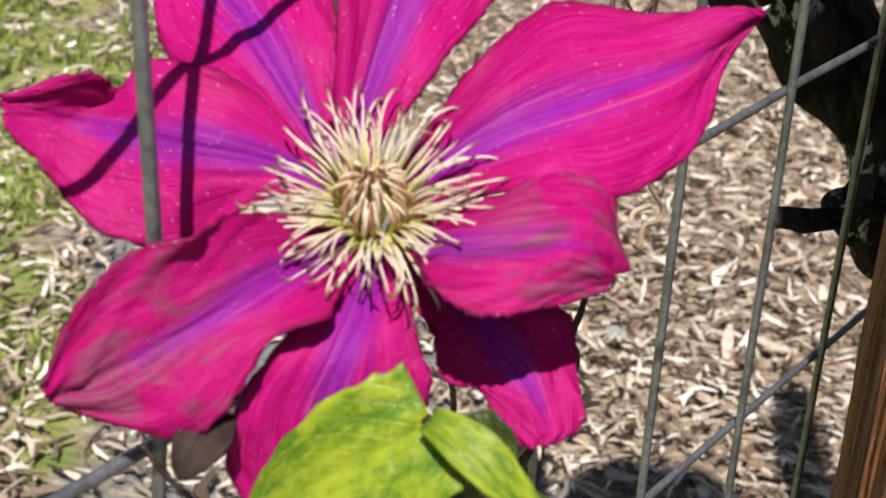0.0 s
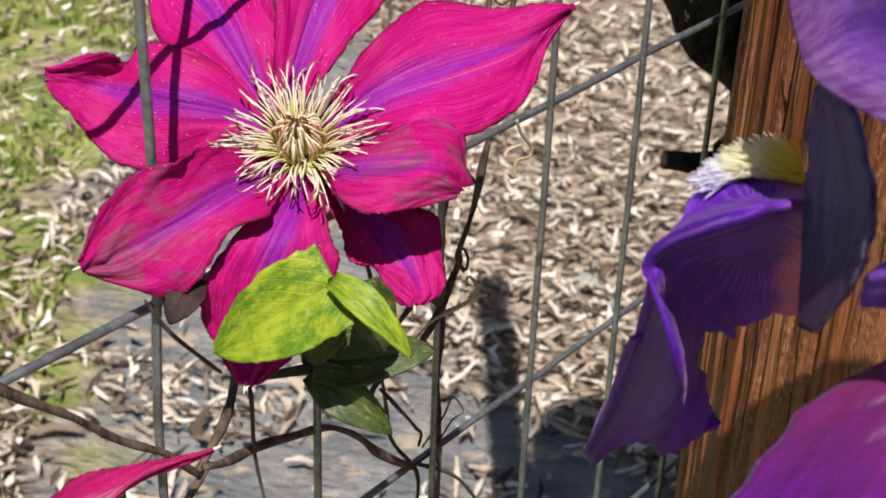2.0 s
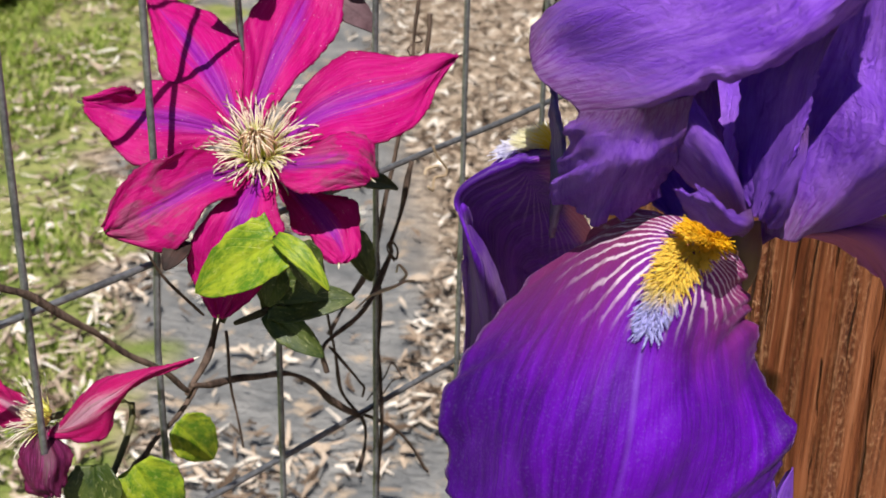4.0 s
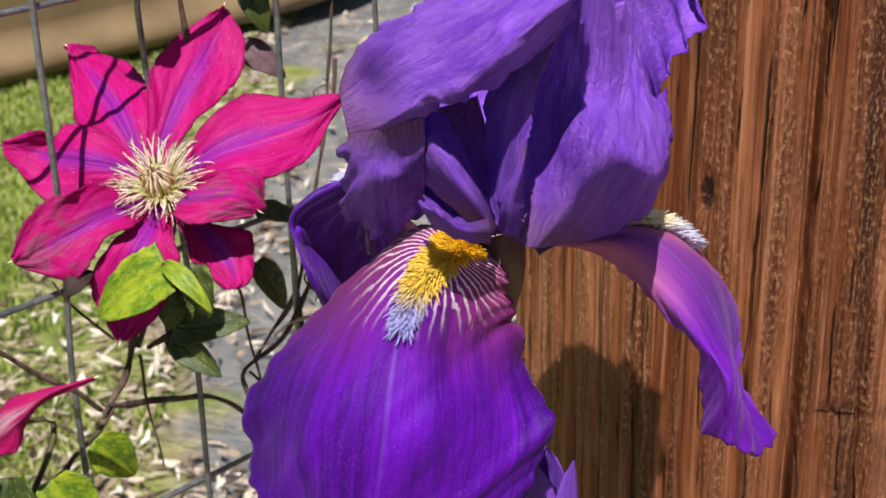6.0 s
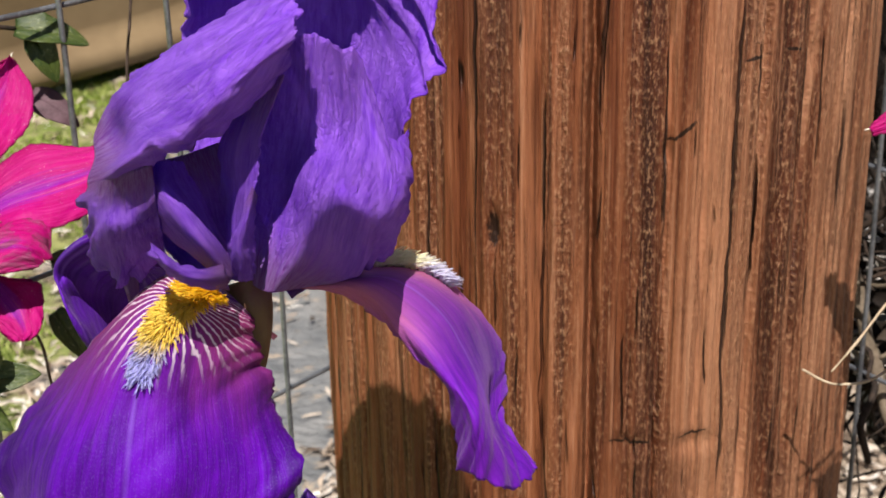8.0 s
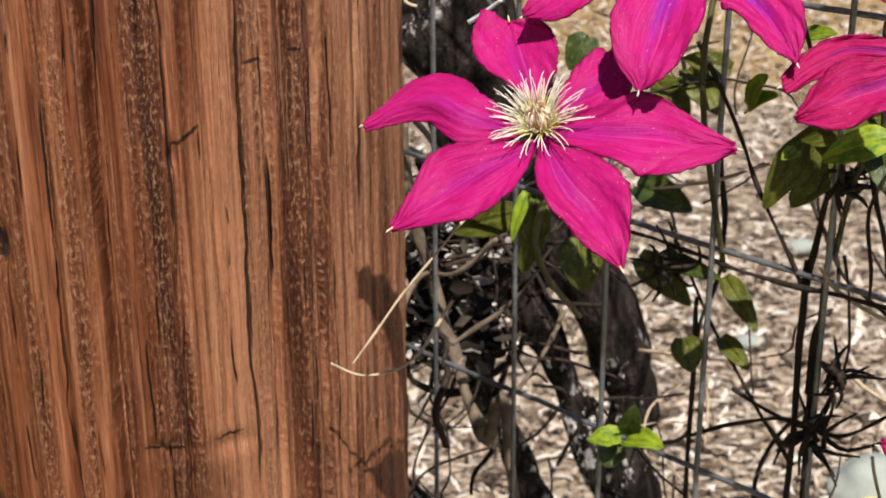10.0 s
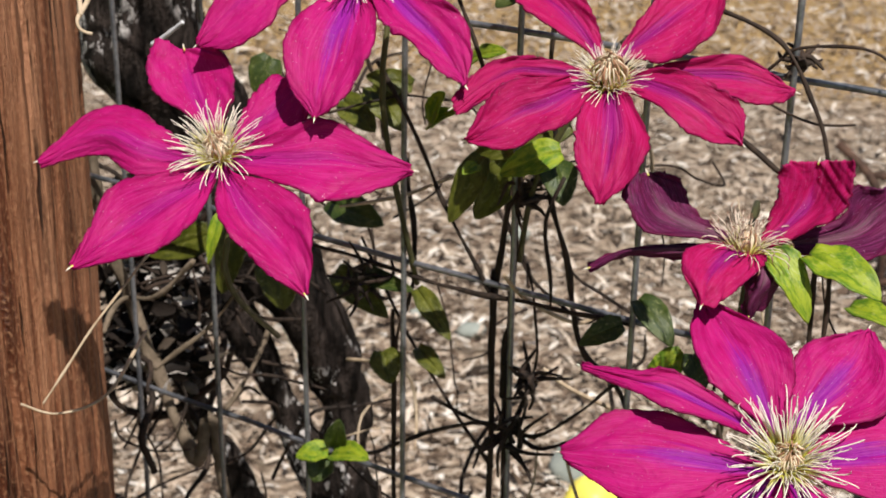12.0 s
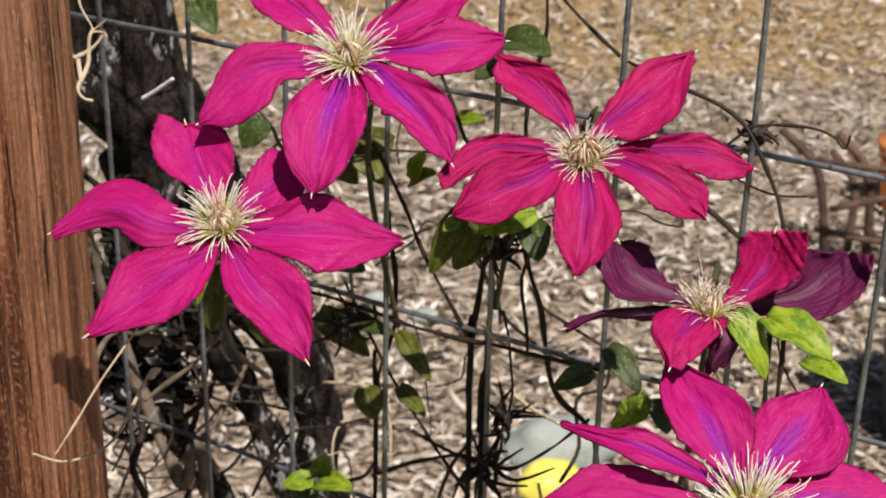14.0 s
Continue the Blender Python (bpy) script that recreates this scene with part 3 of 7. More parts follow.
    # dark heart of the knots: place, half sizes, lean
    for kx, kz, rx, rz, lean in ((-0.0206, 0.9504, 0.0022, 0.0075, 0.0), (0.0382, 0.9795, 0.0012, 0.0042, 0.1), (0.0435, 0.9868, 0.0058, 0.0011, -0.75), (-0.067, 0.972, 0.0018, 0.006, 0.0),
                                 (0.0293, 0.8690, 0.009, 0.0008, 0.1), (0.052, 0.870, 0.006, 0.0007, -0.15), (0.066, 1.010, 0.005, 0.0008, -0.1), (0.078, 1.011, 0.004, 0.0007, 0.1)):
        du = k.math("SUBTRACT", u, POLE_R * math.asin(kx / POLE_R))
        dv = k.math("ADD", k.math("SUBTRACT", v, kz), k.math("MULTIPLY", du, lean))
        du, dv = k.math("DIVIDE", du, rx), k.math("DIVIDE", dv, rz)
        d = k.math("ADD", k.math("ADD", k.math("MULTIPLY", du, du), k.math("MULTIPLY", dv, dv)), k.math("MULTIPLY", k.math("SUBTRACT", speck, 0.5), 3.5))
        col = k.mix(k.step(d, 0.3, 1.2, 0.92, 0.0), col, (0.012, 0.006, 0.004))
    k.color(col)
    k.put(k.b.inputs["Roughness"], k.step(tone, 0.40, 0.60, 0.40, 0.60))
    h = k.math("ADD", k.math("ADD", k.math("MULTIPLY", grain, 0.8), k.math("MULTIPLY", fine, 0.25)), k.math("MULTIPLY", k.math("MULTIPLY", rough, speck), 0.7))
    k.bump(k.math("SUBTRACT", h, k.math("MULTIPLY", cut, 1.0)), 1.0, 0.0032)
    return k.m


def build_pole():
    """Round pole; the side towards the path is weathered into ridges, checks and small knots."""
    zs = [0.0 + 0.05 * i for i in range(15)] + [0.75 + 0.0022 * i for i in range(176)] + [1.14 + 0.06 * i for i in range(10)]
    half = 300
    th = [math.pi * 0.62 * (i / half - 1) for i in range(2 * half + 1)]
    back = [math.pi * 0.62 + (2 * math.pi * 0.38) * i / 40 for i in range(1, 40)]
    th += back
    arc = lambda x: POLE_R * math.asin(x / POLE_R)
    # checks: place, half width, depth
    cracks = [(-0.098, 0.0010, 0.003), (-0.080, 0.0008, 0.003), (-0.062, 0.0009, 0.0035), (-0.043, 0.0007, 0.002), (-0.031, 0.0007, 0.0022), (-0.004, 0.0007, 0.003), (0.0145, 0.0014, 0.013), (0.0275, 0.0007, 0.002),
              (0.0390, 0.0009, 0.004), (0.051, 0.0007, 0.002), (0.0690, 0.0009, 0.0035), (0.0855, 0.0010, 0.004), (0.097, 0.0009, 0.003)]
    cracks = [(arc(x), w * 1.1, d * 1.6) for x, w, d in cracks]
    knots = [(-0.0206, 0.9504, 0.0026, 0.0085, 0.0042), (0.0385, 0.9800, 0.0018, 0.0050, 0.0040), (-0.067, 0.972, 0.0020, 0.007, 0.004), (0.0860, 1.0068, 0.0014, 0.007, 0.003),
             (0.062, 1.004, 0.004, 0.0012, 0.002), (0.070, 0.991, 0.004, 0.0013, 0.002), (0.0293, 0.8681, 0.009, 0.004, 0.0022), (0.052, 0.866, 0.010, 0.004, 0.0022), (-0.040, 0.85, 0.003, 0.010, 0.003), (0.075, 0.95, 0.0025, 0.010, 0.002)]
    knots = [(arc(x), z, rx, rz, d) for x, z, rx, rz, d in knots]
    verts, uvs, faces = [], [], []
    n = len(th)
    for z in zs:
        for t in th:
            a = t * POLE_R
            drift = 0.004 * noise.noise((a * 11, z * 2.5, 1.0)) + 0.0012 * noise.noise((a * 25, z * 11, 2.0))
            g = 0.0016 * noise.noise(((a + drift) * 150, z * 1.6, 3.0)) + 0.0011 * noise.noise(((a + drift) * 340, z * 3.5, 5.0))
            g += 0.0007 * noise.noise((a * 700, z * 30, 8.0)) + 0.0018 * noise.noise((a * 12, z * 4, 11.0)) + 0.0003 * noise.noise((a * 420, z * 60, 4.0))
            if abs(t) < 2.0:
                for q, (c, w, deep) in enumerate(cracks):
                    d = (a + 0.0030 * noise.noise((q * 3.3, z * 6, 9)) + 0.0010 * noise.noise((q, z * 45, 2)) - c)
                    if abs(d) < 4 * w:
                        run = 0.55 + 0.9 * noise.noise((q * 5.1, z * 7, 21)) + (0.45 if deep > 0.006 else 0)
                        g -= deep * max(0.0, min(1.0, run)) * math.exp(-(d / w) ** 2)
                for kx, kz, rx, rz, deep in knots:
                    d = ((a - kx) / rx) ** 2 + ((z - kz) / rz) ** 2
                    if d < 16:
                        g -= deep * math.exp(-d) - 0.4 * deep * math.exp(-d * 0.25)
            r = POLE_R + g
            verts.append((r * math.sin(t), POLE_R - r * math.cos(t), z))
            uvs.append((a, z))
    rows = len(zs)
    for j in range(rows - 1):
        for i in range(n):
            a, b = j * n + i, j * n + (i + 1) % n
            faces.append((a, b, b + n, a + n))
    faces.append(tuple(range((rows - 1) * n, rows * n)))
    faces.append(tuple(range(n - 1, -1, -1)))
    tagged(mesh_ob("timber_pole", verts, faces, pole_mat(), uvs=uvs), "thick round brown-stained timber pole with weathered checks", "pole")


# ---------------------------------------------------------------- petal sheets
def knot(p, s):
    """Smooth curve through the points p, s from 0 to 1; gives the four weights and their places."""
    n = len(p) - 1
    x = min(s * n, n - 1e-6)
    i = int(x)
    q = x - i
    w = (-0.5 * q**3 + q * q - 0.5 * q, 1.5 * q**3 - 2.5 * q * q + 1, -1.5 * q**3 + 2 * q * q + 0.5 * q, 0.5 * q**3 - 0.5 * q * q)
    out = Vector((0, 0, 0))
    for k in range(4):
        j = i - 1 + k
        if j < 0:
            c = p[0] * 2 - p[1]
        elif j > n:
            c = p[n] * 2 - p[n - 1]
        else:
            c = p[j]
        out = out + c * w[k]
    return out


def sheet(ribs, nu, nv):
    ribs = [[Vector(p) for p in r] for r in ribs]
    cols = [[knot(r, j / nv) for r in ribs] for j in range(nv + 1)]
    return [[knot(cols[j], i / nu) for i in range(nu + 1)] for j in range(nv + 1)]


def lofted(name, ribs, mat, parent, nu=60, nv=70, ruffle=0.0016, waves=7.0, crinkle=0.00035, teeth=0.0012, seed=0, thick=0.0005, label="", groove=0.0, ridges=0.0):
    """A petal over the ribs, with a ruffled, finely torn rim and crinkles along the veins."""
    g = sheet(ribs, nu, nv)
    verts, uvs, faces = [], [], []
    for j in range(nv + 1):
        v = j / nv
        for i in range(nu + 1):
            u = i / nu
            p = g[j][i]
            du = g[j][min(i + 1, nu)] - g[j][max(i - 1, 0)]
            dv = g[min(j + 1, nv)][i] - g[max(j - 1, 0)][i]
            nr = du.cross(dv)
            nr = nr.normalized() if nr.length > 1e-12 else Vector((0, 0, 1))
            a = abs(2 * u - 1)
            rim = max(a**3 * min(1, v * 3), v**5)
            run = (v * waves * (1.4 if u > 0.5 else 1.0) + u * waves)
            lift = ruffle * 2.2 * rim * noise.noise((run, seed * 1.7, (u > 0.5) * 3.0)) + ruffle * rim * noise.noise((run * 2.6, seed, 5.0))
            lift += ruffle * 0.9 * min(1, v * 2.5) * noise.noise((u * 5 + seed, v * 4, 1.5))
            lift += crinkle * min(1, v * 2) * (noise.noise((u * 34, v * 7, seed)) + 0.6 * noise.noise((u * 18, v * 26, seed + 4.0)))
            if ridges:
                lift -= groove * math.exp(-(((u - 0.5) / 0.035) ** 2)) * (1 - v) ** 0.5
                lift += ridges * math.cos((u - 0.5) * 38 + 0.8 * noise.noise((v * 3, seed, 0))) * math.exp(-(((u - 0.5) / 0.26) ** 2)) * (1 - v)
            out = du.normalized() * (1 if u > 0.5 else -1) * a**10 * (v > 0.25) + dv.normalized() * v**14
            tear = noise.noise((run * 5, seed, 9.0)) + 0.6 * noise.noise((run * 14, seed, 2.0))
            verts.append(p + nr * lift + out * teeth * tear)
            uvs.append((u, v))
    k = nu + 1
    for j in range(nv):
        for i in range(nu):
            b = j * k + i
            faces.append((b, b + 1, b + 1 + k, b + k))
    ob = mesh_ob(name, verts, faces, mat, parent, uvs, label=label)
    mod = ob.modifiers.new("thickness", "SOLIDIFY")
    mod.thickness, mod.offset = thick, 0.0
    return ob


# ---------------------------------------------------------------- clematis
def frame_of(center, normal, spin=0.0):
    """Pose whose z is the flower's axis and whose y climbs as steeply as it can."""
    n = Vector(normal).normalized()
    u = Vector((0, 0, 1)).cross(n).normalized()
    v = n.cross(u)
    m = Matrix((u, v, n)).transposed().to_4x4()
    return Matrix.Translation(center) @ m @ Matrix.Rotation(radians(spin), 4, "Z")


# petals of the large bloom, in mm from its middle: ribs from one rim over the midrib to the other
PETAL_UPPER_RIGHT = [
    [(4.4, 8.7, 0.0), (14.8, 21.9, 9.0), (27.6, 35.1, 8.0), (45.0, 37.0, 4.0), (53.6, 38.2, 4.0), (62.7, 39.7, 3.0)],
    [(7.0, 6.1, 0.0), (21.1, 14.2, 5.0), (34.2, 20.6, 4.0), (47.6, 27.0, 2.0), (56.4, 33.3, 1.0), (63.5, 40.0, 1.0)],
    [(10.8, 2.3, 0.0), (26.2, 1.7, 8.0), (38.0, 2.5, 5.0), (50.9, 13.4, -1.0), (57.0, 28.7, -3.0), (63.3, 38.7, 0.0)],
]
PETAL_TOP = [
    [(-6.9, 14.1, 0.0), (-6.9, 28.8, 9.0), (-7.5, 42.9, 12.0), (-1.3, 56.4, 12.0), (6.4, 66.8, 10.0), (14.7, 73.1, 10.0)],
    [(-3.2, 14.1, 0.0), (2.1, 31.7, 5.0), (7.3, 46.0, 6.0), (11.3, 58.4, 6.0), (14.1, 66.5, 8.0), (15.3, 73.7, 10.0)],
    [(1.2, 13.0, 0.0), (9.4, 23.2, 6.0), (16.7, 36.8, 2.0), (22.9, 50.5, 0.0), (23.2, 63.0, 4.0), (16.7, 72.9, 9.0)],
]
PETAL_UPPER_LEFT = [
    [(-15.2, 13.3, 0.0), (-24.7, 18.8, 5.0), (-34.5, 25.8, 3.0), (-38.9, 39.0, 1.0), (-43.9, 55.5, -1.0), (-46.1, 62.5, -2.0)],
    [(-10.6, 15.3, 0.0), (-19.0, 29.1, 3.0), (-27.4, 41.3, 1.0), (-35.3, 52.1, -2.0), (-41.3, 59.6, -3.0), (-46.1, 63.6, -2.0)],
    [(-6.2, 14.8, 0.0), (-7.0, 29.8, 4.0), (-10.6, 44.2, 2.0), (-23.0, 58.2, -6.0), (-36.8, 66.5, -8.0), (-45.7, 64.9, -3.0)],
]
PETAL_LEFT = [
    [(-13.2, 3.4, 0.0), (-20.4, 1.0, -2.0), (-32.3, -4.4, -5.0), (-43.8, -3.0, -2.0), (-52.9, 6.2, 2.0), (-57.6, 10.8, 5.0)],
    [(-13.5, 8.0, 0.0), (-26.3, 8.9, 4.0), (-38.1, 11.5, 2.0), (-47.2, 14.2, 0.0), (-53.2, 14.4, 3.0), (-59.2, 14.2, 5.0)],
    [(-12.1, 12.8, 0.0), (-22.2, 19.7, 6.0), (-37.9, 23.4, 6.0), (-41.3, 18.9, 3.0), (-45.7, 18.9, 9.0), (-58.5, 16.4, 5.0)],
]
PETAL_LOWER_LEFT = [
    [(-3.5, -11.6, 1.0), (-5.7, -21.4, 9.0), (-13.2, -25.0, 9.0), (-19.3, -34.5, 5.0), (-27.2, -38.7, 2.0), (-44.1, -34.3, 4.0)],
    [(-7.6, -7.3, 1.0), (-16.5, -16.8, 8.0), (-25.8, -24.3, 9.0), (-33.3, -28.9, 8.0), (-39.3, -31.9, 7.0), (-45.2, -33.7, 7.0)],
    [(-9.2, -1.5, 1.0), (-18.5, -6.8, 13.0), (-24.8, -12.7, 19.0), (-34.0, -16.6, 18.0), (-41.4, -24.8, 15.0), (-44.9, -32.8, 9.0)],
]
PETAL_LOWER = [
    [(5.8, -12.1, 0.0), (7.4, -19.6, 0.0), (10.0, -27.1, -3.0), (6.4, -34.7, -10.0), (1.4, -44.0, -14.0), (-7.0, -51.6, -16.0)],
    [(-0.3, -12.3, 0.0), (-2.9, -23.2, 2.0), (-6.1, -31.6, -2.0), (-7.3, -39.1, -9.0), (-8.4, -46.1, -14.0), (-10.5, -52.4, -16.0)],
    [(-5.0, -11.2, 0.0), (-13.1, -23.9, 3.0), (-18.7, -31.8, 0.0), (-20.6, -37.5, -6.0), (-18.5, -42.2, -12.0), (-13.5, -50.6, -16.0)],
]
PETAL_ROLLED = [
    [(8.5, 0.2, 0.0), (18.0, 0.4, 6.0), (26.7, 5.1, 8.0), (34.6, 6.1, 5.0), (37.4, 0.6, 3.0), (37.8, -9.0, 2.0)],
    [(6.3, -4.4, 0.0), (12.7, -9.6, 9.0), (20.8, -10.2, 13.0), (28.7, -9.6, 13.0), (33.9, -9.8, 10.0), (37.5, -11.5, 5.0)],
    [(6.5, -7.6, 0.0), (8.9, -16.4, 10.0), (13.4, -21.1, 13.0), (19.5, -21.8, 13.0), (26.1, -19.1, 11.0), (34.1, -15.1, 6.0)],
]
PETAL_UNDER = [
    [(18.3, -9.6, -8.0), (28.6, -10.0, -10.0), (32.1, -11.7, -12.0), (33.7, -21.4, -13.0), (33.4, -29.3, -13.0), (29.9, -32.3, -13.0)],
    [(11.0, -8.6, -8.0), (18.6, -16.1, -8.0), (24.6, -22.8, -10.0), (27.3, -27.4, -11.0), (28.6, -30.8, -12.0), (27.3, -33.0, -13.0)],
    [(5.0, -8.8, -8.0), (10.0, -17.0, -8.0), (11.7, -23.2, -10.0), (17.7, -24.9, -10.0), (20.5, -29.8, -12.0), (24.2, -32.8, -13.0)],
]
BIG_PETALS = [PETAL_UPPER_RIGHT, PETAL_TOP, PETAL_UPPER_LEFT, PETAL_LEFT, PETAL_LOWER_LEFT, PETAL_LOWER, PETAL_ROLLED, PETAL_UNDER]


# petals of the other blooms, in mm from their middles
POLE_SIDE_A = [
    [(-10.2, -7.5, 0.0), (-25.0, -11.4, 2.0), (-37.4, -3.1, 0.0), (-48.1, -5.3, 0.0), (-57.8, -9.8, 0.0)],
    [(-10.6, -2.4, 0.0), (-22.8, -3.4, 6.0), (-36.0, 1.9, 6.0), (-48.5, -0.2, 3.0), (-59.5, -7.2, 0.0)],
    [(-12.2, 2.8, 0.0), (-20.4, 6.6, 6.0), (-33.0, 13.8, 4.0), (-46.9, 14.5, 0.0), (-60.1, -4.3, -1.0)],
]
POLE_SIDE_B = [
    [(0.8, -12.3, 0.0), (-1.3, -30.2, 5.0), (-9.5, -39.0, 4.0), (-23.6, -42.7, 0.0), (-38.0, -45.2, -3.0)],
    [(-1.6, -10.2, 0.0), (-11.8, -21.1, 3.0), (-22.3, -29.7, 1.0), (-30.5, -38.1, 0.0), (-38.6, -45.1, -2.0)],
    [(-4.2, -7.0, 0.0), (-14.5, -13.2, 7.0), (-29.5, -18.3, 6.0), (-35.1, -33.0, 2.0), (-38.8, -44.2, -2.0)],
]
POLE_SIDE_C = [
    [(7.8, -7.2, 0.0), (23.1, -13.6, 6.0), (34.8, -22.5, 5.0), (38.2, -35.7, 2.0), (37.6, -47.2, -3.0)],
    [(3.9, -7.5, 0.0), (13.8, -22.5, 2.0), (23.1, -30.5, 0.0), (31.7, -39.4, -1.0), (37.2, -48.0, -3.0)],
    [(1.5, -8.8, 0.0), (6.4, -25.9, 7.0), (14.6, -36.0, 6.0), (26.6, -43.8, 1.0), (36.5, -48.3, -3.0)],
]
POLE_SIDE_D = [
    [(7.9, 3.2, 0.0), (21.2, 7.4, 6.0), (34.3, 12.7, 6.0), (50.8, 5.8, 3.0), (63.2, 0.1, 0.0)],
    [(7.8, -1.4, 0.0), (25.9, -0.8, 2.0), (37.7, 0.1, 2.0), (51.6, -1.4, 1.0), (64.1, -1.2, 0.0)],
    [(8.7, -6.4, 0.0), (28.6, -14.6, 5.0), (42.2, -16.6, 3.0), (54.5, -9.2, 0.0), (63.5, -1.7, -1.0)],
]
POLE_SIDE_E = [
    [(2.7, 13.5, -2.0), (6.1, 23.9, 1.0), (10.3, 31.5, 1.0), (15.2, 36.9, -2.0)],
    [(5.4, 10.2, -2.0), (13.5, 17.8, 0.0), (18.2, 25.9, -0.7), (20.7, 35.7, -1.0)],
    [(8.0, 6.8, -2.0), (21.4, 7.8, 1.0), (26.3, 14.6, 1.0), (25.2, 26.1, -2.0)],
]
POLE_SIDE_F = [
    [(-10.0, 12.5, 0.0), (-23.6, 18.9, 5.0), (-30.3, 30.0, 6.0), (-30.3, 41.9, 6.0)],
    [(-5.8, 11.6, 0.0), (-14.5, 26.0, 1.0), (-19.1, 35.5, 1.0), (-20.6, 40.8, 3.0)],
    [(-1.0, 13.2, 0.0), (1.1, 23.2, 5.0), (-3.0, 34.4, 6.0), (-10.3, 40.4, 6.0)],
]
HIGH_A = [
    [(-9.8, -7.4, 0.0), (-21.5, -14.1, 4.0), (-26.5, -24.3, 2.0), (-38.0, -29.6, -2.0), (-49.3, -28.5, -4.0)],
    [(-11.7, -1.7, 0.0), (-26.8, -6.7, 4.0), (-36.1, -12.9, 3.0), (-43.2, -21.1, 0.0), (-50.0, -28.3, -3.0)],
    [(-12.7, 5.2, 0.0), (-29.4, 0.4, 8.0), (-39.4, -3.3, 8.0), (-46.2, -13.6, 3.0), (-50.2, -27.1, -2.0)],
]
HIGH_B = [
    [(5.7, -6.3, 0.0), (10.0, -23.9, 5.0), (8.7, -40.0, 4.0), (2.2, -51.7, 0.0), (-4.2, -54.0, -4.0)],
    [(-0.1, -4.2, 0.0), (-3.1, -22.1, 2.0), (-4.3, -33.6, 1.0), (-4.8, -47.1, 0.0), (-5.7, -54.5, -4.0)],
    [(-4.7, -4.5, 0.0), (-14.4, -18.6, 6.0), (-18.4, -32.2, 6.0), (-14.8, -46.2, 1.0), (-6.8, -53.9, -4.0)],
]
HIGH_C = [
    [(12.6, 0.5, 0.0), (26.7, -9.5, 6.0), (37.0, -16.6, 5.0), (41.7, -27.8, 1.0), (40.9, -38.4, -3.0)],
    [(7.7, -1.1, 0.0), (19.7, -14.4, 2.0), (28.4, -22.0, 0.0), (35.2, -30.5, -1.0), (40.6, -39.1, -3.0)],
    [(3.4, -4.0, 0.0), (11.8, -21.3, 5.0), (19.9, -26.3, 4.0), (30.6, -35.6, 0.0), (39.8, -38.7, -3.0)],
]
HIGH_D = [
    [(6.7, 6.5, 0.0), (20.1, 9.0, 6.0), (33.4, 18.0, 6.0), (45.6, 17.4, 3.0), (53.5, 14.7, 0.0)],
    [(7.0, 4.0, 0.0), (22.4, 4.7, 2.0), (34.3, 7.6, 2.0), (46.2, 10.5, 1.0), (54.7, 12.9, 0.0)],
    [(7.3, 1.4, 0.0), (23.6, -4.4, 4.0), (35.8, -6.0, 3.0), (47.1, 0.4, 0.0), (53.9, 9.5, 0.0)],
]
HIGH_E = [
    [(2.6, 14.0, 0.0), (14.1, 23.9, 4.0), (25.6, 31.8, 5.0), (34.4, 36.9, 3.0)],
    [(5.0, 11.6, 0.0), (18.6, 19.5, 2.0), (30.0, 28.0, 1.3), (39.3, 35.1, 1.0)],
    [(6.5, 7.8, 0.0), (23.9, 10.4, 4.0), (36.3, 18.8, 5.0), (40.7, 30.0, 3.0)],
]
HIGH_F = [
    [(-11.5, 10.5, 0.0), (-23.6, 10.6, 3.0), (-35.7, 18.2, 3.0), (-42.1, 27.9, 0.0)],
    [(-9.6, 11.9, 0.0), (-21.1, 20.6, 2.0), (-30.8, 27.5, 1.3), (-42.6, 33.6, 1.0)],
    [(-5.9, 14.8, 0.0), (-15.0, 25.0, 3.0), (-25.1, 32.9, 3.0), (-38.0, 37.5, 0.0)],
]
CRIMSON_A = [
    [(-7.1, 10.5, 0.0), (-25.3, 21.6, 4.0), (-32.7, 28.3, 5.0), (-32.4, 38.4, 4.0)],
    [(-5.2, 11.8, 0.0), (-16.8, 26.9, 1.0), (-25.8, 35.1, 1.0), (-33.3, 39.9, 3.0)],
    [(-2.9, 13.2, 0.0), (-7.6, 25.8, 4.0), (-14.8, 35.1, 5.0), (-30.9, 40.1, 4.0)],
]
CRIMSON_B = [
    [(2.6, 13.6, 0.0), (9.3, 25.1, 4.0), (18.9, 39.4, 5.0), (35.2, 46.5, 3.0)],
    [(4.6, 12.5, 0.0), (15.8, 24.3, 1.0), (25.3, 34.9, 1.0), (36.6, 47.4, 2.0)],
    [(6.3, 9.1, 0.0), (22.0, 7.6, 4.0), (32.6, 20.6, 5.0), (36.6, 43.5, 3.0)],
]
CRIMSON_C = [
    [(8.9, 7.3, -3.0), (28.0, 11.9, 0.0), (39.5, 13.0, 1.0), (49.5, 8.9, -1.0), (57.0, 3.8, -3.0)],
    [(9.0, 5.8, -3.0), (33.3, 7.7, -3.0), (43.9, 6.8, -3.0), (51.6, 4.5, -3.0), (58.0, 2.4, -3.0)],
    [(9.1, 3.5, -3.0), (36.3, -0.1, -3.0), (46.0, -3.1, -3.0), (53.7, -1.4, -4.0), (57.4, 1.2, -3.0)],
]
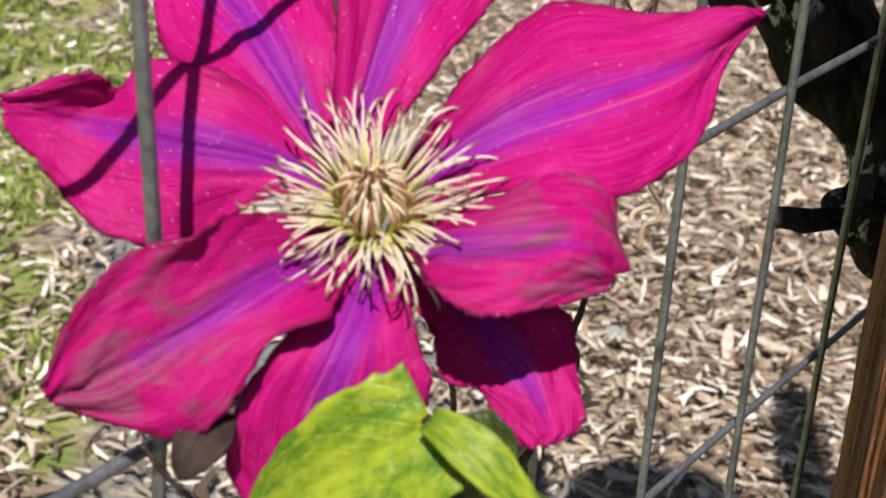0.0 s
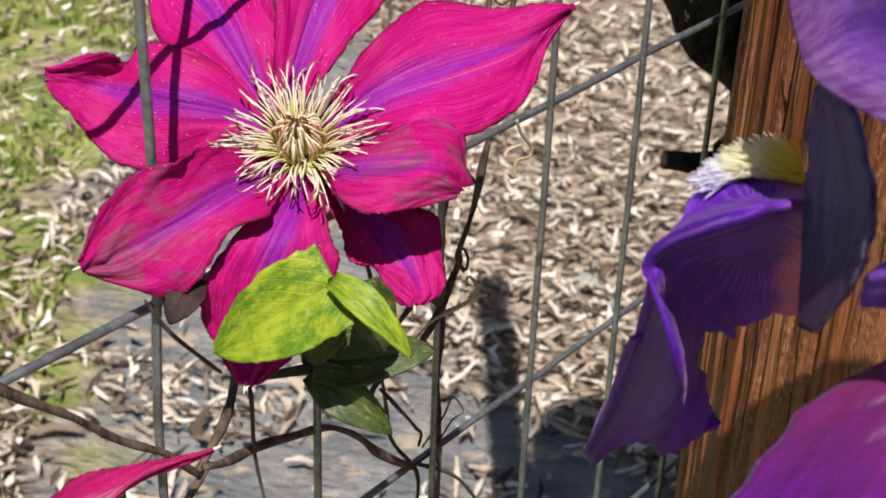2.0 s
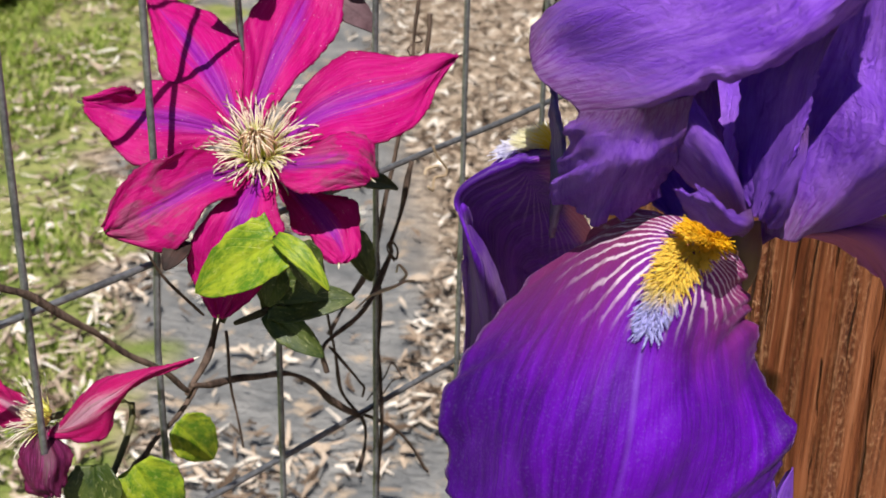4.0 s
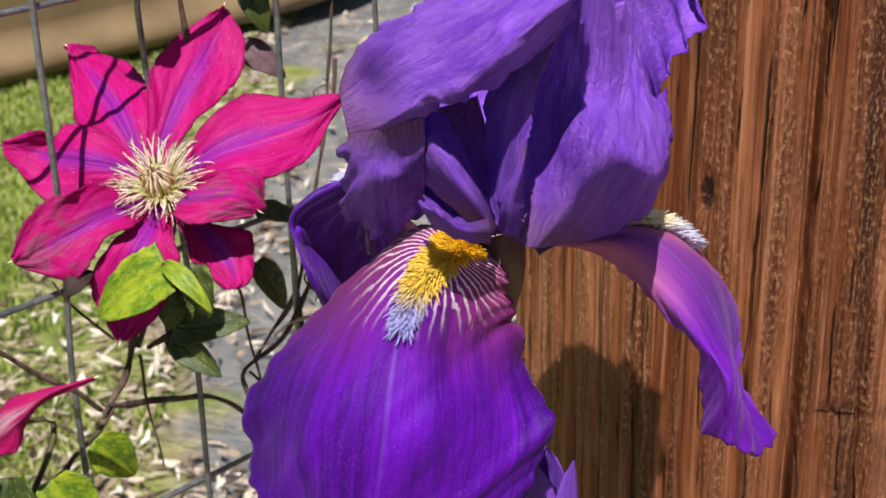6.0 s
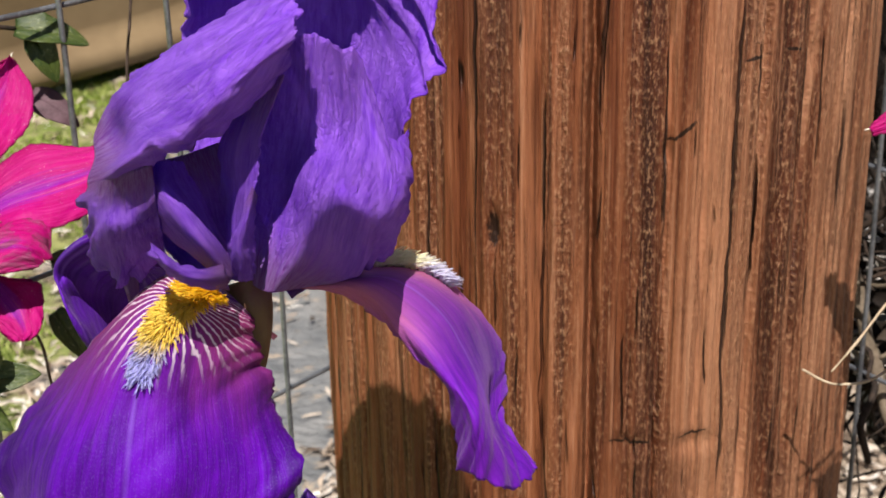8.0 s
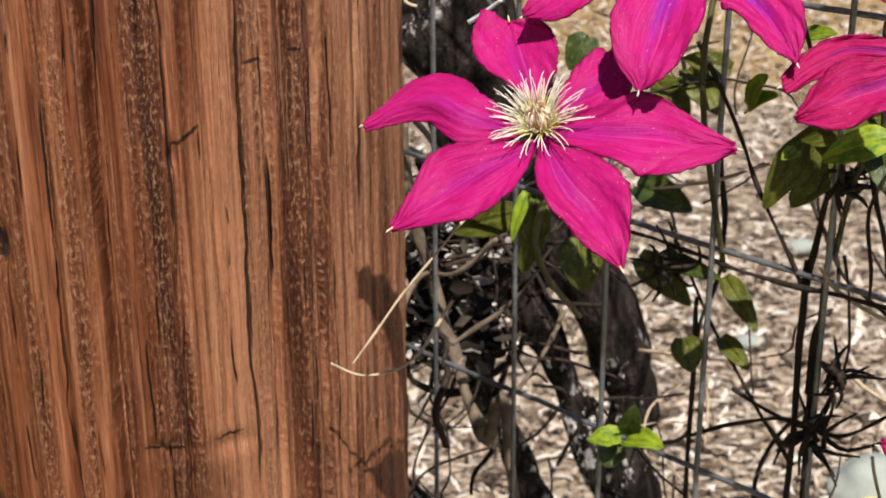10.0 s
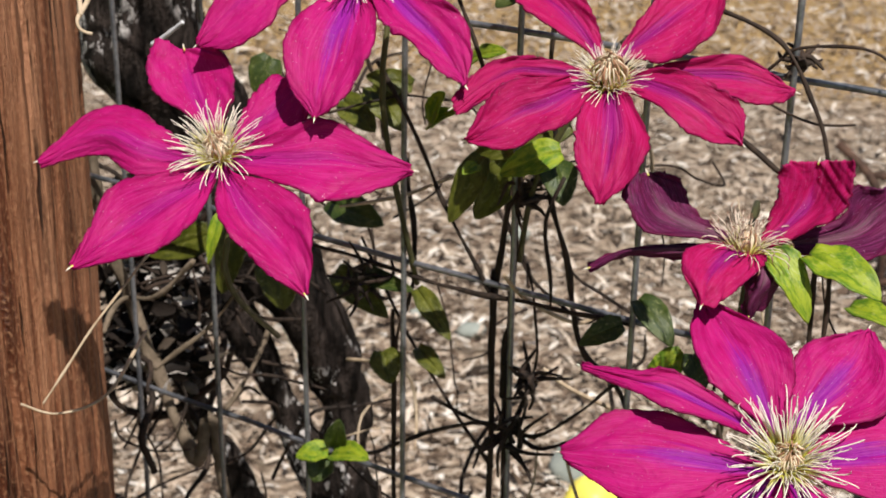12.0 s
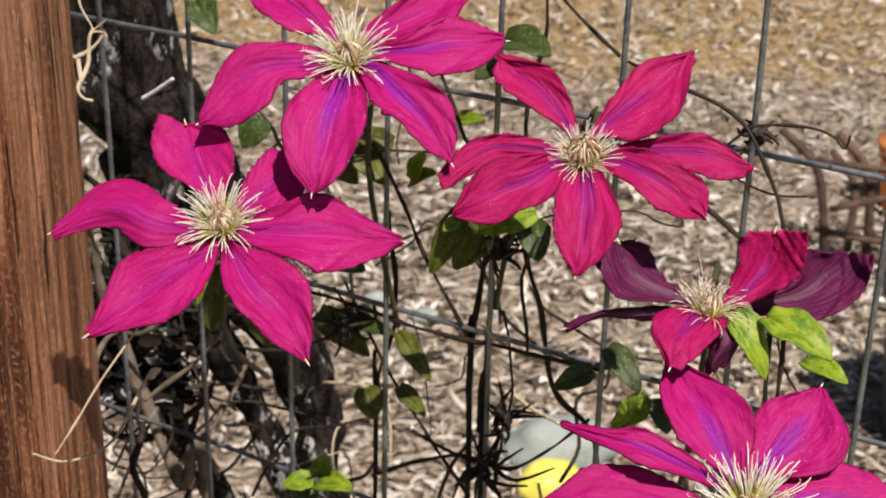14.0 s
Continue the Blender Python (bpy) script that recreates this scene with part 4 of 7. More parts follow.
CRIMSON_D = [
    [(6.0, 4.3, 0.0), (20.2, 0.7, 7.0), (32.1, -4.4, 7.0), (41.7, -10.9, 4.0), (42.3, -18.3, -2.0)],
    [(5.1, 1.8, 0.0), (18.7, -5.7, 4.0), (28.5, -11.2, 3.0), (35.4, -16.2, 1.0), (42.0, -19.0, -3.0)],
    [(3.8, -1.8, 0.0), (16.7, -13.2, 4.0), (25.0, -19.6, 3.0), (32.8, -21.6, 0.0), (41.3, -19.3, -3.0)],
]
CRIMSON_E = [
    [(4.4, -1.8, 0.0), (13.0, -22.7, 5.0), (12.7, -33.2, 4.0), (7.4, -40.3, 0.0), (0.8, -43.1, -4.0)],
    [(0.5, -1.6, 0.0), (2.4, -19.4, 2.0), (2.1, -29.9, 1.0), (0.9, -38.7, 0.0), (0.1, -43.8, -4.0)],
    [(-3.4, -1.9, 0.0), (-8.4, -17.6, 5.0), (-8.7, -30.4, 4.0), (-5.0, -39.1, 0.0), (-0.5, -43.4, -4.0)],
]
CRIMSON_F = [
    [(-3.3, -2.8, 0.0), (-10.5, -20.5, 5.0), (-18.2, -24.1, 3.0), (-29.2, -28.7, 0.0), (-41.5, -25.7, -3.0)],
    [(-5.4, -0.1, 0.0), (-17.2, -11.9, 4.0), (-26.4, -16.5, 3.0), (-34.7, -21.6, 1.0), (-42.7, -24.0, -3.0)],
    [(-6.5, 2.1, 0.0), (-19.5, -7.1, 9.0), (-30.8, -9.1, 9.0), (-38.1, -14.6, 4.0), (-42.8, -22.6, -2.0)],
]
CRIMSON_G = [
    [(-6.5, 2.3, -3.0), (-20.1, 0.8, -3.0), (-29.8, -1.3, -3.0), (-39.2, -6.6, -5.0), (-47.4, -13.3, -5.0)],
    [(-6.6, 4.2, -3.0), (-21.3, 3.6, -1.0), (-31.2, 3.6, -2.0), (-40.5, -2.4, -3.0), (-49.1, -10.2, -5.0)],
    [(-6.7, 6.1, -3.0), (-22.6, 7.4, 1.0), (-32.9, 7.6, 0.0), (-42.6, 3.9, -3.0), (-49.6, -7.2, -5.0)],
]
LOW_A = [
    [(-7.0, 10.8, 0.0), (-23.3, 22.3, 6.0), (-29.8, 36.3, 6.0), (-27.4, 52.2, 1.0)],
    [(-4.3, 12.0, 0.0), (-12.0, 27.4, 2.0), (-18.4, 39.7, 1.0), (-26.1, 53.7, 0.0)],
    [(-1.6, 12.2, 0.0), (1.6, 26.8, 6.0), (-3.4, 38.6, 6.0), (-23.6, 52.3, 1.0)],
]
LOW_B = [
    [(-1.1, 12.3, 0.0), (0.1, 29.2, 5.0), (5.8, 37.7, 6.0), (21.2, 44.6, 2.0)],
    [(2.0, 11.6, 0.0), (13.8, 27.7, 1.0), (19.8, 36.3, 1.0), (23.7, 46.2, 1.0)],
    [(3.8, 9.8, 0.0), (25.8, 15.1, 5.0), (31.6, 27.4, 6.0), (24.9, 44.5, 2.0)],
]
LOW_C = [
    [(-7.2, 6.1, 2.0), (-30.5, 8.1, 10.0), (-45.0, 14.6, 8.0), (-60.7, 23.8, 2.0)],
    [(-7.2, 7.6, 2.0), (-32.4, 15.7, 8.0), (-45.2, 19.1, 7.0), (-61.5, 25.2, 2.0)],
    [(-7.3, 9.6, 2.0), (-32.7, 21.5, 10.0), (-45.4, 22.1, 8.0), (-61.2, 25.8, 2.0)],
]
LOW_D = [
    [(-8.6, -4.7, -2.0), (-27.4, -14.7, 1.0), (-43.2, -16.8, 0.0), (-63.3, -4.3, -4.0)],
    [(-8.6, -2.1, -2.0), (-31.4, -1.5, 1.0), (-47.6, -1.1, 0.0), (-65.4, -1.0, -4.0)],
    [(-8.7, 1.5, -2.0), (-32.1, 11.7, 1.0), (-50.3, 12.1, 0.0), (-64.3, 1.3, -4.0)],
]
FADING_A = [
    [(-2.4, 3.1, 1.8), (-18.1, 11.0, 4.1), (-28.7, 17.7, 6.3), (-30.2, 26.6, 13.1), (-25.6, 32.1, 17.6)],
    [(-2.1, 3.7, 3.0), (-10.3, 14.1, 4.6), (-15.3, 22.5, 7.0), (-17.1, 27.8, 12.6), (-17.6, 31.4, 17.0)],
    [(-1.7, 4.4, 4.3), (-4.2, 14.9, 4.2), (-5.8, 21.4, 7.5), (-6.6, 26.7, 14.1), (-11.8, 29.9, 17.0)],
]
FADING_B = [
    [(5.1, -3.7, 0.2), (-1.3, -9.9, 1.0), (-14.9, -13.5, -2.4), (-25.6, -13.5, -5.6)],
    [(-0.1, 1.2, 1.6), (-14.8, -4.7, 1.8), (-24.4, -10.0, 0.5), (-28.6, -13.5, -4.9)],
    [(-4.0, 4.2, 1.6), (-18.9, 5.2, 3.3), (-27.5, -1.4, 1.2), (-28.1, -11.3, -5.3)],
]
FADING_C = [
    [(5.5, -0.5, 5.2), (9.4, 0.7, 15.0), (10.8, 2.3, 22.8), (10.8, 3.0, 27.8)],
    [(6.7, -2.5, 3.7), (20.4, -1.7, 11.2), (25.3, -0.3, 18.4), (25.2, 0.3, 27.2)],
    [(8.0, -4.3, 2.5), (20.5, -15.6, 16.2), (23.3, -14.8, 24.4), (27.0, -11.6, 32.7)],
]
FADING_D = [
    [(10.8, 0.9, 0.6), (36.1, -3.2, 5.6), (42.1, 0.8, 13.6), (46.5, -1.4, 15.2)],
    [(10.6, 0.5, -0.2), (41.4, -5.1, 0.6), (52.9, -6.0, 7.6), (58.7, -7.8, 15.1)],
    [(10.3, -0.2, -1.4), (35.5, -17.1, -2.3), (52.9, -21.1, 6.6), (61.1, -16.6, 17.6)],
]
FADING_E = [
    [(-3.6, 6.2, -3.2), (-17.9, 17.5, -6.7), (-26.4, 25.5, -8.7), (-35.6, 31.2, -14.5)],
    [(-4.6, 5.8, -0.8), (-19.9, 16.1, -2.7), (-28.5, 23.7, -5.3), (-37.2, 30.5, -13.2)],
    [(-3.0, 7.6, -0.6), (-17.0, 19.4, -3.1), (-25.8, 26.7, -6.3), (-35.6, 31.8, -13.7)],
]
FADING_F = [
    [(10.2, -3.1, -1.6), (11.5, -8.7, -8.0), (4.5, -8.7, -15.4), (-0.2, -8.1, -19.6)],
    [(3.5, -2.6, 0.0), (0.7, -9.5, -4.4), (-3.4, -10.8, -10.6), (-3.5, -10.1, -17.8)],
    [(2.9, 1.8, -2.4), (1.3, -1.8, -9.2), (-1.3, -4.2, -15.3), (-1.7, -6.9, -19.5)],
]


STAMENS = {}


def stamen_meshes(key, mat):
    """A few stamens of unit length that lean along +x from the flower's axis."""
    if key in STAMENS:
        return STAMENS[key]
    rng = random.Random(7 if key == "old" else 8)
    out = []
    for q in range(12):
        up = rng.uniform(0.25, 0.7)
        curl = rng.uniform(-0.6, 0.75) if key == "old" else rng.uniform(-0.05, 0.60)
        sway = rng.uniform(-0.22, 0.22) * (1 if key == "old" else 0.6)
        pts = [(0, 0, 0), (0.25, sway * 0.15, up * 0.42), (0.52, sway * 0.5, up * 0.74), (0.78, sway, up * (0.88 + 0.2 * curl)), (0.93, sway * 1.4 + 0.05 * curl, up * (0.9 + 0.55 * curl)), (1.0 - 0.10 * abs(curl), sway * 1.8 + 0.1 * curl, up * (0.9 + curl))]
        radii = [0.016, 0.020, 0.018, 0.012, 0.020, 0.007] if key == "old" else [0.016, 0.017, 0.014, 0.011, 0.013, 0.006]
        v, f, u = tube_data(pts, radii, sides=5, smooth_steps=3)
        ob = mesh_ob("stamen_pattern", v, f, mat, uvs=u)
        out.append(ob.data)
        bpy.data.objects.remove(ob)
    STAMENS[key] = out
    return out


def build_pistil(flower, radius, height, seed):
    """A tight upright tuft of styles with ragged feathery ends."""
    rng = random.Random(seed)
    parts = []
    for q in range(80):
        a = rng.uniform(0, 6.283)
        r0 = radius * math.sqrt(rng.random())
        twist = rng.uniform(-0.35, 0.35)
        top = height * rng.uniform(0.85, 1.1) * (1.05 - 0.25 * (r0 / radius) ** 2)
        def at(f, k, z):
            return (r0 * k * math.cos(a + twist * f), r0 * k * math.sin(a + twist * f), z)
        p = [at(0, 0.75, 0), at(0.4, 1.0, top * 0.45), at(0.8, 0.98, top * 0.8), at(1.0, 0.55 + rng.uniform(-0.1, 0.15), top * 1.04)]
        parts.append(tube_data(p, [radius * 0.075, radius * 0.075, radius * 0.062, radius * 0.025], sides=5, smooth_steps=3))
    v, f, u = joined(parts)
    mesh_ob("pistil", v, f, M_PISTIL, flower, u, label="tuft of striped brown and cream styles")


def clematis(label, center, normal, petals, petal_mat=None, fresh=True, stamen_len=0.017, open_=0.55, count=72, seed=1, stalk=None, ruffle=0.07, mats=None, cone=1.0, sheets=None):
    """petals: bearing of the tip in degrees, length, half widths to the left and right, height of the tip and of the middle over the base, in mm."""
    flower = new("clematis_flower")
    flower.empty_display_size = 0.02
    flower.matrix_world = frame_of(center, normal)
    tagged(flower, label, "flower", "clematis flowers")
    rng = random.Random(seed)
    for q, (ang, ln, wl, wr, tip, mid) in enumerate(petals):
        a = radians(ang)
        d = Vector((math.cos(a), math.sin(a), 0))
        e = Vector((-d.y, d.x, 0)) * (rng.uniform(-0.05, 0.05) * ln * 1e-3)
        ln, tip, mid = ln * 1e-3, tip * 1e-3, mid * 1e-3
        z = Vector((0, 0, 1))
        low = -0.0015 - 0.0012 * (q % 2)
        ctrl = [d * 0.003 + z * (low - 0.002), d * (ln * 0.36) + z * (low + mid) + e, d * (ln * 0.70) + z * (low + mid * 0.8 + tip * 0.4) + e, d * ln + z * (low + tip)]
        ob = blade("petal", ctrl, wl * 1e-3, wr * 1e-3, (0, 0, 1), (0, 0, 1), (mats or {}).get(q, petal_mat or M_PETAL), flower, base=0.16, peak=rng.uniform(0.48, 0.58), blunt=rng.uniform(1.5, 1.9), point=0.95,
              cup=rng.uniform(-0.25, 0.35), ruffle=ruffle * rng.uniform(1.0, 1.9), waves=rng.uniform(2.8, 4.6), seed=seed * 11 + q, groove=0.14, teeth=0.09, roll=rng.uniform(-0.4, 0.4), nu=16, nv=36)
        pip = [ctrl[3] - d * 0.001, ctrl[3] + d * 0.0012 + z * 0.0004, ctrl[3] + d * 0.0030 + z * rng.uniform(-0.001, 0.001)]
        tube("petal_tip", pip, [0.0006, 0.0004, 0.0001], M_STAMEN_W, flower, sides=5, smooth_steps=2)
    for q, ribs in enumerate(sheets or []):
        ribs = [[Vector(r[0]) * 0.00035 - Vector((0, 0, 0.002))] + [Vector(p) * 0.001 for p in r] for r in ribs]
        lofted("petal", ribs, (mats or {}).get(q, petal_mat or M_PETAL), flower, 44, 60, 0.0011, 5.5, 0.00015, 0.0008, seed * 11 + q, 0.0006, groove=0.0011, ridges=0.00045)
        end = ribs[1][-1]
        way = (end - ribs[1][-3]).normalized()
        tube("petal_tip", [end - way * 0.001, end + way * 0.0008, end + way * 0.002], [0.0004, 0.0003, 0.0001], M_STAMEN_W, flower, sides=5, smooth_steps=2)
    meshes = stamen_meshes("fresh" if fresh else "old", M_STAMEN_W if fresh else M_STAMEN)
    for q in range(count):
        ring = q / count
        a = q * 2.399963 + rng.uniform(-0.2, 0.2)
        tilt = (0.95 - ring) * open_ * 85 + rng.uniform(-7, 9)
        ln = stamen_len * rng.uniform(0.82, 1.12) * (0.72 + 0.28 * ring)
        ob = new("stamen", meshes[rng.randrange(len(meshes))])
        ob.parent = flower
        ob.matrix_basis = Matrix.Rotation(a, 4, "Z") @ Matrix.Translation((0.0026 * cone + 0.0016 * ring, 0, 0.001)) @ Matrix.Rotation(-radians(tilt), 4, "Y") @ Matrix.Rotation(rng.uniform(-0.6, 0.6), 4, "X") @ Matrix.Scale(ln, 4)
    build_pistil(flower, 0.0042 * cone, 0.0085 * cone, seed)
    if stalk:
        inv = flower.matrix_world.inverted()
        tube("flower_stalk", [inv @ Vector(p) for p in stalk], 0.0012, M_GREEN, flower, sides=7)
    return flower


def leaf(name, root, tip, normal, half, mat, label, bend=0.15, heart=0.55, seed=1, stalk=None, group="clematis leaves", parent=None, roll=0.0):
    """One leaf blade with a short stalk, as a thing."""
    root, tip, normal = Vector(root), Vector(tip), Vector(normal).normalized()
    ob = thing(name, tuple(root), label, "leaf", group) if parent is None else parent
    way = tip - root
    up = normal * way.length * bend
    blade("leaf_blade", [root, root + way * 0.3 + up, root + way * 0.7 + up * 0.8, tip], half, half * 0.92, normal, normal, mat, ob, base=heart, peak=0.34, blunt=1.35, cup=0.25, ruffle=0.10, waves=4, seed=seed, groove=0.14, teeth=0.07, nu=10, nv=22, roll=roll)
    if stalk:
        tube("leaf_stalk", [root, *stalk], 0.0009, M_STEM, ob, sides=6)
    return ob


# ---------------------------------------------------------------- bearded iris
# Each petal is a smooth sheet through a few ribs that run from its claw to its rim.
# the standard that arches over the front
STANDARD_FRONT = [
    [(-0.0869, -0.1660, 1.0211), (-0.0740, -0.1800, 1.0295), (-0.0632, -0.1820, 1.0343), (-0.0572, -0.1780, 1.0366), (-0.0477, -0.1790, 1.0432), (-0.0304, -0.1800, 1.0581)],
    [(-0.0900, -0.1600, 1.0220), (-0.0722, -0.1820, 1.0340), (-0.0607, -0.1880, 1.0422), (-0.0511, -0.1910, 1.0456), (-0.0421, -0.1920, 1.0534), (-0.0278, -0.1830, 1.0661)],
    [(-0.1026, -0.1300, 1.0168), (-0.0917, -0.1340, 1.0231), (-0.0730, -0.1660, 1.0400), (-0.0565, -0.1790, 1.0509), (-0.0451, -0.1810, 1.0589), (-0.0304, -0.1730, 1.0698)],
    [(-0.1065, -0.1210, 1.0197), (-0.0994, -0.1240, 1.0289), (-0.0822, -0.1450, 1.0423), (-0.0655, -0.1560, 1.0529), (-0.0507, -0.1600, 1.0618), (-0.0355, -0.1560, 1.0717)],
    [(-0.1085, -0.1100, 1.0227), (-0.1010, -0.1140, 1.0316), (-0.0886, -0.1220, 1.0408), (-0.0728, -0.1300, 1.0504), (-0.0564, -0.1340, 1.0605), (-0.0411, -0.1400, 1.0710)],
]
# the hollow standard at the side
STANDARD_SIDE = [
    [(-0.0460, -0.1700, 1.0016), (-0.0485, -0.1640, 1.0146), (-0.0487, -0.1600, 1.0272), (-0.0469, -0.1590, 1.0407), (-0.0429, -0.1600, 1.0538)],
    [(-0.0425, -0.1730, 1.0017), (-0.0402, -0.1660, 1.0133), (-0.0387, -0.1600, 1.0252), (-0.0357, -0.1600, 1.0404), (-0.0322, -0.1630, 1.0610)],
    [(-0.0398, -0.1730, 1.0017), (-0.0321, -0.1750, 1.0144), (-0.0260, -0.1800, 1.0303), (-0.0284, -0.1600, 1.0348), (-0.0272, -0.1580, 1.0567)],
    [(-0.0386, -0.1640, 0.9987), (-0.0290, -0.1650, 1.0073), (-0.0168, -0.1900, 1.0330), (-0.0231, -0.1520, 1.0318), (-0.0259, -0.1420, 1.0492)],
    [(-0.0365, -0.1520, 0.9947), (-0.0282, -0.1500, 0.9967), (-0.0134, -0.1800, 1.0223), (-0.0152, -0.1580, 1.0228), (-0.0208, -0.1380, 1.0293)],
    [(-0.0352, -0.1450, 0.9930), (-0.0308, -0.1420, 0.9928), (-0.0189, -0.1460, 1.0033), (-0.0155, -0.1400, 1.0174), (-0.0180, -0.1280, 1.0274)],
]
# the standard behind
STANDARD_BACK = [
    [(-0.0637, -0.1291, 0.9848), (-0.0863, -0.0967, 0.9957), (-0.0954, -0.0862, 1.0224), (-0.0905, -0.0916, 1.0419), (-0.0851, -0.0988, 1.0561)],
    [(-0.0608, -0.1284, 0.9847), (-0.0739, -0.0869, 0.9983), (-0.0767, -0.0747, 1.0250), (-0.0733, -0.0783, 1.0491), (-0.0652, -0.0945, 1.0664)],
    [(-0.0579, -0.1277, 0.9847), (-0.0541, -0.0919, 1.0012), (-0.0495, -0.0830, 1.0286), (-0.0453, -0.0867, 1.0518), (-0.0416, -0.1034, 1.0701)],
    [(-0.0558, -0.1297, 0.9841), (-0.0397, -0.1049, 1.0017), (-0.0310, -0.1027, 1.0239), (-0.0254, -0.1018, 1.0438), (-0.0246, -0.1078, 1.0627)],
    [(-0.0535, -0.1325, 0.9839), (-0.0294, -0.1169, 1.0067), (-0.0169, -0.1265, 1.0302), (-0.0132, -0.1218, 1.0421), (-0.0139, -0.1105, 1.0580)],
]
# rolled lower lobe of the arching standard
ROLLED_LOBE = [
    [(-0.0875, -0.1650, 1.0223), (-0.0904, -0.1660, 1.0187), (-0.0911, -0.1600, 1.0102), (-0.0938, -0.1560, 1.0025), (-0.0936, -0.1520, 0.9948)],
    [(-0.0760, -0.1800, 1.0296), (-0.0784, -0.1780, 1.0227), (-0.0787, -0.1780, 1.0172), (-0.0816, -0.1720, 1.0083), (-0.0838, -0.1630, 0.9964)],
    [(-0.0691, -0.1840, 1.0330), (-0.0715, -0.1800, 1.0240), (-0.0722, -0.1800, 1.0178), (-0.0751, -0.1730, 1.0085), (-0.0771, -0.1650, 0.9993)],
    [(-0.0632, -0.1820, 1.0346), (-0.0648, -0.1780, 1.0238), (-0.0671, -0.1720, 1.0146), (-0.0693, -0.1660, 1.0071), (-0.0711, -0.1600, 1.0016)],
]
# folded style arm
STYLE = [
    [(-0.0522, -0.1700, 1.0017), (-0.0603, -0.1720, 1.0102), (-0.0670, -0.1720, 1.0160), (-0.0711, -0.1700, 1.0219), (-0.0722, -0.1660, 1.0271)],
    [(-0.0503, -0.1740, 1.0049), (-0.0532, -0.1810, 1.0164), (-0.0583, -0.1810, 1.0241), (-0.0633, -0.1780, 1.0287), (-0.0678, -0.1680, 1.0303)],
    [(-0.0512, -0.1680, 1.0031), (-0.0537, -0.1680, 1.0107), (-0.0585, -0.1650, 1.0184), (-0.0624, -0.1630, 1.0237), (-0.0656, -0.1600, 1.0276)],
]
# its turned-up lip
STYLE_LIP = [
    [(-0.0498, -0.1780, 1.0101), (-0.0521, -0.1860, 1.0120), (-0.0541, -0.1910, 1.0151), (-0.0570, -0.1940, 1.0182), (-0.0601, -0.1930, 1.0200)],
    [(-0.0489, -0.1800, 1.0075), (-0.0509, -0.1900, 1.0113), (-0.0534, -0.1950, 1.0144), (-0.0560, -0.1970, 1.0177), (-0.0604, -0.1930, 1.0184)],
    [(-0.0506, -0.1740, 1.0019), (-0.0547, -0.1800, 1.0049), (-0.0590, -0.1830, 1.0076), (-0.0626, -0.1820, 1.0102), (-0.0648, -0.1820, 1.0144)],
]
# lobe of the arching standard that hangs into the throat
BLADE_LOBE = [
    [(-0.0477, -0.1620, 1.0468), (-0.0541, -0.1630, 1.0346), (-0.0547, -0.1640, 1.0225), (-0.0533, -0.1670, 1.0139), (-0.0492, -0.1720, 1.0063)],
    [(-0.0416, -0.1680, 1.0507), (-0.0456, -0.1740, 1.0386), (-0.0464, -0.1760, 1.0273), (-0.0473, -0.1750, 1.0174), (-0.0476, -0.1740, 1.0066)],
    [(-0.0353, -0.1700, 1.0529), (-0.0397, -0.1740, 1.0403), (-0.0408, -0.1770, 1.0314), (-0.0421, -0.1780, 1.0230), (-0.0449, -0.1760, 1.0070)],
]
# lobe of the arching standard that hangs into the throat
INNER_WALL = [
    [(-0.0790, -0.1500, 1.0231), (-0.0816, -0.1460, 1.0127), (-0.0797, -0.1460, 1.0022), (-0.0678, -0.1580, 0.9974)],
    [(-0.0694, -0.1480, 1.0254), (-0.0691, -0.1430, 1.0127), (-0.0658, -0.1450, 1.0031), (-0.0586, -0.1600, 0.9984)],
    [(-0.0607, -0.1480, 1.0289), (-0.0580, -0.1460, 1.0146), (-0.0562, -0.1500, 1.0058), (-0.0518, -0.1630, 0.9995)],
]
# turned edge of the hollow standard
FOLD = [
    [(-0.0408, -0.1800, 1.0302), (-0.0426, -0.1840, 1.0245), (-0.0458, -0.1840, 1.0162), (-0.0470, -0.1780, 1.0076)],
    [(-0.0407, -0.1800, 1.0292), (-0.0407, -0.1860, 1.0247), (-0.0425, -0.1860, 1.0167), (-0.0444, -0.1800, 1.0073)],
    [(-0.0415, -0.1760, 1.0264), (-0.0415, -0.1800, 1.0218), (-0.0415, -0.1800, 1.0151), (-0.0441, -0.1770, 1.0066)],
]
# narrow dark arm beside the drooping fall
DARK_ARM = [
    [(-0.0987, -0.1220, 0.9714), (-0.0998, -0.1180, 0.9826), (-0.1009, -0.1140, 0.9952), (-0.1018, -0.1120, 1.0063), (-0.1005, -0.1120, 1.0112)],
    [(-0.0980, -0.1260, 0.9734), (-0.0964, -0.1300, 0.9881), (-0.0969, -0.1300, 1.0004), (-0.0997, -0.1240, 1.0116), (-0.1003, -0.1140, 1.0122)],
    [(-0.0971, -0.1300, 0.9754), (-0.0936, -0.1410, 0.9931), (-0.0938, -0.1430, 1.0044), (-0.0982, -0.1360, 1.0163), (-0.1001, -0.1160, 1.0128)],
]
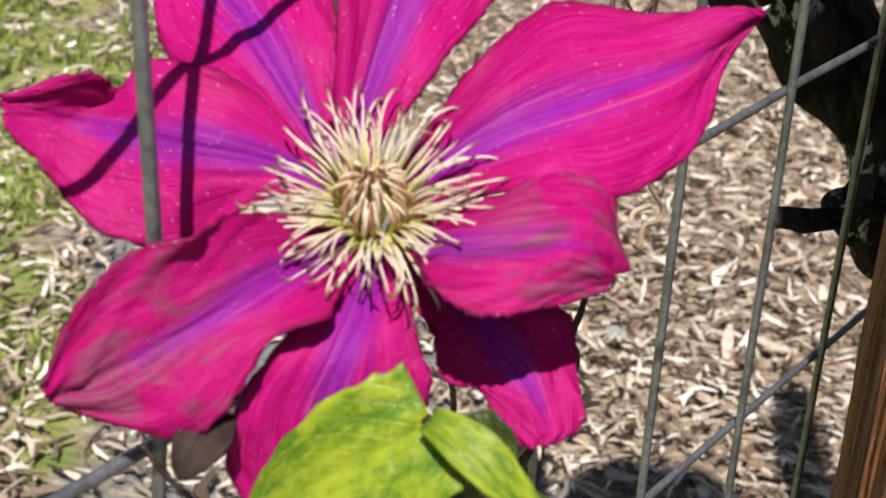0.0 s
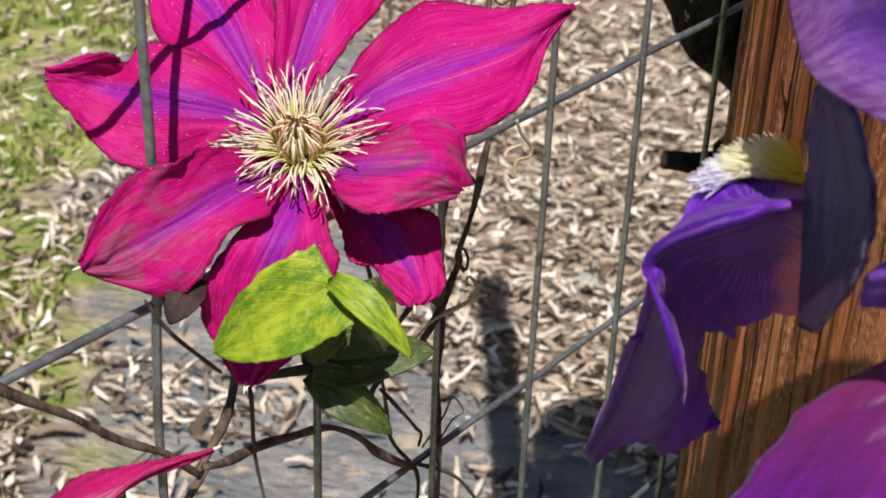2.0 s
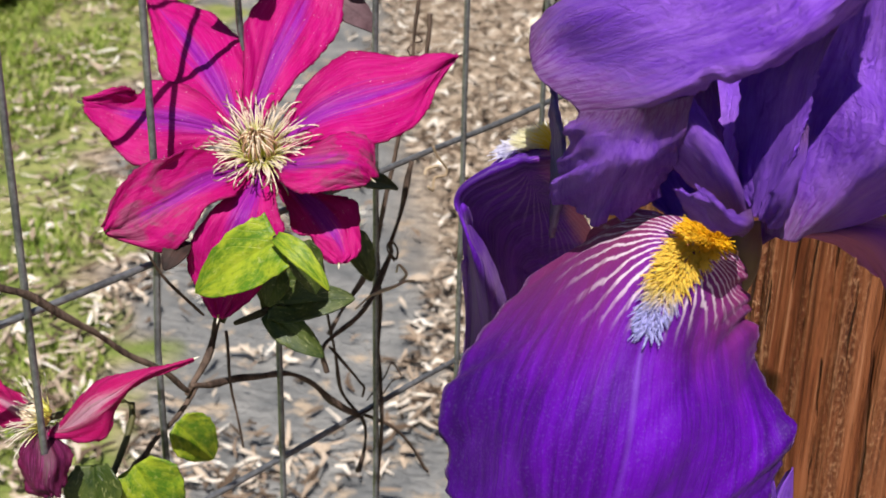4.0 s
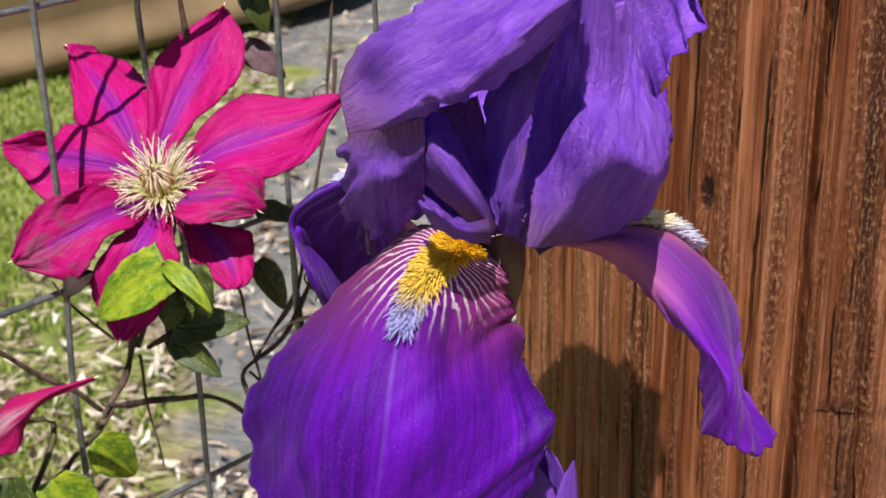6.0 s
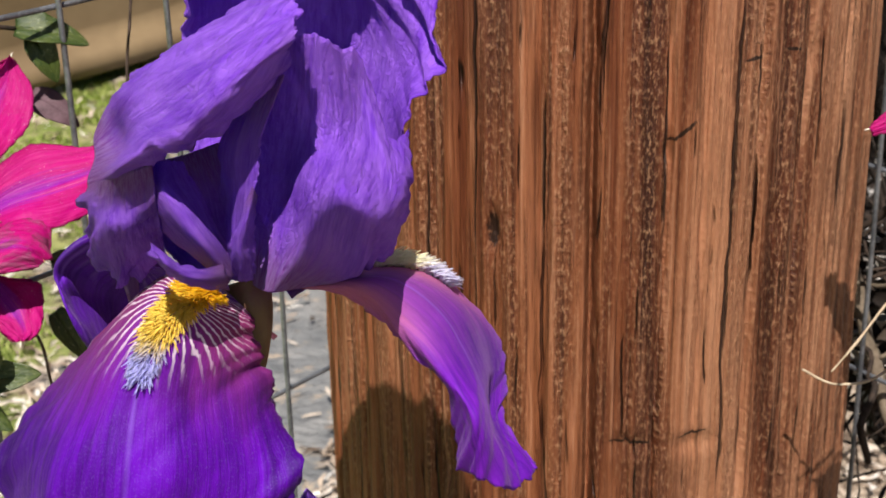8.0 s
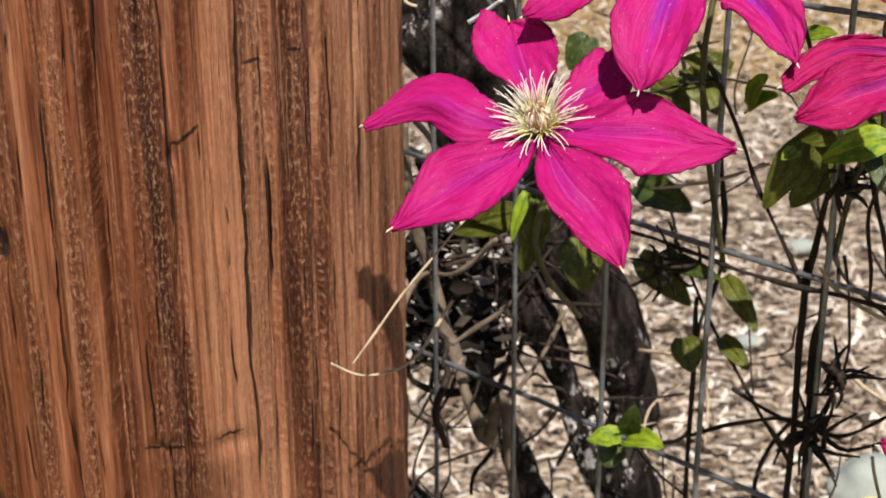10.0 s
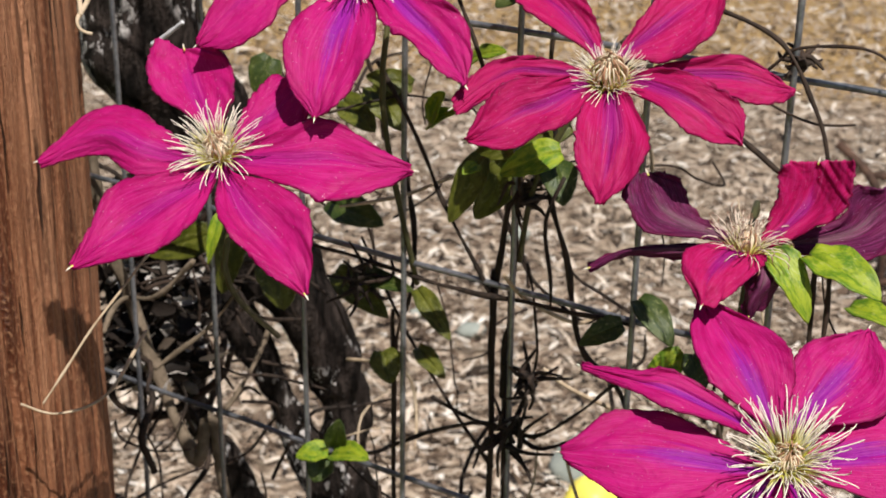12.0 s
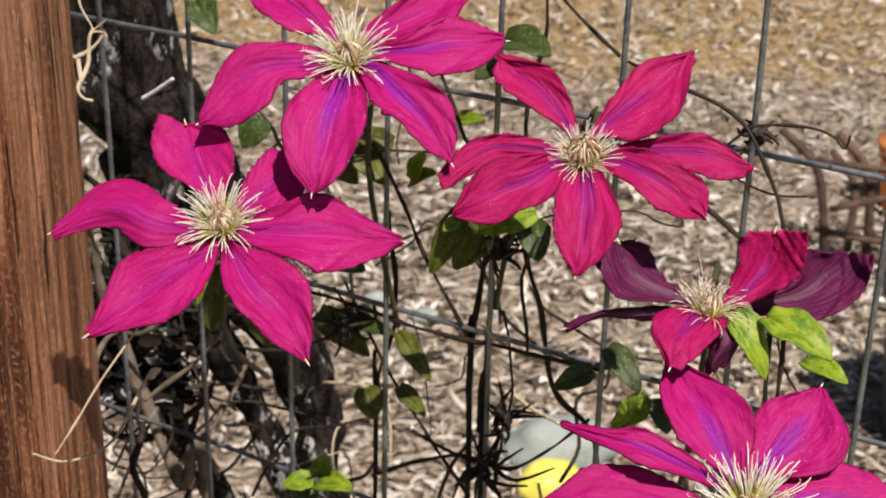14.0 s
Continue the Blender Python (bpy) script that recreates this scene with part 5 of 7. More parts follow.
# fall that hangs towards the path
FALL_FRONT = [
    [(-0.0625, -0.1520, 0.9927), (-0.0791, -0.1480, 0.9925), (-0.0924, -0.1440, 0.9789), (-0.1059, -0.1590, 0.9638), (-0.1110, -0.1790, 0.9540), (-0.1092, -0.1910, 0.9383)],
    [(-0.0567, -0.1590, 0.9942), (-0.0665, -0.1654, 1.0006), (-0.0752, -0.1723, 0.9947), (-0.0826, -0.1874, 0.9790), (-0.0865, -0.2020, 0.9626), (-0.0850, -0.2054, 0.9326)],
    [(-0.0530, -0.1620, 0.9928), (-0.0573, -0.1723, 0.9999), (-0.0632, -0.1843, 0.9961), (-0.0679, -0.1921, 0.9829), (-0.0683, -0.2026, 0.9637), (-0.0728, -0.2043, 0.9305)],
    [(-0.0509, -0.1623, 0.9909), (-0.0534, -0.1699, 0.9955), (-0.0541, -0.1773, 0.9915), (-0.0552, -0.1823, 0.9777), (-0.0519, -0.1915, 0.9592), (-0.0590, -0.1957, 0.9297)],
    [(-0.0497, -0.1617, 0.9889), (-0.0493, -0.1642, 0.9881), (-0.0479, -0.1640, 0.9798), (-0.0437, -0.1663, 0.9691), (-0.0367, -0.1772, 0.9526), (-0.0449, -0.1859, 0.9315)],
]
# twisted fall at the pole side
FALL_SIDE = [
    [(-0.0427, -0.1520, 0.9936), (-0.0290, -0.1500, 0.9912), (-0.0167, -0.1500, 0.9812), (-0.0052, -0.1510, 0.9694), (-0.0019, -0.1500, 0.9580), (-0.0016, -0.1500, 0.9457)],
    [(-0.0408, -0.1510, 0.9938), (-0.0256, -0.1510, 0.9937), (-0.0117, -0.1520, 0.9828), (-0.0006, -0.1570, 0.9721), (0.0048, -0.1620, 0.9651), (0.0048, -0.1590, 0.9486)],
    [(-0.0390, -0.1460, 0.9929), (-0.0198, -0.1460, 0.9945), (-0.0073, -0.1410, 0.9825), (0.0010, -0.1430, 0.9690), (0.0061, -0.1500, 0.9586), (0.0106, -0.1470, 0.9386)],
    [(-0.0420, -0.1380, 0.9908), (-0.0189, -0.1320, 0.9914), (-0.0053, -0.1200, 0.9771), (-0.0000, -0.1140, 0.9568), (0.0023, -0.1280, 0.9491), (0.0137, -0.1330, 0.9349)],
    [(-0.0465, -0.1300, 0.9887), (-0.0174, -0.1190, 0.9870), (-0.0037, -0.1020, 0.9634), (0.0017, -0.1010, 0.9487), (0.0027, -0.1200, 0.9436), (0.0145, -0.1280, 0.9366)],
]
# drooping fall towards the mesh
FALL_FAR = [
    [(-0.1001, -0.0980, 0.9872), (-0.1073, -0.0900, 0.9855), (-0.1147, -0.0925, 0.9818), (-0.1223, -0.1100, 0.9767), (-0.1245, -0.1020, 0.9533), (-0.1364, -0.0500, 0.8856)],
    [(-0.0998, -0.1100, 0.9894), (-0.1060, -0.1100, 0.9881), (-0.1124, -0.1100, 0.9858), (-0.1239, -0.1140, 0.9769), (-0.1222, -0.1120, 0.9645), (-0.1337, -0.0460, 0.8797)],
    [(-0.0997, -0.1150, 0.9890), (-0.1050, -0.1190, 0.9898), (-0.1096, -0.1230, 0.9901), (-0.1238, -0.1170, 0.9763), (-0.1167, -0.1180, 0.9549), (-0.1240, -0.0600, 0.8968)],
    [(-0.0962, -0.0800, 0.9601), (-0.1017, -0.0750, 0.9552), (-0.1082, -0.0800, 0.9557), (-0.1162, -0.0880, 0.9526), (-0.1148, -0.0880, 0.9342), (-0.1162, -0.0600, 0.8974)],
    [(-0.0915, -0.0300, 0.9186), (-0.0970, -0.0260, 0.9145), (-0.1069, -0.0360, 0.9161), (-0.1127, -0.0500, 0.9201), (-0.1110, -0.0560, 0.9138), (-0.1066, -0.0600, 0.9061)],
]


def beard_hairs(parent, ribs, u0, lo, hi, half, face, seed, length=0.005, count=420, pale=0.0, mat=None):
    """Short hairs on a fall, yellow towards the throat and white-violet at the end."""
    rng = random.Random(seed)
    g = sheet(ribs, 60, 60)
    parts = []
    for q in range(count):
        t = rng.random()
        a = rng.uniform(-1, 1)
        w = half * (1 - 0.86 * t)
        v = lo + (hi - lo) * t
        i, j = int(max(1, min(59, (u0 + a * w) * 60 + rng.random()))), int(max(1, min(59, v * 60 + rng.random() - 0.5)))
        du, dv = (g[j][i + 1] - g[j][i - 1]).normalized(), (g[j + 1][i] - g[j - 1][i]).normalized()
        nr = du.cross(dv).normalized()
        if nr.dot(Vector(face)) < 0:
            nr = -nr
        p = g[j][i] + du * rng.uniform(-0.0006, 0.0006) + dv * rng.uniform(-0.0006, 0.0006) - nr * 0.0004
        go = (nr * rng.uniform(0.45, 0.9) + du * (a * 0.9 + rng.gauss(0, 0.25)) + dv * rng.uniform(0.1, 0.9)).normalized()
        ln = length * rng.uniform(0.55, 1.1) * (1 - 0.25 * t)
        pts = [p, p + go * ln * 0.5 + nr * ln * 0.08, p + go * ln + dv * ln * 0.3]
        vv, f, uv = tube_data(pts, [0.00021, 0.00018, 0.00007], sides=4, smooth_steps=2)
        parts.append((vv, f, [(x, pale + (1 - pale) * (t * 0.9 + 0.1 * y * t)) for x, y in uv]))
    vv, f, uv = joined(parts)
    return mesh_ob("beard", vv, f, mat or M_BEARD, parent, uv, label="bushy beard, yellow turning to white and violet")


def build_iris():
    iris = thing("bearded_iris", (-0.058, -0.135, 0.0), "tall violet bearded iris in full bloom with yellow beards", "flower")
    fall = lofted("fall", FALL_FRONT, M_FALL, iris, 84, 96, 0.0018, 7, 0.00012, 0.0014, 41, label="deep purple hanging fall with white haft stripes")
    beard_hairs(fall, FALL_FRONT, 0.5, 0.17, 0.57, 0.105, (0, -0.7, 0.7), 1, 0.0042, 1900)
    fall = lofted("fall", FALL_SIDE, M_FALL_C, iris, 60, 90, 0.0016, 6, 0.00015, 0.0012, 44)
    beard_hairs(fall, FALL_SIDE, 0.90, 0.13, 0.29, 0.09, (0, 0, 1), 2, 0.0058, 800, 0.45, M_BEARD_W)
    fall = lofted("fall", FALL_FAR, M_FALL_B, iris, 60, 90, 0.0018, 6, 0.00015, 0.0012, 47)
    beard_hairs(fall, FALL_FAR, 0.07, 0.03, 0.42, 0.08, (0, 0, 1), 3, 0.0066, 1200, 0.1, M_BEARD_W)
    lofted("standard", STANDARD_FRONT, M_STD, iris, 96, 90, 0.0014, 8, 0.0002, 0.0016, 61)
    lofted("standard", STANDARD_SIDE, M_STD, iris, 84, 84, 0.0010, 8, 0.0002, 0.0012, 62)
    lofted("standard", STANDARD_BACK, M_STD, iris, 80, 80, 0.0022, 7, 0.0002, 0.0014, 63)
    lofted("standard_lobe", ROLLED_LOBE, M_STD, iris, 50, 50, 0.0014, 6, 0.0003, 0.0010, 64)
    lofted("standard_lobe", INNER_WALL, M_STD, iris, 24, 40, 0.0008, 6, 0.0003, 0.0012, 69)
    lofted("standard_lobe", BLADE_LOBE, M_STD, iris, 30, 60, 0.0008, 6, 0.0003, 0.0012, 68)
    lofted("standard_lobe", FOLD, M_STD, iris, 16, 40, 0.0006, 6, 0.0003, 0.0010, 65)
    lofted("style_arm", STYLE, M_STD, iris, 30, 44, 0.0004, 4, 0.0002, 0.0006, 66, thick=0.0012)
    lofted("style_crest", STYLE_LIP, M_STD, iris, 20, 40, 0.0008, 6, 0.0003, 0.0012, 67)
    lofted("style_arm", DARK_ARM, M_ARM, iris, 20, 50, 0.0006, 7, 0.0003, 0.0008, 83, thick=0.0010, label="narrow blue-black folded arm")
    blade("style_arm", [(-0.048, -0.142, 0.988), (-0.040, -0.138, 0.994), (-0.034, -0.136, 0.996), (-0.030, -0.135, 0.996)], 0.004, 0.004, (0.2, -0.3, 1), (0.3, -0.8, 0.5), M_STD, iris, base=0.6, peak=0.6, blunt=3, cup=-0.4, ruffle=0.16, waves=4, seed=84, nu=10, nv=20, teeth=0.08)
    tube("perianth_tube", [(-0.0530, -0.1560, 0.9960), (-0.0510, -0.1580, 0.9877), (-0.0553, -0.1500, 0.9710)], [0.0062, 0.0046, 0.0036], plain_mat("iris_tube", (0.10, 0.03, 0.04), (0.12, 0.075, 0.03), 0.5, 120), iris, "purple-brown flower tube", sides=14)
    tube("stalk", [(-0.0553, -0.1500, 0.9710), (-0.0574, -0.1470, 0.9562), (-0.0614, -0.1430, 0.70), (-0.066, -0.136, 0.35), (-0.058, -0.135, -0.01)], [0.0036, 0.0038, 0.005, 0.006, 0.007], M_GREEN, iris, "green upright stalk", sides=12, smooth_steps=8)
    bud = thing("iris_bud", (-0.036, -0.166, 0.0), "half-furled violet iris bud on a side stalk", "flower bud")
    for q in range(3):
        a = q * 2.1
        o = Vector((0.006 * math.cos(a), 0.006 * math.sin(a), 0))
        c = Vector((-0.0405, -0.160, 0.868))
        blade("bud_petal", [c, c + o * 1.6 + Vector((0, 0, 0.03)), c + o * 1.5 + Vector((0.001, 0, 0.052)), c + o * 0.9 + Vector((0.002, 0, 0.070))], 0.0065, 0.0065, (math.cos(a), math.sin(a), 0), (math.cos(a), math.sin(a), 0.2), M_STD, bud, base=0.4, peak=0.5, blunt=3.2, cup=-0.8, ruffle=0.12, seed=90 + q, nu=8, nv=18)
    tube("bud_stalk", [(-0.038, -0.160, 0.882), (-0.048, -0.148, 0.78), (-0.057, -0.136, 0.66)], [0.005, 0.004, 0.003], M_GREEN, bud, sides=8)


# ---------------------------------------------------------------- vines and wood
def vine(name, label, runs, group="", mat=None, category="vine", size=0.8):
    """runs: (points, radius at the start, radius at the end)."""
    first = runs[0][0][0]
    ob = thing(name, tuple(first), label, category, group)
    for q, (pts, r0, r1) in enumerate(runs):
        n = len(pts)
        radii = [size * (r0 + (r1 - r0) * i / (n - 1)) for i in range(n)]
        tube("stem", pts, radii, mat or M_STEM, ob, sides=8, smooth_steps=10, wobble=min(0.0024, 1.3 * r0), seed=q, knobs=0.55)
    return ob


def build_trunks():
    tree = thing("old_tree", (0.36, 0.40, 0.0), "dark gnarled leaning trunk with several stems behind the corner", "tree")
    def limb(name, pts, radii, seed, gnarl=1.0):
        v, f, u = tube_data(pts, radii, sides=26, smooth_steps=14)
        v2 = []
        for q, p in enumerate(v):
            p = Vector(p)
            n = noise.noise_vector(p * 22 + Vector((seed, 0, 0))) * 0.016 + noise.noise_vector(p * 60) * 0.006 + noise.noise_vector(Vector((p.x * 90, p.y * 90, p.z * 18))) * 0.004
            v2.append(p + n * gnarl)
        return mesh_ob(name, v2, f, M_BARK, tree, u)
    limb("trunk", [(0.42, 0.38, -0.02), (0.32, 0.36, 0.40), (0.2408, 0.3374, 0.6534), (0.2351, 0.3395, 0.7092), (0.2222, 0.3360, 0.7620), (0.2064, 0.3340, 0.8042), (0.1784, 0.3429, 0.8551), (0.1470, 0.3504, 0.9146), (0.1266, 0.3576, 0.9775), (0.14, 0.37, 1.30), (0.15, 0.39, 1.7)], [0.03, 0.022, 0.017, 0.017, 0.019, 0.023, 0.028, 0.031, 0.034, 0.034, 0.03], 1, 0.6)
    limb("trunk", [(0.44, 0.40, -0.02), (0.32, 0.38, 0.42), (0.2275, 0.3373, 0.6482), (0.2020, 0.3429, 0.7055), (0.1828, 0.3384, 0.7535), (0.1650, 0.3420, 0.7955), (0.1487, 0.3469, 0.8408), (0.1350, 0.3557, 0.8967)], [0.03, 0.017, 0.0095, 0.009, 0.0105, 0.016, 0.023, 0.022], 2, 0.45)
    limb("trunk", [(0.34, 0.34, -0.02), (0.25, 0.33, 0.42), (0.1739, 0.3195, 0.6651), (0.1537, 0.3268, 0.7018), (0.1434, 0.3298, 0.7317), (0.1396, 0.3342, 0.7672), (0.1391, 0.3403, 0.8083), (0.1302, 0.3536, 0.8635)], [0.02, 0.014, 0.0085, 0.0075, 0.009, 0.015, 0.021, 0.023], 3, 0.45)
    limb("trunk", [(0.30, 0.44, -0.02), (0.16, 0.40, 0.45), (0.05, 0.36, 0.66), (-0.0681, 0.345, 0.7899), (-0.0889, 0.35, 0.8141), (-0.1115, 0.355, 0.8418), (-0.1288, 0.36, 0.8656), (-0.1513, 0.365, 0.8998), (-0.1689, 0.37, 0.9615), (-0.21, 0.38, 1.8)], [0.05, 0.034, 0.024, 0.021, 0.019, 0.020, 0.021, 0.023, 0.024, 0.024], 5, 0.5)
    limb("trunk", [(-0.1053, 0.3, 0.8014), (-0.0971, 0.32, 0.7855), (-0.0793, 0.335, 0.7674), (-0.0484, 0.345, 0.7368), (0.06, 0.37, 0.55), (0.12, 0.40, -0.02)], [0.006, 0.011, 0.014, 0.018, 0.022, 0.03], 6, 0.5)
    limb("cut_branch", [(-0.06, 0.345, 0.790), (-0.092, 0.275, 0.816), (-0.129, 0.240, 0.8265)], [0.011, 0.006, 0.0042], 4)


def build_tangle():
    """Dry thin shoots between the post and the old trunk."""
    rng = random.Random(12)
    ob = thing("dry_shoots", (0.15, 0.24, 0.60), "tangle of dark dry vine shoots along the fence", "vine", kind="stuff")
    parts, pale = [], []
    for q in range(190):
        u = rng.uniform(-0.30, 0.02) if q < 70 else rng.uniform(0.0, 0.22)
        base = R_ORIGIN + R_WAY * u
        depth = rng.uniform(-0.02, 0.16) if q < 70 else rng.uniform(-0.01, 0.05)
        p = Vector((base.x, base.y, rng.uniform(0.62, 0.98 if q < 70 else 0.91))) + Vector((-R_WAY.y, R_WAY.x, 0)) * depth
        d = Vector((rng.gauss(0, 1), rng.gauss(0, 0.6), rng.gauss(0, 1.1))).normalized()
        pts = [p]
        for k in range(rng.randrange(3, 6)):
            d = (d + Vector((rng.gauss(0, 0.45), rng.gauss(0, 0.4), rng.gauss(0, 0.45)))).normalized()
            p = p + d * rng.uniform(0.012, 0.030)
            pts.append(p)
        if min(math.hypot(w.x, w.y - POLE_R) for w in pts) < POLE_R + 0.008:
            continue
        r = rng.uniform(0.0004, 0.0012)
        t = tube_data(pts, [r] * (len(pts) - 1) + [r * 0.5], sides=5, smooth_steps=4)
        (pale if rng.random() < 0.16 else parts).append(t)
    MASS = [Vector(w) for w in ((0.1107, 0.2357, 0.8751), (0.0442, -0.0064, 0.0007), (-0.0033, -0.0309, -0.0759), (-0.0031, 0.0878, -0.0398))]  # corner and edges of the mass beside the pole
    # thicker knotted shoots that hang in a mass beside the pole
    for q in range(85):
        p = MASS[0] + MASS[1] * rng.uniform(-0.1, 1.0) + MASS[2] * rng.random() + MASS[3] * rng.random()
        d = Vector((rng.gauss(0, 0.7), rng.gauss(0, 0.4), rng.gauss(0, 1))).normalized()
        pts = [p]
        for k in range(rng.randrange(4, 8)):
            d = (d + Vector((rng.gauss(0, 0.5), rng.gauss(0, 0.4), rng.gauss(0, 0.5)))).normalized()
            p = p + d * rng.uniform(0.010, 0.024)
            pts.append(p)
        if min(math.hypot(w.x, w.y - POLE_R) for w in pts) < POLE_R + 0.010:
            continue
        r = rng.uniform(0.0005, 0.0012) if q % 5 else rng.uniform(0.0012, 0.0024)
        parts.append(tube_data(pts, [r * rng.uniform(0.6, 1.3) for w in pts], sides=6, smooth_steps=4, wobble=0.002, seed=q))
    # bunched old leaf nodes with short spurs
    for place, reach in (((0.2737, 0.0446, 0.8541), 0.016), ((0.2789, 0.0398, 0.8809), 0.011), ((0.3021, 0.0188, 1.0149), 0.006), ((0.2197, 0.0936, 0.9022), 0.012), ((0.2760, 0.0425, 0.9585), 0.010), ((0.3484, -0.0232, 1.0269), 0.006)):
        for q in range(16):
            d = Vector((rng.gauss(0, 1), rng.gauss(0, 0.7), rng.gauss(0, 1))).normalized()
            c = Vector(place) + Vector((rng.gauss(0, 0.2), rng.gauss(0, 0.2), rng.gauss(0, 0.2))) * reach
            bend = Vector((rng.gauss(0, 0.4), rng.gauss(0, 0.4), rng.gauss(0, 0.4)))
            parts.append(tube_data([c, c + d * reach * 0.6, c + (d + bend).normalized() * reach * rng.uniform(0.9, 1.6)], [0.0013, 0.0009, 0.0004], sides=5, smooth_steps=3))
    # dry scraps: near-black ones hold the thicket's shade, whitish ones its sunlit bits
    scraps = []
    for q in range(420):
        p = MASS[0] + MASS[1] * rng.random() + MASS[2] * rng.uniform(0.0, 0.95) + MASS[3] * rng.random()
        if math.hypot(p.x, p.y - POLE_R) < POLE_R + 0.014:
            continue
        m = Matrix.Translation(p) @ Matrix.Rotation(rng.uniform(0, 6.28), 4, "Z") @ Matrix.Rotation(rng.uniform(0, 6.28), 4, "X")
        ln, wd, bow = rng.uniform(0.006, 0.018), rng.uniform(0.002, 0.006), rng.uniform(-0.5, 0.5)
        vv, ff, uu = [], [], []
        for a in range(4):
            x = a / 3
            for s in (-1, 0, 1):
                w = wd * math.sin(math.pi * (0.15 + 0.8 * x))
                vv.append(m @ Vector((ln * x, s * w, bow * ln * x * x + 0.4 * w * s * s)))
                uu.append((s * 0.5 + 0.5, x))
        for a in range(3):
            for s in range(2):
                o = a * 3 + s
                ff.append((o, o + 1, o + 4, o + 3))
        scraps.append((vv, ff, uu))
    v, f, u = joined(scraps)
    mesh_ob("dry_leaf_scraps", v, f, island_mat("dry_scrap_lit_shaded", [(0.0, (0.004, 0.003, 0.0025)), (0.50, (0.018, 0.012, 0.009)), (0.64, (0.06, 0.045, 0.032)), (0.76, (0.42, 0.38, 0.34)), (1.0, (0.62, 0.58, 0.54))], 0.7, 200), ob, u)
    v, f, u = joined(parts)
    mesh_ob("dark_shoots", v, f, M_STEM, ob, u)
    v, f, u = joined(pale)
    mesh_ob("pale_shoots", v, f, M_TWIG, ob, u)


# ---------------------------------------------------------------- far garden things
def build_basin():
    """Big tan garden trough that stands on a narrow foot, so that its rolled rim hangs clear of the ground."""
    tan = plain_mat("tan_plastic", (0.14, 0.093, 0.047), (0.21, 0.145, 0.076), 0.6, 6)
    ob = thing("garden_trough", (-2.70, 3.62, 0.0), "large tan garden trough with a rolled base rim", "trough")
    n, rings = 64, [(0.80, 0.035), (0.96, 0.0), (1.0, 0.008), (1.015, 0.04), (1.0, 0.075), (0.955, 0.09), (0.95, 0.13), (0.96, 0.40), (0.99, 0.52), (1.02, 0.54), (1.02, 0.57), (0.98, 0.58), (0.94, 0.54), (0.90, 0.2)]
    m = pose(-2.70, 3.62, 0.0, 0, 0, -33)

    def ring(s, z, lift):
        out = []
        for i in range(n):
            a = 2 * math.pi * i / n
            x = math.copysign(abs(math.cos(a)) ** 0.5, math.cos(a)) * 0.98 * s
            y = math.copysign(abs(math.sin(a)) ** 0.5, math.sin(a)) * 1.05 * s
            out.append(m @ Vector((x, y, z + lift * (0.034 + 0.034 * y))))
        return out

    def shell(name, rows, top, bottom, label=""):
        verts = [p for s, z, lift in rows for p in ring(s, z, lift)]
        faces = [(j * n + i, j * n + (i + 1) % n, (j + 1) * n + (i + 1) % n, (j + 1) * n + i) for j in range(len(rows) - 1) for i in range(n)]
        if bottom:
            faces.append(tuple(range(n - 1, -1, -1)))
        if top:
            faces.append(tuple(range((len(rows) - 1) * n, len(rows) * n)))
        mesh_ob(name, verts, faces, tan, ob, label=label)

    rows = [(s, z, 1.0) for s, z in rings]
    shell("foot", [(0.78, 0.0, 0.0), (0.80, 0.03, 1.0)], True, True)
    shell("base_rim", rows[:7], False, True, "rolled base rim of tan plastic")
    shell("body", rows[6:], True, False)


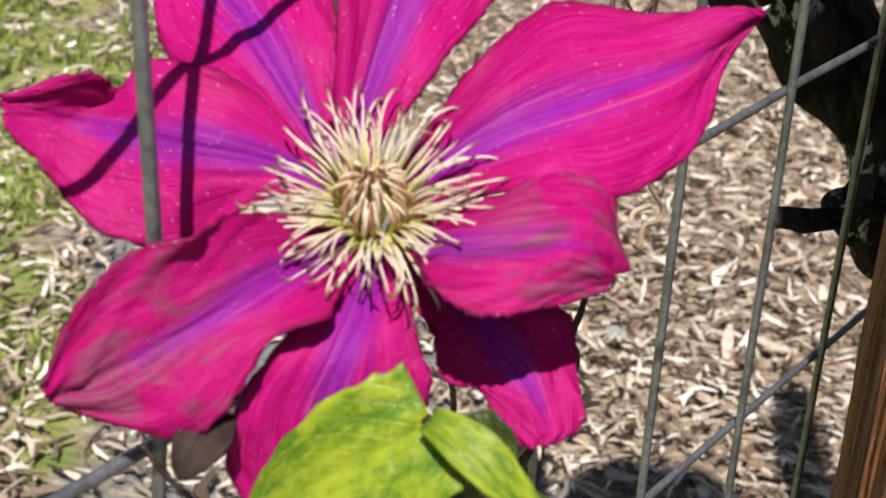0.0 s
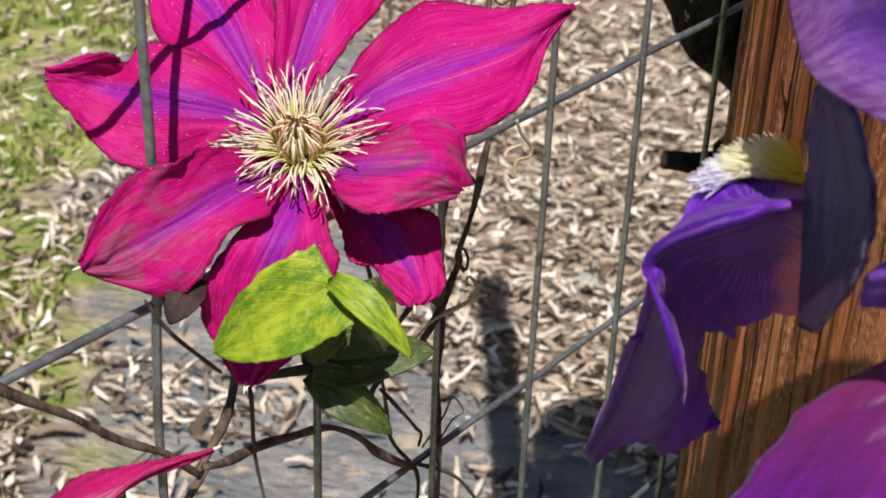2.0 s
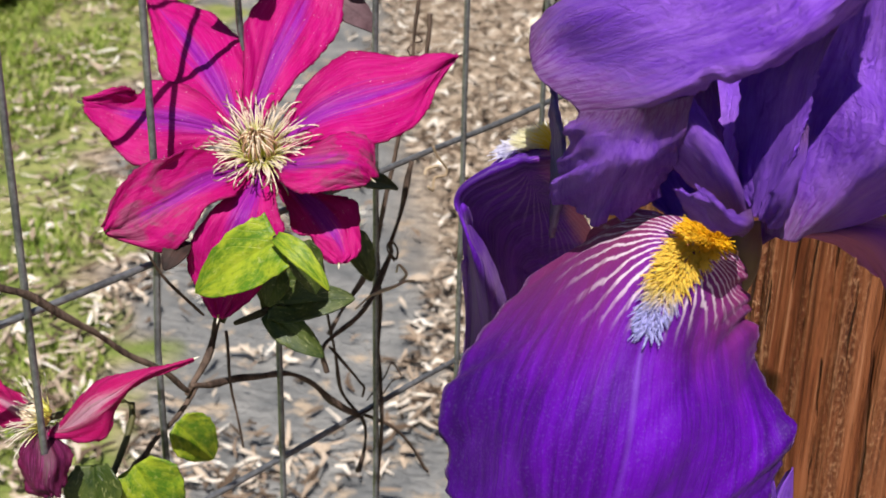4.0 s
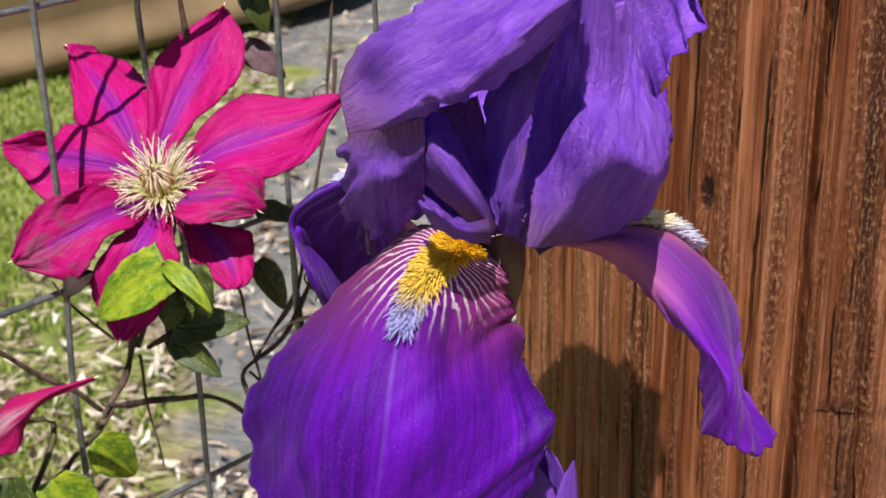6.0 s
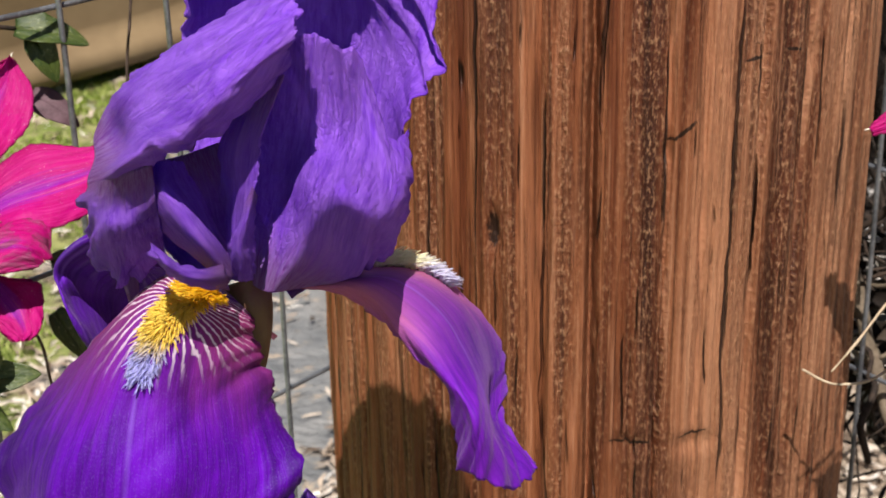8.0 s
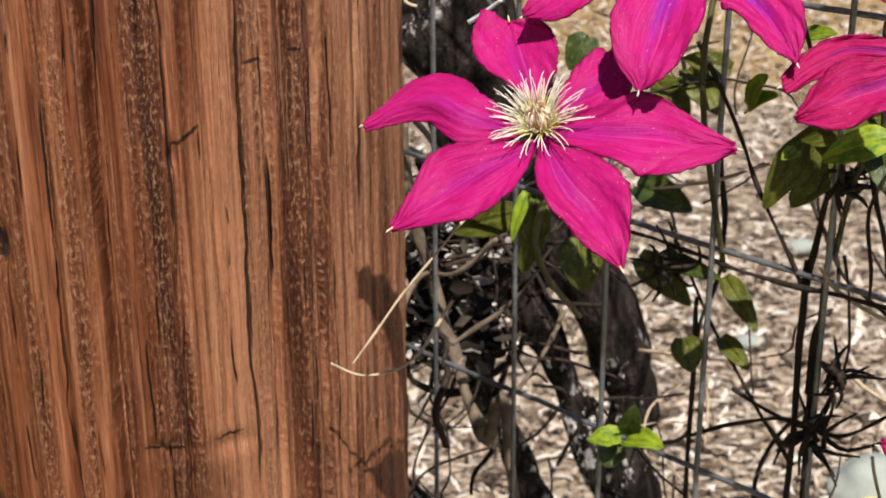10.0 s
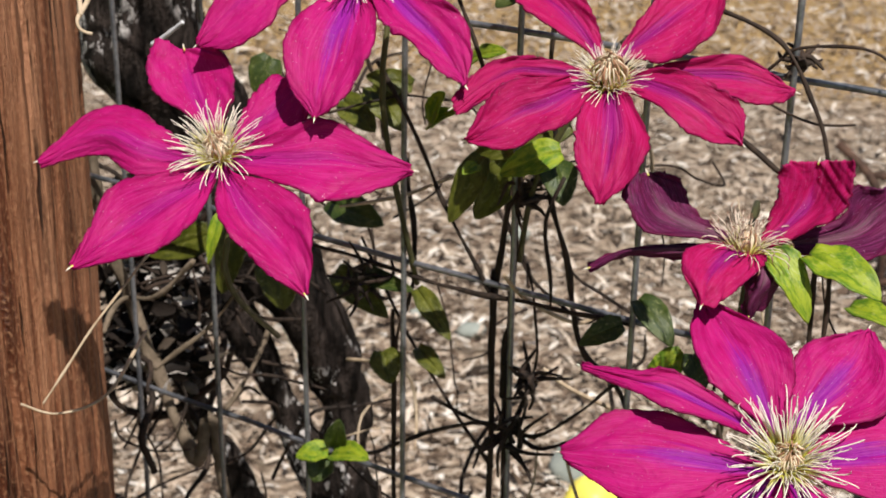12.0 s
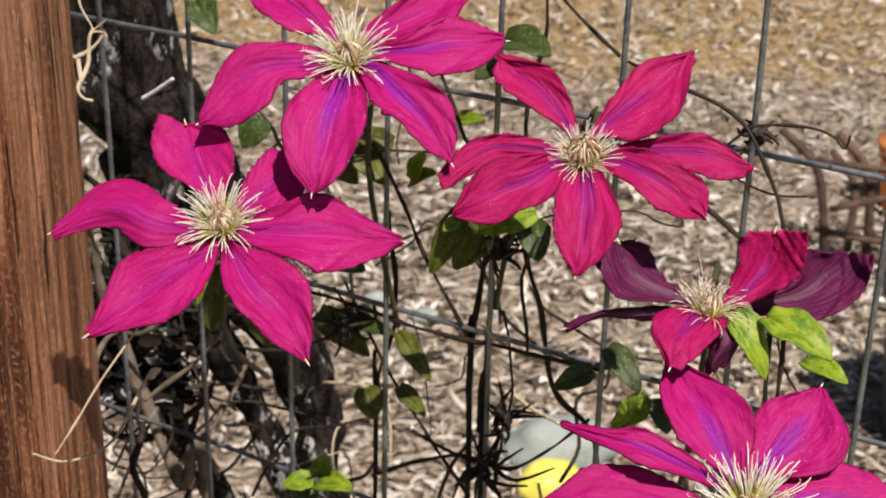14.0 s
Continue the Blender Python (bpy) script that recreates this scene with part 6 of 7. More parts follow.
def build_far_right():
    rust = plain_mat("rusty_iron", (0.035, 0.02, 0.014), (0.13, 0.07, 0.045), 0.8, 60)
    rack = thing("rusty_rack", (1.50, 1.80, 0.0), "rusty iron garden rack of bent bars on mulch", "rack")
    rng = random.Random(33)
    for q in range(6):
        x, y, h = 1.42 + 0.055 * q + rng.uniform(-0.01, 0.01), 1.90 + rng.uniform(-0.05, 0.05), rng.uniform(0.20, 0.30)
        lean = rng.uniform(-0.05, 0.05)
        tube("bar", [(x, y, 0.0), (x + 0.3 * lean, y, 0.4 * h), (x + lean, y + 0.03, 0.8 * h), (x + 1.8 * lean - 0.03, y + 0.10, h)], rng.uniform(0.006, 0.010), rust, rack, sides=8)
    for z, y, tip in ((0.05, 1.88, 0.02), (0.11, 1.92, -0.03), (0.17, 1.87, 0.03), (0.24, 1.95, -0.02)):
        tube("rail", [(1.40, y, z), (1.58, y - 0.03, z + tip), (1.90, y - 0.06, z)], 0.007, rust, rack, sides=8)
    orange = plain_mat("orange_plastic", (0.75, 0.22, 0.05), (0.85, 0.30, 0.08), 0.5, 20)
    bucket = thing("orange_pot", (1.79, 2.22, 0.0), "orange plastic pot beside the rusty rack", "pot")
    tube("body", [(1.79, 2.22, 0.0), (1.79, 2.22, 0.08), (1.79, 2.22, 0.16)], [0.07, 0.085, 0.10], orange, bucket, sides=24)
    black = plain_mat("black_pot", (0.012, 0.014, 0.018), (0.03, 0.034, 0.045), 0.5, 30)
    pot = thing("black_pot", (1.36, 1.30, 0.0), "large black plastic nursery pot on mulch", "pot")
    tube("body", [(1.36, 1.30, 0.0), (1.36, 1.30, 0.14), (1.36, 1.30, 0.26)], [0.11, 0.125, 0.135], black, pot, sides=32)
    tube("rim", [(1.36, 1.30, 0.25), (1.36, 1.30, 0.275)], [0.142, 0.142], black, pot, sides=32)
    stone = plain_mat("pale_stone", (0.22, 0.24, 0.21), (0.32, 0.34, 0.30), 0.8, 30)
    def pebble(name, place, size, mat, parent, seed, label=""):
        bm = bmesh.new()
        bmesh.ops.create_icosphere(bm, subdivisions=4, radius=1.0)
        for v in bm.verts:
            k = 1 + 0.14 * noise.noise(v.co * 1.6 + Vector((seed, 0, 0)))
            v.co = Vector((v.co.x * size[0] * k, v.co.y * size[1] * k, v.co.z * size[2] * k)) + Vector(place)
        me = bpy.data.meshes.new(name)
        bm.to_mesh(me)
        bm.free()
        me.materials.append(mat)
        me.polygons.foreach_set("use_smooth", [True] * len(me.polygons))
        ob = new(name, me)
        if parent is not None:
            ob.parent = parent
            ob.matrix_parent_inverse = INVERSE[parent.name]
        if label:
            tagged(ob, label)
        return ob
    tagged(pebble("garden_stone", (0.735, 1.36, 0.026), (0.085, 0.06, 0.045), stone, None, 2), "pale grey-green rounded stone lying on mulch", "stone")
    ball = thing("painted_pebble", (0.695, 1.27, 0.0), "yellow painted garden pebble with a blue patch", "ornament")
    pebble("body", (0.695, 1.27, 0.022), (0.05, 0.04, 0.035), plain_mat("yellow_paint", (0.70, 0.58, 0.07), (0.80, 0.68, 0.15), 0.4, 20), ball, 5)
    pebble("patch", (0.707, 1.235, 0.022), (0.026, 0.012, 0.018), plain_mat("blue_paint", (0.06, 0.22, 0.42), (0.10, 0.30, 0.50), 0.4, 20), ball, 8, "blue painted patch")
    rng = random.Random(21)
    for q, (x, y, s) in enumerate(((0.62, 1.86, 0.028), (0.55, 1.95, 0.024), (-0.26, 1.50, 0.02), (0.80, 2.3, 0.03), (-0.36, 1.75, 0.018))):
        tagged(pebble("pebble", (x, y, s * 0.4), (s, s * 0.7, s * 0.55), stone, None, 30 + q), "small whitish pebble lying in the mulch", "stone", "white pebbles")


# ---------------------------------------------------------------- the place
build_ground()
build_chips()
build_grass()
build_fence("wire_fence", "galvanised welded wire fence panel overgrown with clematis", L_ORIGIN, L_WAY, -14, 4, 1, pushed=-3)
build_fence("wire_fence", "galvanised welded wire fence panel meeting the other at a corner", R_ORIGIN, R_WAY, -9, 14, 1)
build_pole()
build_trunks()
build_iris()

N1 = Vector((0.127, -0.594, 0.793)).normalized()
C1 = Vector((-0.2080, -0.0419, 0.9544)) - N1 * 0.006
clematis("large magenta clematis with violet bars and spent stamens", C1, N1,
         [], sheets=BIG_PETALS, mats={4: M_PETAL_B, 6: M_PETAL_B},
         fresh=False, stamen_len=0.0152, open_=0.32, count=150, seed=2, cone=1.42, ruffle=0.10, stalk=[C1 - N1 * 0.002, C1 - N1 * 0.02, (-0.2166, -0.0273, 0.9146), (-0.2241, -0.0406, 0.8855)])
ND = Vector((-0.184, -0.552, 0.812))
CD = Vector((0.1607, -0.0069, 0.9999)) - ND.normalized() * 0.006
clematis("magenta clematis with six slender petals beside the pole", CD, ND, [],
         sheets=[POLE_SIDE_A, POLE_SIDE_B, POLE_SIDE_C, POLE_SIDE_D, POLE_SIDE_E, POLE_SIDE_F],
         petal_mat=M_PETAL_P, stamen_len=0.0130, open_=0.66, cone=1.15, count=165, seed=3, ruffle=0.05, stalk=[CD, CD + Vector((0.0195, 0.0451, 0.0000)), (0.1623, 0.0220, 0.9449), (0.1837, 0.0823, 0.8869)])
CE = Vector((0.2097, 0.0199, 1.0499)) - ND.normalized() * 0.006
clematis("magenta clematis high on the fence with six petals", CE, ND, [],
         sheets=[HIGH_A, HIGH_B, HIGH_C, HIGH_D, HIGH_E, HIGH_F],
         petal_mat=M_PETAL_P, mats={1: M_PETAL_H, 2: M_PETAL_H, 3: M_PETAL_H}, stamen_len=0.0140, open_=0.62, cone=1.15, count=165, seed=4, ruffle=0.06, stalk=[CE, CE + Vector((0.0195, 0.0451, 0.0000)), (0.2239, 0.0617, 0.9911), (0.2406, 0.0803, 0.9079)])
NF = Vector((-0.184, -0.552, 0.812))
CF = Vector((0.2836, -0.0298, 1.0270)) - NF.normalized() * 0.006
clematis("crimson-pink clematis with seven petals against the mulch", CF, NF, [],
         sheets=[CRIMSON_A, CRIMSON_B, CRIMSON_C, CRIMSON_D, CRIMSON_E, CRIMSON_F, CRIMSON_G],
         petal_mat=M_PETAL_R, stamen_len=0.0088, open_=0.55, cone=1.35, count=175, seed=5, ruffle=0.05, stalk=[CF, CF + Vector((0.0174, 0.0452, 0.0000)), (0.2800, 0.0382, 0.9709), (0.2754, 0.0481, 0.9293)])
NM = Vector((-0.184, -0.552, 0.812))
CM = Vector((0.3176, -0.1177, 0.9365)) - NM.normalized() * 0.006
clematis("magenta clematis low on the fence with long pale stamens", CM, NM, [(10, 50, 15, 15, 0, 3), (235, 56, 15, 15, -3, 3), (300, 56, 15, 15, -3, 3)],
         sheets=[LOW_A, LOW_B, LOW_C, LOW_D],
         petal_mat=M_PETAL_H, stamen_len=0.0172, open_=0.55, cone=1.1, count=165, seed=6, ruffle=0.06, stalk=[CM, CM + Vector((0.0176, 0.0493, 0.0000)), (0.3276, -0.0689, 0.8901), (0.3451, -0.0293, 0.8273)])
NG = Vector((0.05, -0.12, 1.0))
CG = Vector((0.3240, -0.0550, 0.9730))
clematis("side view of a dark fading clematis with upturned petals", CG, NG, [],
         sheets=[FADING_A, FADING_B, FADING_C, FADING_D, FADING_E, FADING_F],
         petal_mat=M_PETAL_R, fresh=False, stamen_len=0.0125, open_=1.0, count=110, seed=7, ruffle=0.06, mats={0: M_PETAL_OLD, 3: M_PETAL_OLD, 4: M_PETAL_OLD, 5: M_PETAL_OLD}, stalk=[CG, CG + Vector((0.0181, 0.0368, 0.0000)), (0.3345, -0.0274, 0.9101), (0.3351, -0.0178, 0.8685)])
TWISTED = [
    [(1.8, 0.2, -3.6), (5.1, 14.8, -4.6), (8.4, 25.7, -8.0), (13.3, 35.2, -18.4), (17.4, 44.7, -27.3)],
    [(6.5, 0.8, -4.2), (14.9, 16.0, -6.3), (16.8, 24.0, -10.1), (17.3, 34.3, -16.6), (17.6, 44.4, -27.4)],
    [(6.3, -2.6, -1.9), (16.5, 7.4, -13.9), (13.8, 17.7, -14.3), (13.9, 28.4, -15.8), (17.8, 44.0, -27.6)],
]
DROOPING = [
    [(3.0, -3.2, -4.2), (12.1, -3.7, -8.2), (16.7, -8.9, -9.9), (18.0, -14.4, -9.4)],
    [(5.7, -4.2, 0.2), (18.0, -4.4, -1.3), (20.7, -10.7, -3.1), (19.3, -15.2, -6.9)],
    [(0.8, -8.4, 3.0), (8.5, -12.7, 3.9), (14.4, -18.4, -0.1), (16.6, -18.3, -4.6)],
]
SPREAD = [
    [(-6.6, -3.4, 1.2), (-11.6, -0.8, 9.8), (-16.0, 0.2, 17.9), (-18.3, -0.9, 23.1)],
    [(-2.7, -3.9, 3.0), (-1.8, -0.4, 12.9), (-5.3, -0.9, 20.2), (-11.5, -4.4, 25.3)],
    [(-0.7, -5.4, 4.3), (0.9, -6.9, 11.1), (-2.6, -7.4, 18.4), (-10.2, -7.9, 24.7)],
]
CC = Vector((-0.2630, -0.0960, 0.8735))
clematis("faded small clematis low on the fence with twisted petals", CC, Vector((-0.75, -0.45, 0.5)), [], sheets=[TWISTED, DROOPING, SPREAD], mats={1: M_PETAL_OLD},
         petal_mat=M_PETAL_F, stamen_len=0.013, open_=0.8, count=60, seed=8, stalk=[CC, CC + Vector((0.015, 0.03, -0.01)), (-0.2510, -0.0878, 0.8374)])

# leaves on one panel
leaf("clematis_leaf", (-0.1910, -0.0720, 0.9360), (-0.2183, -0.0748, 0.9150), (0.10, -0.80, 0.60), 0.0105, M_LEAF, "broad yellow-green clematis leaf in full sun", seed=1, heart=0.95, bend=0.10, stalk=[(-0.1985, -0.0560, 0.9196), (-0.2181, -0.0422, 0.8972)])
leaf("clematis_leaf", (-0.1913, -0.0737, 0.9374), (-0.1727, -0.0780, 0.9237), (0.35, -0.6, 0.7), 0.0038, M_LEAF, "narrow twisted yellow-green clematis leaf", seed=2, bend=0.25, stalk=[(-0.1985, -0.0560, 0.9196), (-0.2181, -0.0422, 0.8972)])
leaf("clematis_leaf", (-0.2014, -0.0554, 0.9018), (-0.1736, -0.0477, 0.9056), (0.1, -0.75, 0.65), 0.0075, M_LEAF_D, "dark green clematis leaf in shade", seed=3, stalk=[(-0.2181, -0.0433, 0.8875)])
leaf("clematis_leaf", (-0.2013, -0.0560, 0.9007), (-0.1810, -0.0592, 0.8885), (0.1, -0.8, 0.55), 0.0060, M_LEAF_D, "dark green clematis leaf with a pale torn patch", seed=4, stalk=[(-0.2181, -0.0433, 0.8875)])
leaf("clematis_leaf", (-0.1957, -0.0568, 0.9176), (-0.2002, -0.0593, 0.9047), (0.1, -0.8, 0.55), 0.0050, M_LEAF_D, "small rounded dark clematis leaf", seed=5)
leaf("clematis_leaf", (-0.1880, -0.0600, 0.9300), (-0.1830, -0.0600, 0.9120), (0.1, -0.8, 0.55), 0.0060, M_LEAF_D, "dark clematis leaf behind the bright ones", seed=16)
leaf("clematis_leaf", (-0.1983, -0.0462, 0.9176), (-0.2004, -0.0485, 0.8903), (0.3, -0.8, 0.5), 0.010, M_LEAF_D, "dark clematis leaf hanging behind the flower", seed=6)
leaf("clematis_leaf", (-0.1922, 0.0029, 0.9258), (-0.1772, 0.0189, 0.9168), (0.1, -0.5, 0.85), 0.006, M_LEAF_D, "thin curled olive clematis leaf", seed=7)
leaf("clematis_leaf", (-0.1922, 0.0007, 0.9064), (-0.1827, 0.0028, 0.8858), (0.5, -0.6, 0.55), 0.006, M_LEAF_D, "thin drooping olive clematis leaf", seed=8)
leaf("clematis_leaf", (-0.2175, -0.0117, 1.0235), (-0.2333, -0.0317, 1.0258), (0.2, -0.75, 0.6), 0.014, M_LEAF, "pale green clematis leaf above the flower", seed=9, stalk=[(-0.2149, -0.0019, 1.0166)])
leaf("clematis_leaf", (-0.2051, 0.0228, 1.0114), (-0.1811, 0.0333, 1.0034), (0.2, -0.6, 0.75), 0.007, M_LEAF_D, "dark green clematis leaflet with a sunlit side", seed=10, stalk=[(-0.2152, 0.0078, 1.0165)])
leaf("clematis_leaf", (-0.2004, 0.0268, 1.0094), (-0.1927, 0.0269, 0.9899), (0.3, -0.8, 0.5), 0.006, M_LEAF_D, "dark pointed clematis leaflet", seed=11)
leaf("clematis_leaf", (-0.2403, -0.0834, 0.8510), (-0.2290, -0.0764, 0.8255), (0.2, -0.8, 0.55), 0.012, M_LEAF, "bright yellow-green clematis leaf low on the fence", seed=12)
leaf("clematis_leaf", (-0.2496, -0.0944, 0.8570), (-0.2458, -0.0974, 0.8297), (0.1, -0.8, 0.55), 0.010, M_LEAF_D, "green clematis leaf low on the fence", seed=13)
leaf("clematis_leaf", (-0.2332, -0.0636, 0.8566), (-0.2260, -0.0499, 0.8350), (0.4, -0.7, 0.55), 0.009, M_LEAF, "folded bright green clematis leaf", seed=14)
leaf("withered_leaf", (-0.2241, -0.0682, 0.9296), (-0.2270, -0.0781, 0.9233), (0.1, -0.8, 0.5), 0.0045, M_DEAD, "curled dark brown dead leaf under the bloom", seed=19, group="")
leaf("withered_petal", (-0.2062, 0.0300, 0.9835), (-0.1885, 0.0320, 0.9712), (0.2, -0.7, 0.65), 0.0062, M_WITHER, "withered purple-brown petal behind the flower", seed=15, group="")

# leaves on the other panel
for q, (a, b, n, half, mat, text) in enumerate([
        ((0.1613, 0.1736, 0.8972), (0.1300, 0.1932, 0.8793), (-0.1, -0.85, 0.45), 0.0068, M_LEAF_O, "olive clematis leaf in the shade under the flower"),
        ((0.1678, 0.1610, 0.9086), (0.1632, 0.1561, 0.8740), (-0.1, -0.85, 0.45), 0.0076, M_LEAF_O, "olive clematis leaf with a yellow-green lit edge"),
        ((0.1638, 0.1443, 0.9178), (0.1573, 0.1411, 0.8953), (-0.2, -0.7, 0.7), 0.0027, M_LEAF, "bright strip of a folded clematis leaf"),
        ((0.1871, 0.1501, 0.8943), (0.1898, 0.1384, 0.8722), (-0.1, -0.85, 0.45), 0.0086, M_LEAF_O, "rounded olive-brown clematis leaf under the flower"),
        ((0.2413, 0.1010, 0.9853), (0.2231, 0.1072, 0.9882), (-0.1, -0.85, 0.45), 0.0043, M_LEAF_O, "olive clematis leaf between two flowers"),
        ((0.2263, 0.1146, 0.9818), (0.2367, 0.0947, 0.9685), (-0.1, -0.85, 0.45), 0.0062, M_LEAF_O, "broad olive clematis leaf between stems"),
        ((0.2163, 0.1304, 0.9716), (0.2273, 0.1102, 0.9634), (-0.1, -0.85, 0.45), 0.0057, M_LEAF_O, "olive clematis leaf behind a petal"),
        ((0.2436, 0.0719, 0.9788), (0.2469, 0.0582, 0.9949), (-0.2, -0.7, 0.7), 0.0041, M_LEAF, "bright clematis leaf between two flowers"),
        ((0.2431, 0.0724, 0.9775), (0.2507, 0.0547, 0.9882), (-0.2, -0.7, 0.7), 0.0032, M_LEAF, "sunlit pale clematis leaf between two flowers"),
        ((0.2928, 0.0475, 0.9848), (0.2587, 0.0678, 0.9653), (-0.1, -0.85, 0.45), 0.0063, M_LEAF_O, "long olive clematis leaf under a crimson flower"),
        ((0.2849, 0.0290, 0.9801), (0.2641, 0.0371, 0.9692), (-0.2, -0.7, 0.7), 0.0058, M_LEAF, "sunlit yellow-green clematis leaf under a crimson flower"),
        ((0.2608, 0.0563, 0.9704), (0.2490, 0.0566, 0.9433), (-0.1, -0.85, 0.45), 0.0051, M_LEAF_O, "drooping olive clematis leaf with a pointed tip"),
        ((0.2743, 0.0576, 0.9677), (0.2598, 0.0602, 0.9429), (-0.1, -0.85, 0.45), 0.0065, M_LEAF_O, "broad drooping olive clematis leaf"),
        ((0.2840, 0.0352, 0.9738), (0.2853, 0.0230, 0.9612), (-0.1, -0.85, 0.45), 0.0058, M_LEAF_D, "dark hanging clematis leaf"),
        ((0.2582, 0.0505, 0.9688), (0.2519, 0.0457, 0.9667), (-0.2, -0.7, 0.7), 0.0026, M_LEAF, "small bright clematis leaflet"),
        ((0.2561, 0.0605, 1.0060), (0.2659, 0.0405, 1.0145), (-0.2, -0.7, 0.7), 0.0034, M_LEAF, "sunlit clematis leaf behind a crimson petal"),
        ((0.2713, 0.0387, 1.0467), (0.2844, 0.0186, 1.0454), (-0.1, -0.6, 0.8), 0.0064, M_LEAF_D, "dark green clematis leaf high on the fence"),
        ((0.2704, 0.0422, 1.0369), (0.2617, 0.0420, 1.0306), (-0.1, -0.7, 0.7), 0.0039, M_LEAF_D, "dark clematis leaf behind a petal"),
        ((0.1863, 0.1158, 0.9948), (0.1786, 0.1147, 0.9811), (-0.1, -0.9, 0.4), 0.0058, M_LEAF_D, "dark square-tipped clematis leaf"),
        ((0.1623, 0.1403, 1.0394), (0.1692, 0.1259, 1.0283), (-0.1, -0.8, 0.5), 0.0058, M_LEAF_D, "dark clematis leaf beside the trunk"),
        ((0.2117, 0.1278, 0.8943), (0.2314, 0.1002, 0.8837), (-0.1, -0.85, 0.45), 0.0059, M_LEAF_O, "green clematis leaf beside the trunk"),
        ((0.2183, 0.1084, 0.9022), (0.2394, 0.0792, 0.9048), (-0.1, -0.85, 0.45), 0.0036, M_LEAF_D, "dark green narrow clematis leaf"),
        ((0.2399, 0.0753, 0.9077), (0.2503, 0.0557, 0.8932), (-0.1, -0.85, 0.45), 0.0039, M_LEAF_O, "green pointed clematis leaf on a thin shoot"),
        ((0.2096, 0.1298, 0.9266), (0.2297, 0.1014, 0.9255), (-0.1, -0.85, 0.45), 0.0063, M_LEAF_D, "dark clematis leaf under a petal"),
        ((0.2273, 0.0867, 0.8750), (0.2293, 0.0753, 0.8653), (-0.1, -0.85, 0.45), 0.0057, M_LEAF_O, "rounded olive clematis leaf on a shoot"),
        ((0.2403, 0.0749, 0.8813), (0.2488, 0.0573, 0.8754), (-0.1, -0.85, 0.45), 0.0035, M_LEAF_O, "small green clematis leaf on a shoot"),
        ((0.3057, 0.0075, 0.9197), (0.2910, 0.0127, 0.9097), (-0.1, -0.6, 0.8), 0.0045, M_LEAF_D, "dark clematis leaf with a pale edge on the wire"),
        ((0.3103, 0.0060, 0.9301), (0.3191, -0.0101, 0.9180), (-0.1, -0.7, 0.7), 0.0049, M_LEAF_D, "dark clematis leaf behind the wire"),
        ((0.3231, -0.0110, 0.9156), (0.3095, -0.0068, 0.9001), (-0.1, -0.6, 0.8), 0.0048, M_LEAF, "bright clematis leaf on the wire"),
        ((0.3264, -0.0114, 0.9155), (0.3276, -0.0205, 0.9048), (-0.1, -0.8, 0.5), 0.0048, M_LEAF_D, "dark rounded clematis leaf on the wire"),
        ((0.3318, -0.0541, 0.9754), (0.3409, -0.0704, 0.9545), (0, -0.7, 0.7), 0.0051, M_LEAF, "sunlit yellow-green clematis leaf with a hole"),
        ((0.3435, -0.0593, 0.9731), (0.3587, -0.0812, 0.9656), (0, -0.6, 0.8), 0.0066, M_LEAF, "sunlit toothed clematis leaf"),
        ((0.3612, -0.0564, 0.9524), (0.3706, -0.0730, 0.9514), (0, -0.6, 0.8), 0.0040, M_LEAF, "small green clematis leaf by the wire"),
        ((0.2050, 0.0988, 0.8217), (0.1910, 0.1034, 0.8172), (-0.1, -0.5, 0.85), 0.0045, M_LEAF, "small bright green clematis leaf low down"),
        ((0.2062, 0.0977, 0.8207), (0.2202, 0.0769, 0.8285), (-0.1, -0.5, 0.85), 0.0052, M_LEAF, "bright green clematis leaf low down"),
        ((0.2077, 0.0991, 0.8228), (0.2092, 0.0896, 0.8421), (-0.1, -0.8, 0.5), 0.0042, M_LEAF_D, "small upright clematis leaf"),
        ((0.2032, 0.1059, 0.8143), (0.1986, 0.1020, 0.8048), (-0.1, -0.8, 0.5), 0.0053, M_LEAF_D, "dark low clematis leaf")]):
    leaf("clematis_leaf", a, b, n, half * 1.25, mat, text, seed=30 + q)

